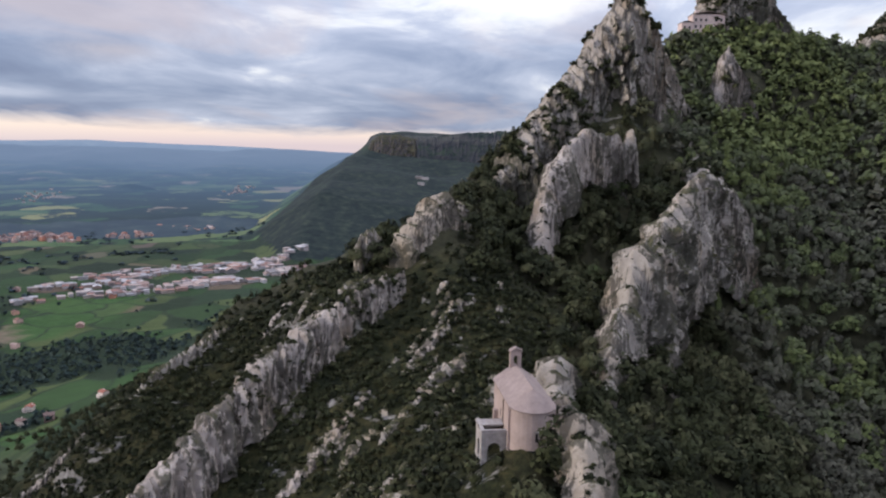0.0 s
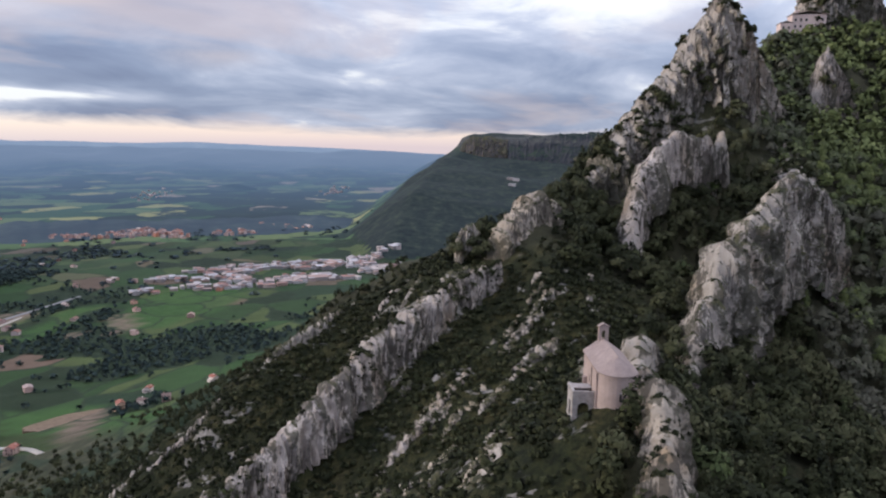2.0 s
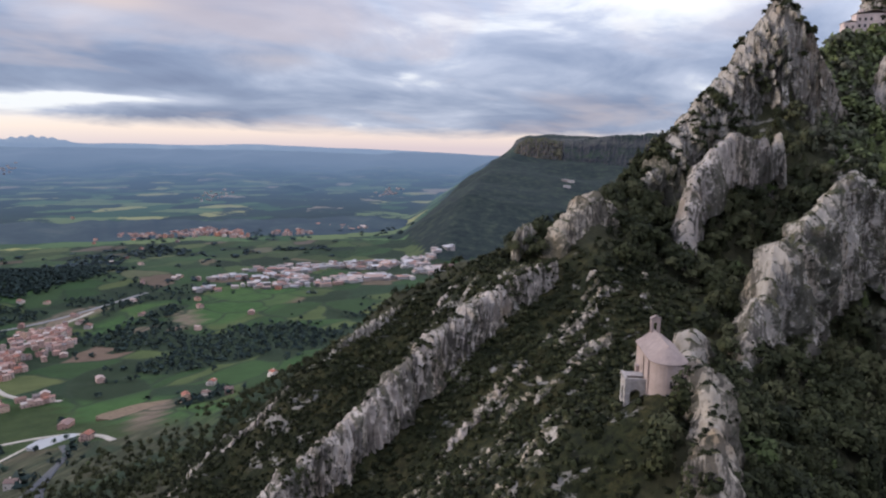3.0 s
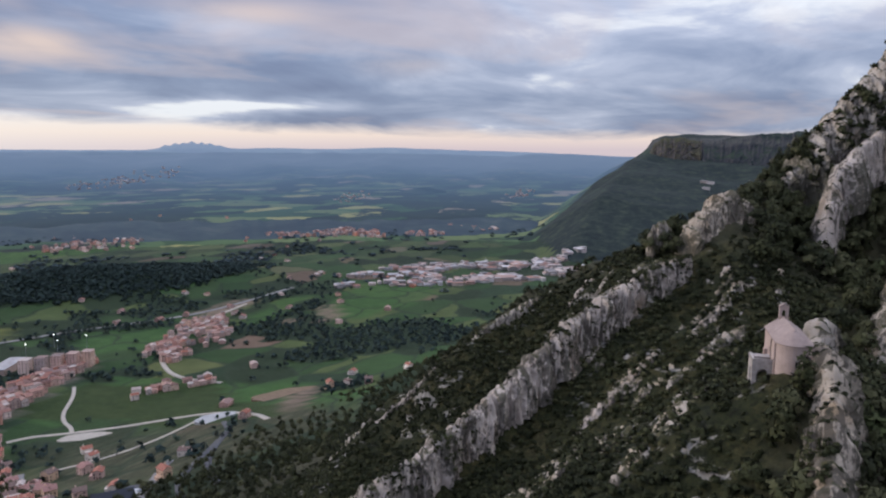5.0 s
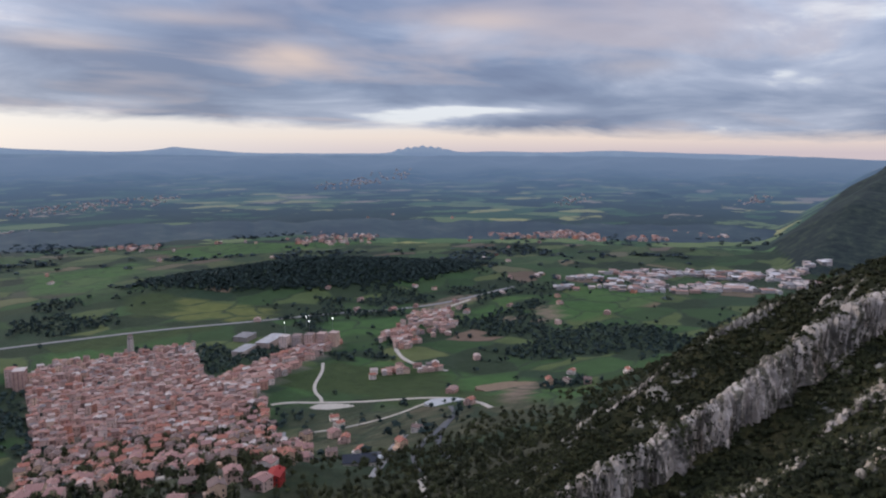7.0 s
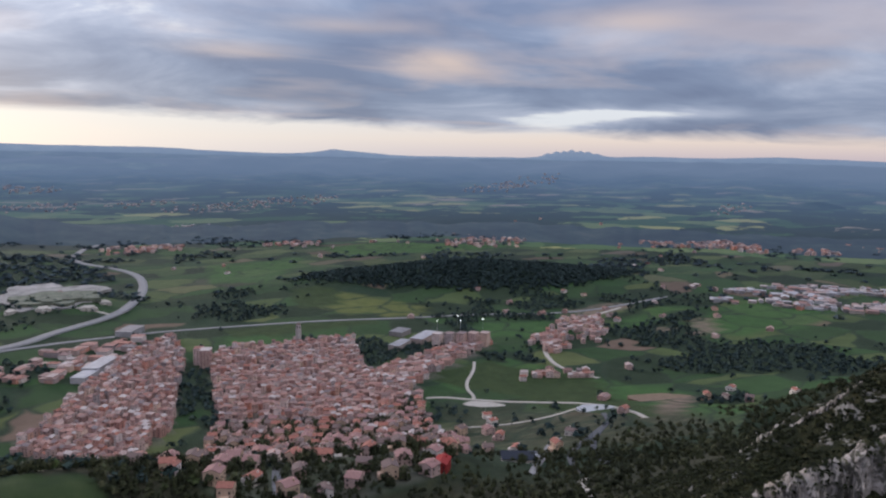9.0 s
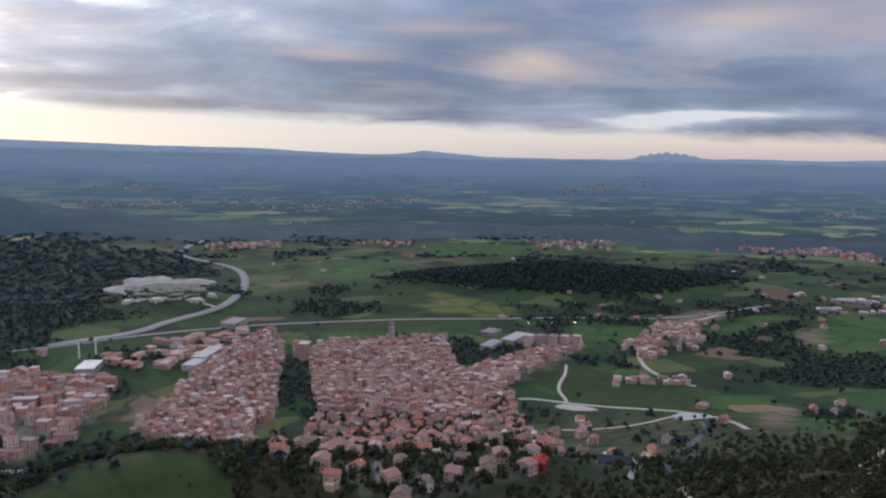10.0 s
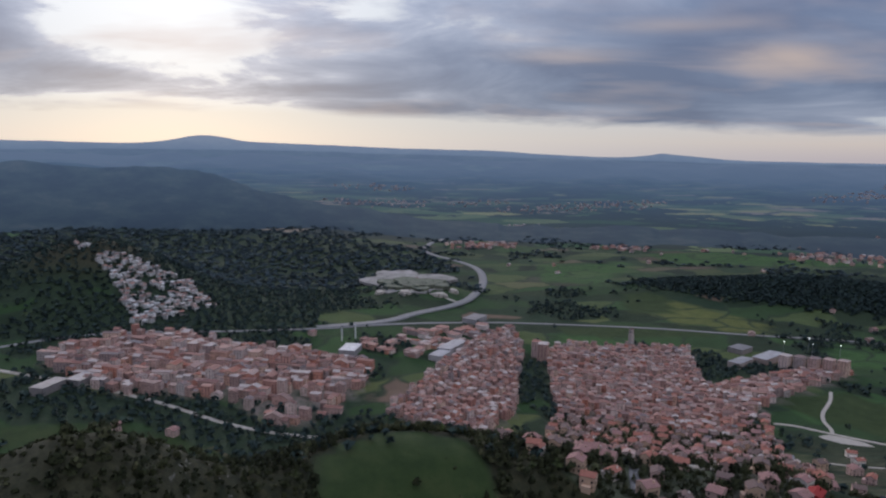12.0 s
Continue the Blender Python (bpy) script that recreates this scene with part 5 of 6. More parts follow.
front = part("arch_wall", arch_panel(3.7, 4.3, 1.9, 1.9, 0.5), RUBBLE, porch)
front.matrix_basis = pose(0, 2.2, 0)
side = part("arch_wall", arch_panel(4.3, 4.3, 1.8, 1.9, 0.5, 0.2), RUBBLE, porch)
side.matrix_basis = pose(1.6, 0, 0, 0, 0, 90)
part("back_wall", box_bm((-1.85, 1.6, -2.45, -2.0, -1.5, 4.3)), RUBBLE, porch)
part("slab_roof", box_bm((-1.9, 1.95, -2.5, -0.2, 4.3, 4.55)), RUBBLE, porch, "grassy flat stone roof, partly fallen in")
part("footing", box_bm((-1.9, 1.9, -2.4, 2.45, -4.5, -0.02)), RUBBLE, porch)
part("parapet", box_bm((-1.85, 1.85, 2.0, 2.4, 4.31, 4.75), (1.4, 1.85, -2.4, 1.99, 4.56, 4.8)), RUBBLE, porch)

# sanctuary on the saddle
PALE_PLASTER = paint("pale_pink_plaster", (0.62, 0.49, 0.44), 0.9, 0.1, 3)
sanctuary = tagged(new("sanctuary"), "long pale pink sanctuary building below the summit", "building")
sanctuary.matrix_basis = pose(125.5, 455, 333, 0, 0, 2)
WINDOW_ME = bpy.data.meshes.new("window_pane")
bm = box_bm((-0.55, 0.55, -0.05, 0.08, -0.8, 0.8))
bm.to_mesh(WINDOW_ME)
bm.free()
WINDOW_ME.materials.append(GLASS)
main = part("main_block", box_bm((-7.5, 11.5, -4.5, 5, 0, 17.5)), PALE_PLASTER, sanctuary)
part("main_roof", gable_roof(19, 10.5, 17.5, 1.6, 0.5, 0.25), STONE_TILE, sanctuary).matrix_basis = pose(2, 0.25, 0)
wing = part("west_wing", box_bm((-14, -7.52, -5.5, 3, 0, 12.5)), PALE_PLASTER, sanctuary)
part("wing_roof", gable_roof(6.5, 8.5, 12.5, 1.0, 0.4, 0.22), STONE_TILE, sanctuary).matrix_basis = pose(-10.75, -1.25, 0)
part("tower", box_bm((-3.2, -0.8, 5.1, 7.5, 8, 21.5)), PALE_PLASTER, sanctuary)
part("door", box_bm((2.8, 4.3, -4.62, -4.45, 6.0, 11.0)), WOOD, sanctuary, "tall dark doorway")
for zz in (10.5, 14.2):
    for xx in (-5.6, -2.6, 0.4, 6.4, 9.4):
        shared("window", WINDOW_ME, sanctuary, pose(xx, -4.55, zz))
for xx in (-12.4, -9.4):
    shared("window", WINDOW_ME, sanctuary, pose(xx, -5.55, 9.6))


# ---- town ----
def tone_material(name, stops, rough=0.9, fine=0.25):
    mat, nodes, links, bsdf = material(name, rough)
    co = coords(nodes)
    own = nodes.new("ShaderNodeObjectInfo").outputs["Random"]
    f = maths(nodes, links, "FRACT", maths(nodes, links, "ADD", attribute(nodes, "tone"), own))
    col = ramp(nodes, links, f, stops)
    dirt = ramp(nodes, links, noise_tex(nodes, links, co, fine, 5, 0.65), [(0.3, (0.68, 0.66, 0.64)), (0.7, (1.05, 1.05, 1.05))])
    links.new(blend(nodes, links, 1.0, col, dirt, "MULTIPLY"), bsdf.inputs["Base Color"])
    return mat


WALLS = tone_material("town_walls", [(0.0, (0.4195, 0.2640, 0.2246)), (0.13, (0.6503, 0.4608, 0.4025)), (0.25, (0.2622, 0.1536, 0.1310)), (0.36, (0.7342, 0.5760, 0.5054)), (0.48, (0.4195, 0.2064, 0.1638)),
                                     (0.58, (0.7551, 0.6336, 0.5803)), (0.68, (0.2937, 0.2400, 0.2340)), (0.78, (0.5664, 0.3552, 0.2995)), (0.89, (0.5768, 0.2544, 0.1778)), (0.96, (0.6922, 0.4992, 0.3931))])
ROOFS = tone_material("town_roofs", [(0.0, (0.2683, 0.1363, 0.1093)), (0.16, (0.3776, 0.2150, 0.1717)), (0.30, (0.1689, 0.0964, 0.0833)), (0.44, (0.4372, 0.3146, 0.2705)), (0.57, (0.3279, 0.1311, 0.0884)),
                                     (0.70, (0.1987, 0.1731, 0.1717)), (0.80, (0.3378, 0.1940, 0.1561)), (0.91, (0.4968, 0.4195, 0.3798))], 0.9, 0.5)
SHEDS = tone_material("shed_sheet", [(0.0, (0.36, 0.34, 0.34)), (0.2, (0.50, 0.47, 0.465)), (0.35, (0.20, 0.19, 0.19)), (0.5, (0.29, 0.25, 0.235)), (0.7, (0.62, 0.59, 0.585)), (0.85, (0.360, 0.241, 0.202)), (0.95, (0.450, 0.378, 0.336))], 0.6, 0.1)


class Pile:
    """Many buildings gathered into one mesh."""

    def __init__(self):
        self.verts, self.mats, self.tones = [], [], []

    def add(self, corners, tris, mat, tone, m):
        c = np.array([m @ Vector(p) for p in corners])
        self.verts.append(c[np.array(tris)].reshape(-1, 3))
        self.mats += [mat] * len(tris)
        self.tones.append(np.full(3 * len(tris), tone))

    def house(self, x, y, w, d, h, turn, rng, flat=False, wall=0, roof=1, windows=True, sink=4.0):
        z = float(ground_z(x, y))
        m = pose(x, y, z, 0, 0, turn)
        tone, cover = rng.random(), rng.random()
        rise = 0.25 if flat else rng.uniform(0.16, 0.24) * w
        a, b = w / 2, d / 2
        c = [(-a, -b, -sink), (a, -b, -sink), (a, b, -sink), (-a, b, -sink), (-a, -b, h), (a, -b, h), (a, b, h), (-a, b, h), (0, -b, h + rise), (0, b, h + rise)]
        self.add(c, [(0, 1, 5), (0, 5, 4), (1, 2, 6), (1, 6, 5), (2, 3, 7), (2, 7, 6), (3, 0, 4), (3, 4, 7), (4, 5, 8), (6, 7, 9)], wall, tone, m)
        o = 0.4
        k = rise / a
        e = [(-a - o, -b - o, h - o * k + 0.1), (-a - o, b + o, h - o * k + 0.1), (0, b + o, h + rise + 0.1), (0, -b - o, h + rise + 0.1), (a + o, -b - o, h - o * k + 0.1), (a + o, b + o, h - o * k + 0.1)]
        e += [(p[0], p[1], p[2] + 0.25) for p in e]
        self.add(e, [(6, 7, 8), (6, 8, 9), (9, 8, 11), (9, 11, 10), (0, 6, 9), (0, 9, 3), (3, 9, 10), (3, 10, 4), (1, 2, 8), (1, 8, 7), (2, 5, 11), (2, 11, 8), (0, 1, 7), (0, 7, 6), (4, 10, 11), (4, 11, 5)], roof, cover, m)
        if rng.random() < 0.5:
            cx, cy = rng.uniform(-0.3, 0.3) * w, rng.uniform(-0.35, 0.35) * d
            s, t = 0.45, h + rise + 0.9
            q = [(cx - s, cy - s, h), (cx + s, cy - s, h), (cx + s, cy + s, h), (cx - s, cy + s, h), (cx - s, cy - s, t), (cx + s, cy - s, t), (cx + s, cy + s, t), (cx - s, cy + s, t)]
            self.add(q, [(0, 1, 5), (0, 5, 4), (1, 2, 6), (1, 6, 5), (2, 3, 7), (2, 7, 6), (3, 0, 4), (3, 4, 7), (4, 5, 6), (4, 6, 7)], wall, (tone + 0.3) % 1, m)
        if not windows:
            return
        for side in range(4):
            long = w if side % 2 == 0 else d
            off = (b if side % 2 == 0 else a) + 0.06
            turned = m @ pose(0, 0, 0, 0, 0, 90 * side)
            n = max(1, int(long / 3.6))
            for f in range(max(1, int(h / 3.1))):
                for i in range(n):
                    if rng.random() < 0.12:
                        continue
                    u, v = -long / 2 + long * (i + 0.5) / n, 1.0 + 3.1 * f
                    self.add([(u - 0.6, -off, v), (u + 0.6, -off, v), (u + 0.6, -off, v + 1.5), (u - 0.6, -off, v + 1.5)], [(0, 1, 2), (0, 2, 3)], 2, 0.0, turned)

    def done(self, name, mats, label, category):
        v = np.concatenate(self.verts)
        me = mesh_from(name, v, np.arange(len(v)).reshape(-1, 3), mats, index=self.mats)
        me.attributes.new("tone", "FLOAT", "POINT").data.foreach_set("value", np.concatenate(self.tones).astype(np.float32))
        return tagged(new(name, me), label, category, kind="stuff")


def in_poly(x, y, poly):
    return bool(inside(np.array(x), np.array(y), poly))


def district(name, poly, turn, lot, deep, street, tall, seed, label, gaps=0.06, flat=0.15, big=0.0, mats=None):
    """Rows of houses, two rows back to back between streets, inside a polygon."""
    rng = random.Random(seed)
    pile = Pile()
    xs, ys = [p[0] for p in poly], [p[1] for p in poly]
    cx, cy = sum(xs) / len(xs), sum(ys) / len(ys)
    reach = max(max(xs) - min(xs), max(ys) - min(ys))
    c, s = math.cos(radians(turn)), math.sin(radians(turn))
    v, row = -reach, 0
    while v < reach:
        u = -reach
        while u < reach:
            w = rng.uniform(*lot)
            if big and rng.random() < big:
                w *= 2.2
            x, y = cx + (u + w / 2) * c - v * s, cy + (u + w / 2) * s + v * c
            bend = 7 * float(lattice(x, y, 130, seed))
            x, y = x + bend, y - bend
            swing = 16 * float(lattice(x, y, 60, seed + 5)) + rng.uniform(-5, 5)
            if in_poly(x, y, poly) and rng.random() > gaps * (1 + 2.5 * float(lattice(x, y, 45, seed + 7) > 0.35)):
                h = rng.uniform(*tall) * (1.45 if rng.random() < 0.1 else 1)
                d = deep * rng.uniform(0.85, 1.1)
                along = rng.random() < 0.7
                if along:
                    pile.house(x, y, d, w * 0.99, h, turn + 90 + swing, rng, rng.random() < flat)
                else:
                    pile.house(x, y, w * 0.97, d, h, turn + swing, rng, rng.random() < flat)
            u += w + (6 if rng.random() < 0.09 else 0.1)
        v += deep + (street if row % 2 else 1.0)
        row += 1
    return pile.done(name, [WALLS, ROOFS, GLASS], label, "houses")


district("old_town_west", TOWN["old_town_west"], 38, (4.5, 8.5), 7.2, 4.6, (5, 11.5), 11, "dense quarter of pinkish houses with tiled roofs", 0.09)
district("old_town_east", TOWN["old_town_east"], 62, (4.5, 8.5), 7.2, 4.6, (5, 11.5), 12, "dense quarter of terracotta-roofed town houses", 0.09)
district("east_end", TOWN["east_end"], 74, (6, 12), 8.5, 6, (5, 9), 13, "row quarter of houses along the eastern road", 0.12)
district("west_town", TOWN["west_town"], 66, (6, 13), 9, 8, (5, 14), 14, "newer quarter of red brick apartment blocks", 0.14, 0.4, 0.2)
SUBURB = [(-883, 779), (-940, 877), (-905, 945), (-818, 862), (-765, 675), (-850, 690)]
district("suburb", SUBURB, 55, (6, 11), 8, 8, (5, 9), 15, "suburb of pale houses on a low rise", 0.2)
district("farm_row", [(-735, 545), (-672, 660), (-640, 640), (-702, 533)], 60, (6, 12), 8, 7, (4, 7), 16, "row of tiled houses in the meadows", 0.25)
pile = Pile()
rng = random.Random(29)
for _ in range(520):
    x, y = rng.uniform(-760, -420), rng.uniform(0, 400)
    if in_poly(x, y, TOWN["upper_town"]) and rng.random() < 0.30 + 0.0022 * (-430 - x):
        pile.house(x, y, rng.uniform(5, 8), rng.uniform(6, 11), rng.uniform(4, 8), 55 + rng.choice((0, 90)) + rng.uniform(-16, 16), rng, rng.random() < 0.1)
for _ in range(150):
    x, y = rng.uniform(-1215, -1000), rng.uniform(-90, 190)
    if in_poly(x, y, [(-1030, -90), (-1110, -40), (-1210, 170), (-1150, 160), (-1010, 60)]):
        pile.house(x, y, rng.uniform(8, 16), rng.uniform(10, 26), rng.uniform(4, 8), 50 + rng.choice((0, 90)), rng, True, windows=False)
pile.done("garden_quarter", [WALLS, ROOFS, GLASS], "small houses and workshops between the gardens", "houses")
HILLTOWN = [(-1428, -578), (-1380, -500), (-1382, -346), (-1264, -292), (-1123, -390), (-1200, -420), (-1300, -470)]
pile = Pile()
rng = random.Random(17)
for _ in range(1500):
    x, y = rng.uniform(-1440, -1110), rng.uniform(-590, -280)
    if in_poly(x, y, HILLTOWN) and rng.random() < 0.55 and lattice(x, y, 26, 77) > -0.75:
        pile.house(x, y, rng.uniform(5, 8), rng.uniform(6, 10), rng.uniform(4, 7), rng.uniform(40, 90), rng, rng.random() < 0.5, 0, 0 if rng.random() < 0.4 else 1)
pile.done("hillside_estate", [tone_material("estate_walls", [(0.0, (0.528, 0.504, 0.480)), (0.4, (0.608, 0.592, 0.568)), (0.7, (0.416, 0.368, 0.336)), (0.9, (0.640, 0.624, 0.608))]), ROOFS, GLASS], "hillside estate of pale detached houses", "houses")
VILLAGE = [(-1692, 1984), (-1386, 2365), (-1020, 2640), (-960, 2460), (-1207, 2120), (-1560, 1960)]
pile = Pile()
for _ in range(900):
    x, y = rng.uniform(-1700, -950), rng.uniform(1950, 2660)
    if in_poly(x, y, VILLAGE) and lattice(x, y, 90, 18) > -0.15:
        pile.house(x, y, rng.uniform(9, 16), rng.uniform(10, 20), rng.uniform(6, 13), rng.uniform(0, 90), rng, False, windows=False)
for _ in range(130):
    x, y = rng.uniform(-1250, -560), rng.uniform(620, 1500)
    if not in_poly(x, y, SUBURB) and wood_mask(np.array(x), np.array(y), np.array(-20.0)) < 0.3 and rng.random() < 0.22:
        pile.house(x, y, rng.uniform(8, 12), rng.uniform(9, 15), rng.uniform(4, 7), rng.uniform(0, 90), rng, False, windows=False)
for _ in range(190):
    x, y = rng.uniform(-2700, -1250), rng.uniform(-300, 2300)
    if rng.random() < 0.8 and lattice(x, y, 260, 61) > 0.25:
        pile.house(x, y, rng.uniform(7, 11), rng.uniform(8, 15), rng.uniform(4, 7), rng.uniform(0, 90), rng, False, windows=False)
for vx, vy, reach, count in [(-2300, 430, 90, 45), (-2430, 1425, 110, 34), (-1900, 1500, 120, 45), (-2200, 900, 70, 25)]:
    for _ in range(count):
        a, d = rng.uniform(0, 6.28), reach * rng.random() ** 0.7
        pile.house(vx + 1.0 * d * math.cos(a), vy + 1.6 * d * math.sin(a), rng.uniform(9, 14), rng.uniform(10, 20), rng.uniform(5, 9), rng.uniform(0, 90), rng, False, windows=False)
pile.done("villages", [WALLS, ROOFS, GLASS], "villages and farmhouses scattered over the basin", "houses")
pile = Pile()
for vx, vy, reach, count in [(-3290, 1000, 130, 50), (-3300, 1340, 150, 80), (-3500, 199, 140, 60), (-2900, 700, 90, 30), (-3871, 223, 110, 40), (-3060, 2620, 170, 90), (-3484, 684, 90, 30), (-1938, 2985, 90, 26), (-1207, 3439, 80, 26), (-3227, -17, 80, 25)]:
    for _ in range(count):
        a, d = rng.uniform(0, 6.28), reach * rng.random() ** 0.7
        pile.house(vx + 0.8 * d * math.cos(a), vy + 2.0 * d * math.sin(a), rng.uniform(7, 11), rng.uniform(8, 15), rng.uniform(3, 6), rng.uniform(0, 90), rng, True, 0, 0, windows=False)
# muted wall colours, with the haze of distance painted in
HAZY = tone_material("hazed_far_walls", [(0.0, (0.42, 0.34, 0.33)), (0.4, (0.52, 0.46, 0.45)), (0.75, (0.30, 0.24, 0.24))])
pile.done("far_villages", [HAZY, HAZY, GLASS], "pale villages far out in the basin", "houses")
pile = Pile()
for x, y in [(-268, 2860), (-244, 2855), (-250, 2760)]:
    pile.house(x, y, 16, 26, 9, 80, rng, True, 0, 0, windows=False)
pile.done("mountain_farm", [SHEDS, SHEDS, GLASS], "pale farm buildings on the wooded flank", "houses")
INDUSTRY = [(-881, 1234), (-947, 1480), (-707, 1770), (-480, 1900), (-430, 1760), (-480, 1560), (-640, 1390)]
pile = Pile()
for _ in range(1000):
    x, y = rng.uniform(-950, -430), rng.uniform(1230, 1900)
    if in_poly(x, y, INDUSTRY) and lattice(x, y, 70, 19) > -0.2:
        big = 1.9 if x > -640 and rng.random() < 0.3 else 1.0
        pile.house(x, y, big * rng.uniform(8, 17), big * rng.uniform(10, 26), rng.uniform(4, 8.5), 35 + rng.choice((0, 90)) + rng.uniform(-6, 6), rng, rng.random() < 0.8, 0, 0 if rng.random() < 0.6 else 2, windows=False)
for x, y, w, d, h, t in [(-1228, 163, 26, 46, 9, 50), (-1048, 85, 22, 60, 9, 52), (-1010, 60, 20, 40, 8, 52), (-1032, -72, 24, 40, 8, 70), (-950, 560, 22, 60, 9, 30),
                         (-930, 500, 18, 44, 8, 30), (-1000, 545, 24, 34, 8, 30), (-905, -395, 20, 60, 8, 66), (-870, -430, 18, 40, 9, 66)]:
    pile.house(x, y, w, d, h, t, rng, True, 0, 0, windows=False)
pile.done("industrial_sheds", [SHEDS, SHEDS, ROOFS], "white and grey sheds of the industrial estate", "sheds")
# slabs of flats and the dark towers by the eastern road
pile = Pile()
for k in range(5):
    pile.house(-905 + 9 * k, 556 + 17 * k, 13, 15, 22, 30, rng, True)
for k in range(9):
    pile.house(-1020 + 7 * k, -330 + 21 * k, 13, 17, 19, 70, rng, True)
for k in range(6):
    pile.house(-925 + 6 * k, -300 + 24 * k, 12, 20, 16, 70, rng, False)
pile.house(-990, 212, 14, 18, 26, 60, rng, True)
pile.house(-1010, 208, 12, 14, 24, 60, rng, True)
pile.house(-560, 560, 11, 16, 5, 20, rng)
pile.done("apartment_blocks", [WALLS, ROOFS, GLASS], "brick apartment blocks above the tiled roofs", "houses")


def village_house(k, w, d, h, rise, wall, roof):
    """A detached house with walls, tiled roof, chimney, door and windows."""
    root = tagged(new("house"), ("cream" if k % 3 == 0 else "pinkish" if k % 3 == 1 else "ochre") + " rendered house with a red tiled roof", "house", "houses of the upper town")
    part("wall", gable_wall(w, d, h, rise, -5), wall, root)
    top = part("roof", gable_roof(w, d, h, rise), roof, root)
    part("chimney", box_bm((w * 0.2, w * 0.2 + 0.8, d * 0.2, d * 0.2 + 0.8, h, h + rise + 0.7)), wall, top)
    part("door", box_bm((-0.5, 0.5, -d / 2 - 0.07, -d / 2 + 0.1, 0, 2.1)), WOOD, root)
    for f in range(max(1, int(h / 3))):
        for u in (-0.3, 0.3):
            shared("window", WINDOW_ME, root, pose(u * w, -d / 2, 1.6 + 3 * f))
            shared("window", WINDOW_ME, root, pose(w / 2, u * d, 1.6 + 3 * f, 0, 0, 90))
            shared("window", WINDOW_ME, root, pose(-w / 2, u * d, 1.6 + 3 * f, 0, 0, -90))
    if k % 2 == 0:
        part("lean_to", box_bm((-w / 2 - 3, -w / 2 + 0.05, -d * 0.3, d * 0.3, -4, 2.6)), wall, root)
    return root


RENDERS = [paint("cream_render", (0.66, 0.57, 0.50), 0.9, 0.1, 2), paint("pink_render", (0.50, 0.34, 0.29), 0.9, 0.1, 2), paint("ochre_render", (0.54, 0.37, 0.26), 0.9, 0.1, 2)]
TILES = [paint("red_tile", (0.30, 0.125, 0.09), 0.9, 0.18, 1.0), paint("brown_tile", (0.16, 0.11, 0.095), 0.9, 0.18, 1.0), paint("rose_tile", (0.27, 0.15, 0.13), 0.9, 0.18, 1.0)]
KINDS = [village_house(k, 7.6 + (k * 7 % 4), 9.4 + (k * 5 % 5), 5.0 + 1.4 * (k % 3), 1.7 + 0.2 * (k % 3), RENDERS[k % 3], TILES[(k * 2 + k // 3) % 3]) for k in range(9)]
rng = random.Random(23)
PLOTS = [(-394, 53, 30), (-424, 44, 50), (-414, 196, 20), (-361, 85, 70), (-403, 139, 40), (-372, 66, 10), (-380, 178, 25), (-462, 43, 60), (-422, 92, 35), (-446, 84, 35), (-430, 140, 25), (-398, 160, 60), (-350, 153, 20), (-436, 228, 15), (-452, 262, 65), (-430, 300, 30)]
tries = 0
while len(PLOTS) < 270 and tries < 9000:
    tries += 1
    x, y = rng.uniform(-745, -345), rng.uniform(-10, 400)
    if not in_poly(x, y, TOWN["upper_town"]):
        continue
    room = 11.5 + 7.0 * max(0, (x + 620) / 250)
    if all((x - a) ** 2 + (y - b) ** 2 > room * room for a, b, _ in PLOTS):
        PLOTS.append((x, y, 55 + rng.choice((0, 90)) + rng.uniform(-14, 14)))
for k, (x, y, t) in enumerate(PLOTS):
    m = pose(x, y, float(ground_z(x, y)) + 0.6, 0, 0, t)
    if k < 9:
        KINDS[k].matrix_basis = m
    else:
        copy_thing(KINDS[rng.randrange(9)], m)
for x, y, t in [(-753, -329, 20), (-742, -272, 60), (-357, 726, 20), (-414, 733, 60), (-483, 709, 10), (-1108, -127, 40), (-1090, 870, 10), (-560, 250, 50), (-1085, -420, 30)]:
    copy_thing(KINDS[0 if x > -700 else 1], pose(x, y, float(ground_z(x, y)) + 0.5, 0, 0, t))

# outlying houses on the terraces below the mountain
for k, (x, y) in enumerate([(-563, 385), (-497, 339), (-410, 328), (-448, 386), (-456, 290), (-552, 334), (-544, 314), (-530, 352), (-512, 300), (-590, 400), (-480, 500), (-472, 640), (-455, 655), (-430, 660)]):
    copy_thing(KINDS[(k * 4) % 9], pose(x, y, float(ground_z(x, y)) + 0.5, 0, 0, 37 * k % 180))
# a red-walled house, and a hall with a dark roof and parked white vans
red = village_house(1, 9, 13, 6.5, 1.9, paint("red_render", (0.30, 0.030, 0.025), 0.85, 0.12, 2), paint("red_roof", (0.26, 0.035, 0.03), 0.9, 0.15, 1))
tagged(red, "bright red house with a red roof among dark trees", "house")
red.matrix_basis = pose(-353, 165, float(ground_z(-353, 165)) + 0.6, 0, 0, 40)
hall = tagged(new("hall"), "low hall with a dark blue-grey flat roof", "building")
hall.matrix_basis = pose(-386, 262, float(ground_z(-386, 262)) + 0.3, 0, 0, 52)
part("wall", box_bm((-13, 13, -8, 8, -7, 4.6)), RENDERS[0], hall)
part("roof", box_bm((-13.5, 13.5, -8.5, 8.5, 4.62, 5.1)), paint("dark_blue_sheet", (0.012, 0.014, 0.022), 0.6, 0.15, 3), hall, "dark blue-grey sheet roof")
for u in (-9, -4.5, 0, 4.5, 9):
    shared("window", WINDOW_ME, hall, pose(u, -8, 2.2))
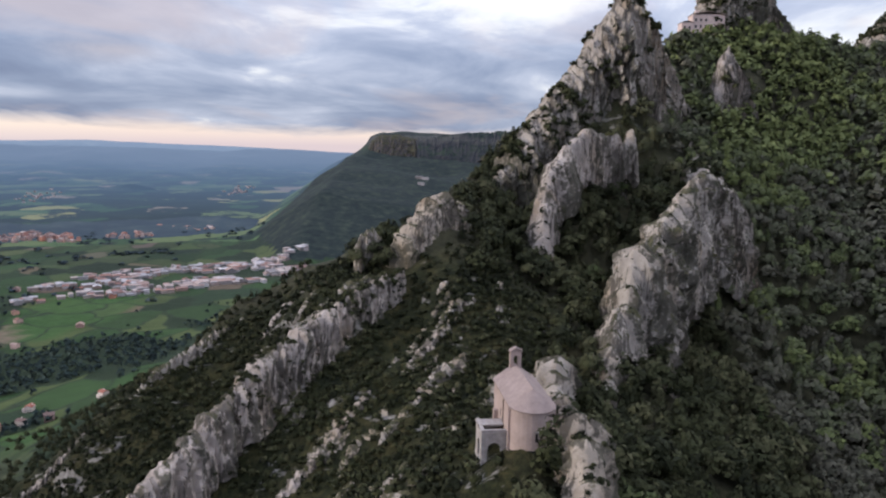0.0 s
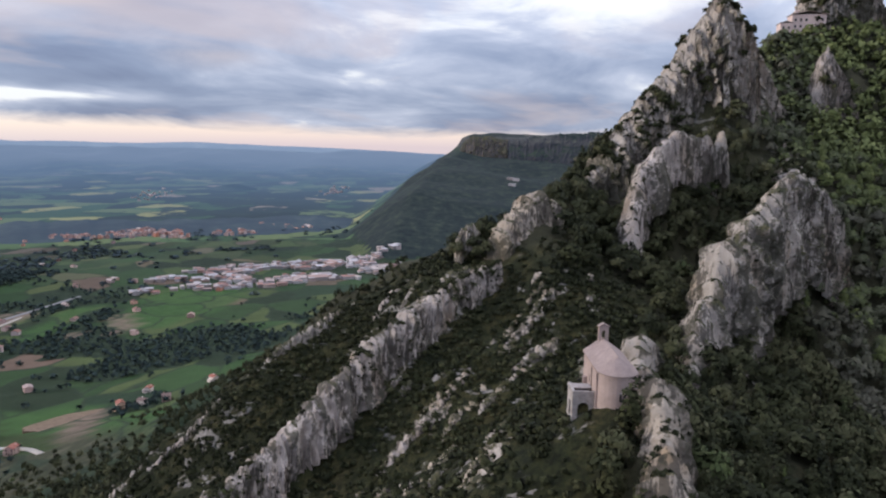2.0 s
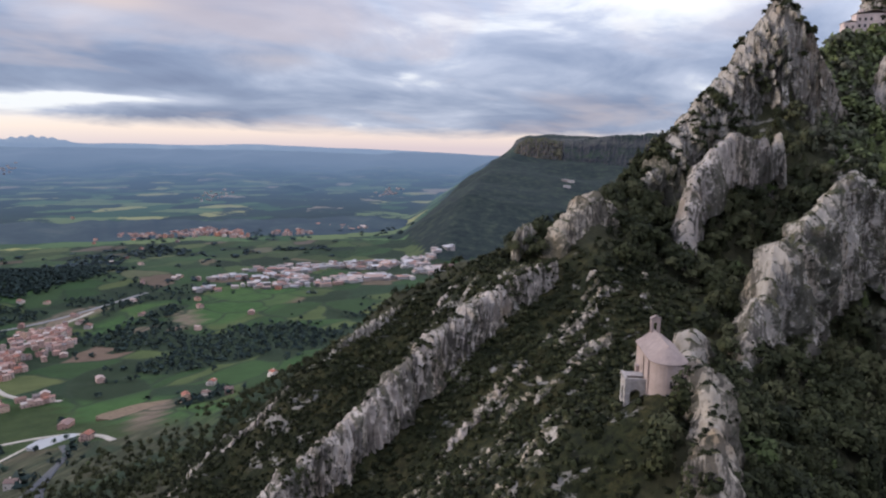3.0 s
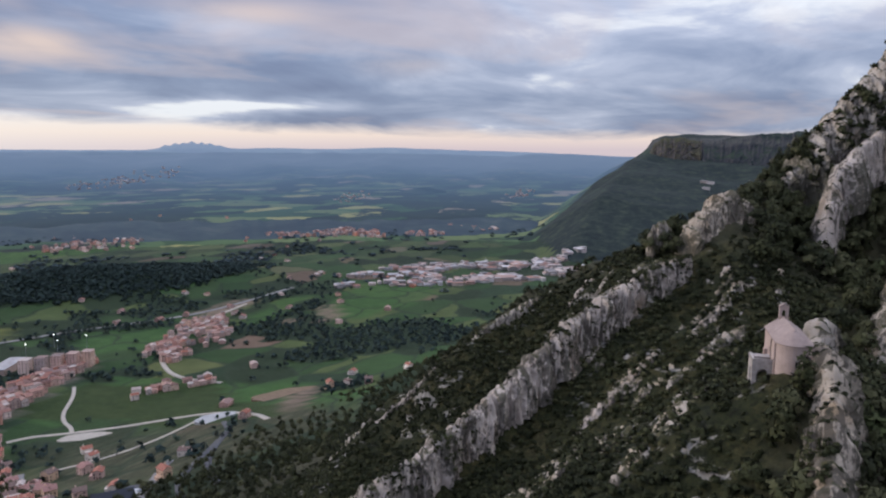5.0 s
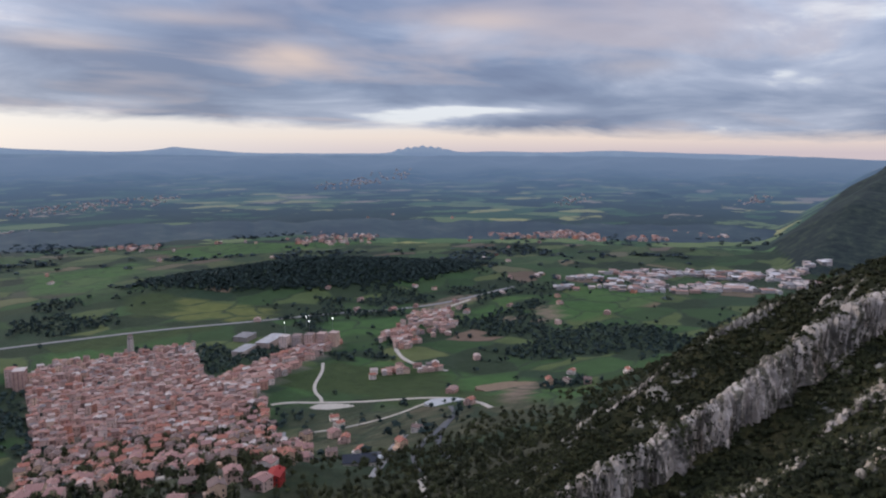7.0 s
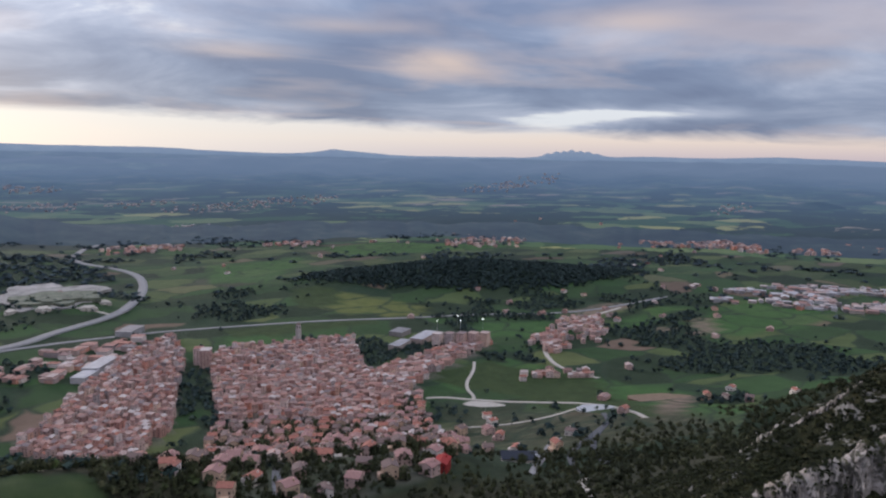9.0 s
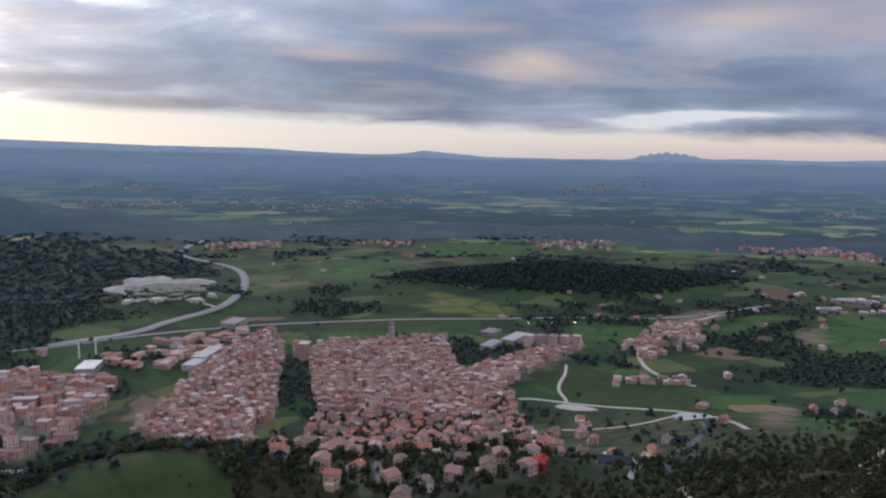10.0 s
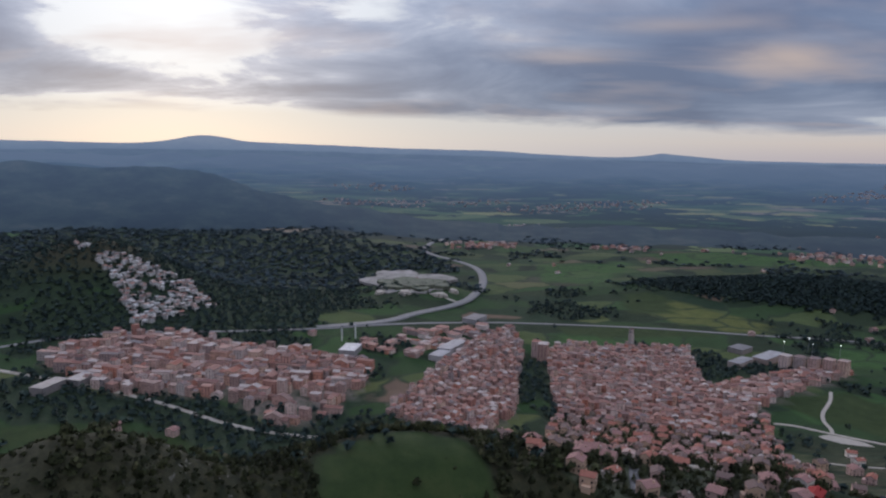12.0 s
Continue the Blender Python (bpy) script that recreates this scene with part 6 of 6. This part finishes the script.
WHITE = paint("white_paint", (0.72, 0.72, 0.72), 0.4, 0.05, 1)
van = tagged(new("van"), "white delivery van parked beside the hall", "van", "vans beside the hall")
bm = box_bm((-1, 1, -2.6, 1.6, 0.45, 2.3), (-0.97, 0.97, 1.6, 2.6, 0.45, 1.35))
bmesh.ops.bevel(bm, geom=bm.edges[:], offset=0.12, segments=2, affect="EDGES")
part("body", bm, WHITE, van)
part("windscreen", box_bm((-0.85, 0.85, 1.56, 1.66, 1.45, 2.1)), GLASS, van)
for sx in (-1, 1):
    for sy in (-1.6, 1.7):
        bm = bmesh.new()
        bmesh.ops.create_cone(bm, segments=12, cap_ends=True, radius1=0.38, radius2=0.38, depth=0.25, matrix=pose(sx * 0.92, sy, 0.38, 0, 90, 0))
        part("wheel", bm, DARK, van)
for k, (x, y) in enumerate([(-402, 283), (-399, 287), (-396, 291), (-393, 280), (-391, 284), (-408, 292), (-405, 297)]):
    m = pose(x, y, float(ground_z(x, y)) + 0.55, 0, 0, -40)
    if k == 0:
        van.matrix_basis = m
    else:
        copy_thing(van, m)

# church tower
church = tagged(new("church_tower"), "square stone church tower above the old town", "tower")
tz = float(ground_z(-1030, 372))
church.matrix_basis = pose(-1030, 372, tz, 0, 0, 25)
part("shaft", box_bm((-3.2, 3.2, -3.2, 3.2, -3, 26)), RUBBLE, church)
part("belfry_stage", box_bm((-2.7, 2.7, -2.7, 2.7, 26.02, 33)), RUBBLE, church)
bm = bmesh.new()
bmesh.ops.create_cone(bm, segments=4, cap_ends=True, radius1=4.2, radius2=0.1, depth=3.5, matrix=Matrix.Translation((0, 0, 34.8)) @ pose(0, 0, 0, 0, 0, 45))
part("spire_roof", bm, TILES[1], church)
for k in range(4):
    part("bell_opening", box_bm((-0.8, 0.8, -2.78, -2.6, 27.5, 31)), DARK, church).matrix_basis = pose(0, 0, 0, 0, 0, 90 * k)

# ---- roads ----
ASPHALT = paint("worn_asphalt", (0.20, 0.19, 0.185), 0.9, 0.12, 6)
TAR = paint("dark_asphalt", (0.085, 0.085, 0.09), 0.85, 0.15, 4)
GRAVEL = paint("pale_gravel", (0.36, 0.32, 0.27), 0.95, 0.15, 5)


def road(name, line, width, mat, label, lift=0.5):
    """A ribbon that follows the ground along a smoothed line."""
    pts = np.array(line, float)
    for _ in range(3):
        q = np.empty((2 * len(pts) - 2, 2))
        q[0::2], q[1::2] = 0.75 * pts[:-1] + 0.25 * pts[1:], 0.25 * pts[:-1] + 0.75 * pts[1:]
        pts = np.concatenate([pts[:1], q, pts[-1:]])
    s = np.concatenate([[0], np.cumsum(np.hypot(*np.diff(pts, axis=0).T))])
    n = max(4, int(s[-1] / 7))
    x, y = np.interp(np.linspace(0, s[-1], n), s, pts[:, 0]), np.interp(np.linspace(0, s[-1], n), s, pts[:, 1])
    tx, ty = np.gradient(x), np.gradient(y)
    l = np.hypot(tx, ty)
    nx, ny = -ty / l, tx / l
    cols = []
    for f in (-0.5, -0.17, 0.17, 0.5):
        px, py = x + nx * width * f, y + ny * width * f
        cols.append(np.stack([px, py, ground_z(px, py)], -1))
    top = np.stack(cols, 1)
    top[..., 2] = np.maximum(top[..., 2], top[..., 2].max(1, keepdims=True) - 0.4) + lift
    lo = top[:, [0, 3]] - [0, 0, lift + 1.5]
    v = np.concatenate([lo[:, :1], top, lo[:, 1:]], 1).reshape(-1, 3)
    return tagged(new(name, mesh_from(name, v, grid_faces(n, 6), [mat], True)), label, "road", kind="structure")


road("highway", [(-1060, -640), (-1110, -400), (-1118, -300), (-1140, -110), (-1181, -22), (-1215, 110), (-1225, 234), (-1163, 440), (-1100, 640), (-1054, 757), (-991, 878), (-965, 985), (-957, 1060), (-952, 1206)], 9, ASPHALT, "grey valley highway")
road("river_road", [(-1150, -118), (-1203, 6), (-1272, 60), (-1353, 167), (-1440, 215), (-1587, 268), (-1740, 305), (-1873, 315), (-1987, 276), (-2070, 215), (-2200, 220), (-2448, 307), (-2775, 526)], 19, ASPHALT, "wide pale curving trunk road")
road("meadow_track", [(-800, 548), (-765, 520), (-729, 478), (-700, 458), (-680, 452), (-664, 440)], 4.5, GRAVEL, "pale gravel track through the meadow")
road("foot_road", [(-701, 393), (-694, 413), (-673, 432), (-632, 470), (-599, 501), (-568, 524), (-529, 533), (-478, 514), (-441, 488)], 6, GRAVEL, "pale road along the foot of the slope")
road("switchback_road", [(-500, 490), (-461, 456), (-446, 428), (-425, 395), (-401, 363), (-372, 336), (-340, 306), (-321, 291)], 5.5, TAR, "grey switchback road climbing the slope")
road("upper_lane", [(-445, 425), (-421, 378), (-401, 342), (-385, 318), (-365, 298), (-340, 276), (-316, 255)], 5, TAR, "narrow grey lane in the scrub")
road("terrace_lane", [(-289, 244), (-297, 238), (-290, 226), (-262, 204), (-242, 184)], 3.5, GRAVEL, "pale lane in the scrub")
road("garden_lane", [(-546, 497), (-538, 450), (-540, 415), (-552, 382), (-575, 350)], 3.5, GRAVEL, "pale lane between the gardens")
road("parking_lane", [(-450, 372), (-434, 345), (-418, 325), (-401, 305), (-365, 262), (-334, 228)], 6, ASPHALT, "grey lane past the parking yard")
road("suburb_road", [(-640, 640), (-713, 633), (-780, 672), (-818, 713), (-880, 800), (-921, 864), (-944, 1044)], 7, GRAVEL, "pale road to the suburb")
road("hill_road", [(-515, -180), (-520, -90), (-512, -10), (-500, 40), (-470, 78), (-430, 118), (-408, 136)], 6, GRAVEL, "pale road round the wooded hill")
road("town_street", [(-372, 60), (-410, 75), (-470, 110), (-560, 160), (-640, 215), (-760, 300), (-900, 380)], 7, ASPHALT, "grey street through the upper town")
road("cross_street", [(-600, 90), (-560, 200), (-530, 290), (-600, 340)], 6, ASPHALT, "grey cross street between the houses")
road("west_road", [(-1000, -560), (-905, -440), (-830, -300), (-760, -200), (-715, -60), (-690, 40), (-660, 120)], 7, GRAVEL, "pale road along the southern edge of town")
road("quarry_road", [(-1353, 167), (-1400, 130), (-1440, 60), (-1500, 20), (-1600, 0)], 8, GRAVEL, "pale quarry road")

# gravel lot and quarry benches
def pad(name, x, y, rx, ry, turn, mat, label, lift=0.5, seed=0, rows=1, step=0.0, ragged=0.22):
    """A levelled patch with an uneven rim, or several benches one above another."""
    n, verts = 40, []
    zs = float(ground_z(x, y)) + lift
    c, s = math.cos(turn), math.sin(turn)
    for r in range(rows):
        k = 1 - 0.22 * r
        for low in (1, 0):
            for i in range(n):
                a = 6.2832 * i / n
                w = k * (1 + ragged * noise.noise((math.cos(a) * 1.7, math.sin(a) * 1.7, seed + r)) + 0.4 * ragged * noise.noise((math.cos(a) * 4.5, math.sin(a) * 4.5, seed + r)))
                u, v = rx * w * math.cos(a), ry * w * math.sin(a)
                verts.append((x + u * c - v * s, y + u * s + v * c, zs + r * step - (step + 6 if low else 0)))
        verts.append((x, y, zs + r * step))
    me = bpy.data.meshes.new(name)
    fan, real = [], []
    for r in range(rows):
        o = r * (2 * n + 1)
        for i in range(n):
            j = (i + 1) % n
            real.append((o + i, o + j, o + n + j, o + n + i))
            fan.append((o + n + i, o + n + j, o + 2 * n))
    me.from_pydata(verts, [], real + fan)
    me.materials.append(mat)
    return tagged(new(name, me), label, "ground", kind="structure")


pad("gravel_lot", -521, 506, 24, 15, 0.9, paint("lot_concrete", (0.34, 0.335, 0.33), 0.9, 0.1, 8), "pale concrete lot by the foot road", 0.8, 1)
pad("parking_yard", -399, 288, 15, 9, 2.2, TAR, "dark asphalt parking yard beside the hall", 0.5, 8)
pad("quarry", -1540, 85, 88, 128, 1.5, paint("quarry_stone", (0.24, 0.22, 0.20), 0.95, 0.42, 20), "pale gravel quarry floor with spoil heaps", 0.4, 2, ragged=0.5)
pad("quarry_mound", -1490, 92, 66, 60, 1.5, paint("quarry_spoil", (0.12, 0.125, 0.09), 0.95, 0.4, 14), "grey-green spoil mound in the quarry", 3.0, 7, 2, 2.5, ragged=0.6)
for k, (x, y) in enumerate([(-1420, 10), (-1410, 60), (-1400, 130), (-1440, 165), (-1600, 30), (-1620, 120), (-1560, 170)]):
    pad("spoil_heap", x, y, 9 + 3 * (k % 3), 16, 1.3 + 0.2 * k, GRAVEL, "heap of pale crushed stone in the quarry", 3.2, 11 + k, 2, 2.2, ragged=0.5)
pad("brown_plot", -515, 612, 42, 16, 1.0, paint("ploughed_soil", (0.17, 0.12, 0.08), 0.95, 0.2, 4), "ploughed brown plot on the terrace", 1.2, 3)
pad("yard", -640, 436, 26, 10, 0.8, GRAVEL, "pale dusty yard beside the road", 0.8, 5)


# ---- floodlights of the sports ground ----
LAMP = bpy.data.materials.new("lamp_glow")
LAMP.use_nodes = True
LAMP.node_tree.nodes["Principled BSDF"].inputs["Emission Color"].default_value = (1, 0.95, 0.85, 1)
LAMP.node_tree.nodes["Principled BSDF"].inputs["Emission Strength"].default_value = 4.0
STEEL = paint("grey_steel", (0.35, 0.35, 0.36), 0.5, 0.1, 1, 0.6)
mast = tagged(new("floodlight_mast"), "tall grey floodlight mast with a lit head", "lamp post", "floodlights of the sports ground")
bm = bmesh.new()
bmesh.ops.create_cone(bm, segments=8, cap_ends=True, radius1=0.35, radius2=0.15, depth=20, matrix=Matrix.Translation((0, 0, 10)))
part("mast", bm, STEEL, mast)
part("lamp_head", box_bm((-0.7, 0.7, -0.3, 0.3, 20.0, 20.8)), LAMP, mast, "lit white lamp head")
LAMPS = [(-985, 612), (-968, 650), (-1000, 668), (-955, 690)]
for k, (x, y) in enumerate(LAMPS):
    m = pose(x, y, float(ground_z(x, y)), 0, 0, 70)
    if k == 0:
        mast.matrix_basis = m
    else:
        copy_thing(mast, m)
# viaduct pylon columns by the highway
column = tagged(new("concrete_column"), "slim white concrete column beside the highway", "column", "columns beside the highway")
part("shaft", box_bm((-1.1, 1.1, -1.1, 1.1, -3, 20)), paint("white_concrete", (0.6, 0.59, 0.57), 0.8, 0.08, 2), column)
part("cap", box_bm((-1.5, 1.5, -1.5, 1.5, 20, 21)), STEEL, column)
for k, (x, y) in enumerate([(-1085, -82), (-1100, -60)]):
    m = pose(x, y, float(ground_z(x, y)))
    if k == 0:
        column.matrix_basis = m
    else:
        copy_thing(column, m)


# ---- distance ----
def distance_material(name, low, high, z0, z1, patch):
    """Hazy far country: the blue of the air before it is painted on as a surface glow."""
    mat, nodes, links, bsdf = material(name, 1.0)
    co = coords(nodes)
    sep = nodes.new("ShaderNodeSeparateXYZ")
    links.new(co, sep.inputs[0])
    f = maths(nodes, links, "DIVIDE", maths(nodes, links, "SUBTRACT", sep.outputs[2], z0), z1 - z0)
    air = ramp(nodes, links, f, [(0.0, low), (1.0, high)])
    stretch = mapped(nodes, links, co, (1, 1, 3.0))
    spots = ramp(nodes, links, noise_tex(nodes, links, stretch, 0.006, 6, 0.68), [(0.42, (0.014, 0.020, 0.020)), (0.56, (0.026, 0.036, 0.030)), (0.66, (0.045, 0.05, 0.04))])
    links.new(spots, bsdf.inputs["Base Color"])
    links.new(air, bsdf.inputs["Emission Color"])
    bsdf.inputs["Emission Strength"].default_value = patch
    return mat


def far_ridge(name, radius, low, tops, rough, mat, label, seed, deep=120):
    """A range of hills round the horizon. tops: bearing to the left of +y in degrees, width, height above its foot."""
    b = np.radians(np.arange(-45, 160, 0.12))
    deg = np.degrees(b)
    h = np.zeros(b.size)
    for at_deg, wide, tall in tops:
        h = np.maximum(h, 0) + tall * np.exp(-((deg - at_deg) / wide) ** 2)
    h = h + rough * (0.6 * lattice(deg, deg * 0, 5, seed) + 0.3 * lattice(deg, deg * 0, 1.7, seed + 1) + 0.14 * lattice(deg, deg * 0, 0.6, seed + 2))
    rows = []
    for k in range(6):
        f = k / 5
        rad = radius - deep * (1 - f)
        z = low + (h + 30) * f ** 0.8 - 30 - np.clip(25 - deg, 0, 40) * 2
        rows.append(np.stack([-np.sin(b) * rad, np.cos(b) * rad - 60, z], -1))
    v = np.stack(rows, 1)
    me = mesh_from(name, v.reshape(-1, 3), grid_faces(len(b), 6), [mat], True)
    return tagged(new(name, me), label, "mountains", kind="structure")


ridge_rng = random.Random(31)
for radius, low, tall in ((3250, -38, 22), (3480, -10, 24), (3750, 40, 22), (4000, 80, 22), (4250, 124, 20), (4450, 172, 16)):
    # each ridge glows in the painted haze colour of its radius
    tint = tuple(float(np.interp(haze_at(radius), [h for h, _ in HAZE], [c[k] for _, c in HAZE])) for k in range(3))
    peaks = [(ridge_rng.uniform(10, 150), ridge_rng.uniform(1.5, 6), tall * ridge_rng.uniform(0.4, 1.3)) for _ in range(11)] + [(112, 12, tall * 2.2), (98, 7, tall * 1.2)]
    far_ridge("backdrop_ridge", radius, low - 13, peaks, 9, distance_material("hazed_woods", tint, tint, 0, 300, 1.0), "low wooded blue ridge in the basin", radius)
far_ridge("backdrop_valley_side", 2950, -12, [(112, 9, 215), (99.5, 6.5, 165), (90, 5, 60)], 22, distance_material("hazed_valley_woods", (0.020, 0.031, 0.054), (0.060, 0.088, 0.140), -30, 220, 1.0), "dark wooded valley side with painted blue haze", 41, 480)
far_ridge("backdrop_hills", 4720, 238, [(95, 16, 22), (70, 25, 4)], 7, distance_material("near_hazed_hills", (0.115, 0.160, 0.245), (0.135, 0.182, 0.27), 230, 300, 1.0), "low blue wooded hills on the horizon", 3)
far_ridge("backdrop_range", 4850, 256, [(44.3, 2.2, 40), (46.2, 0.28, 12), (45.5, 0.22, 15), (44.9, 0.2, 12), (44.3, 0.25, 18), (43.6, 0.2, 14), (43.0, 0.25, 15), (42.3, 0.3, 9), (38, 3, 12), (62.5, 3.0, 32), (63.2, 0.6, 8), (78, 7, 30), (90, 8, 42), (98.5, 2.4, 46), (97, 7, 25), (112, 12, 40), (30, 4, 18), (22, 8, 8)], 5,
          distance_material("far_hazed_range", (0.17, 0.222, 0.325), (0.25, 0.29, 0.385), 255, 345, 1.0), "pale blue mountain range far away", 9)
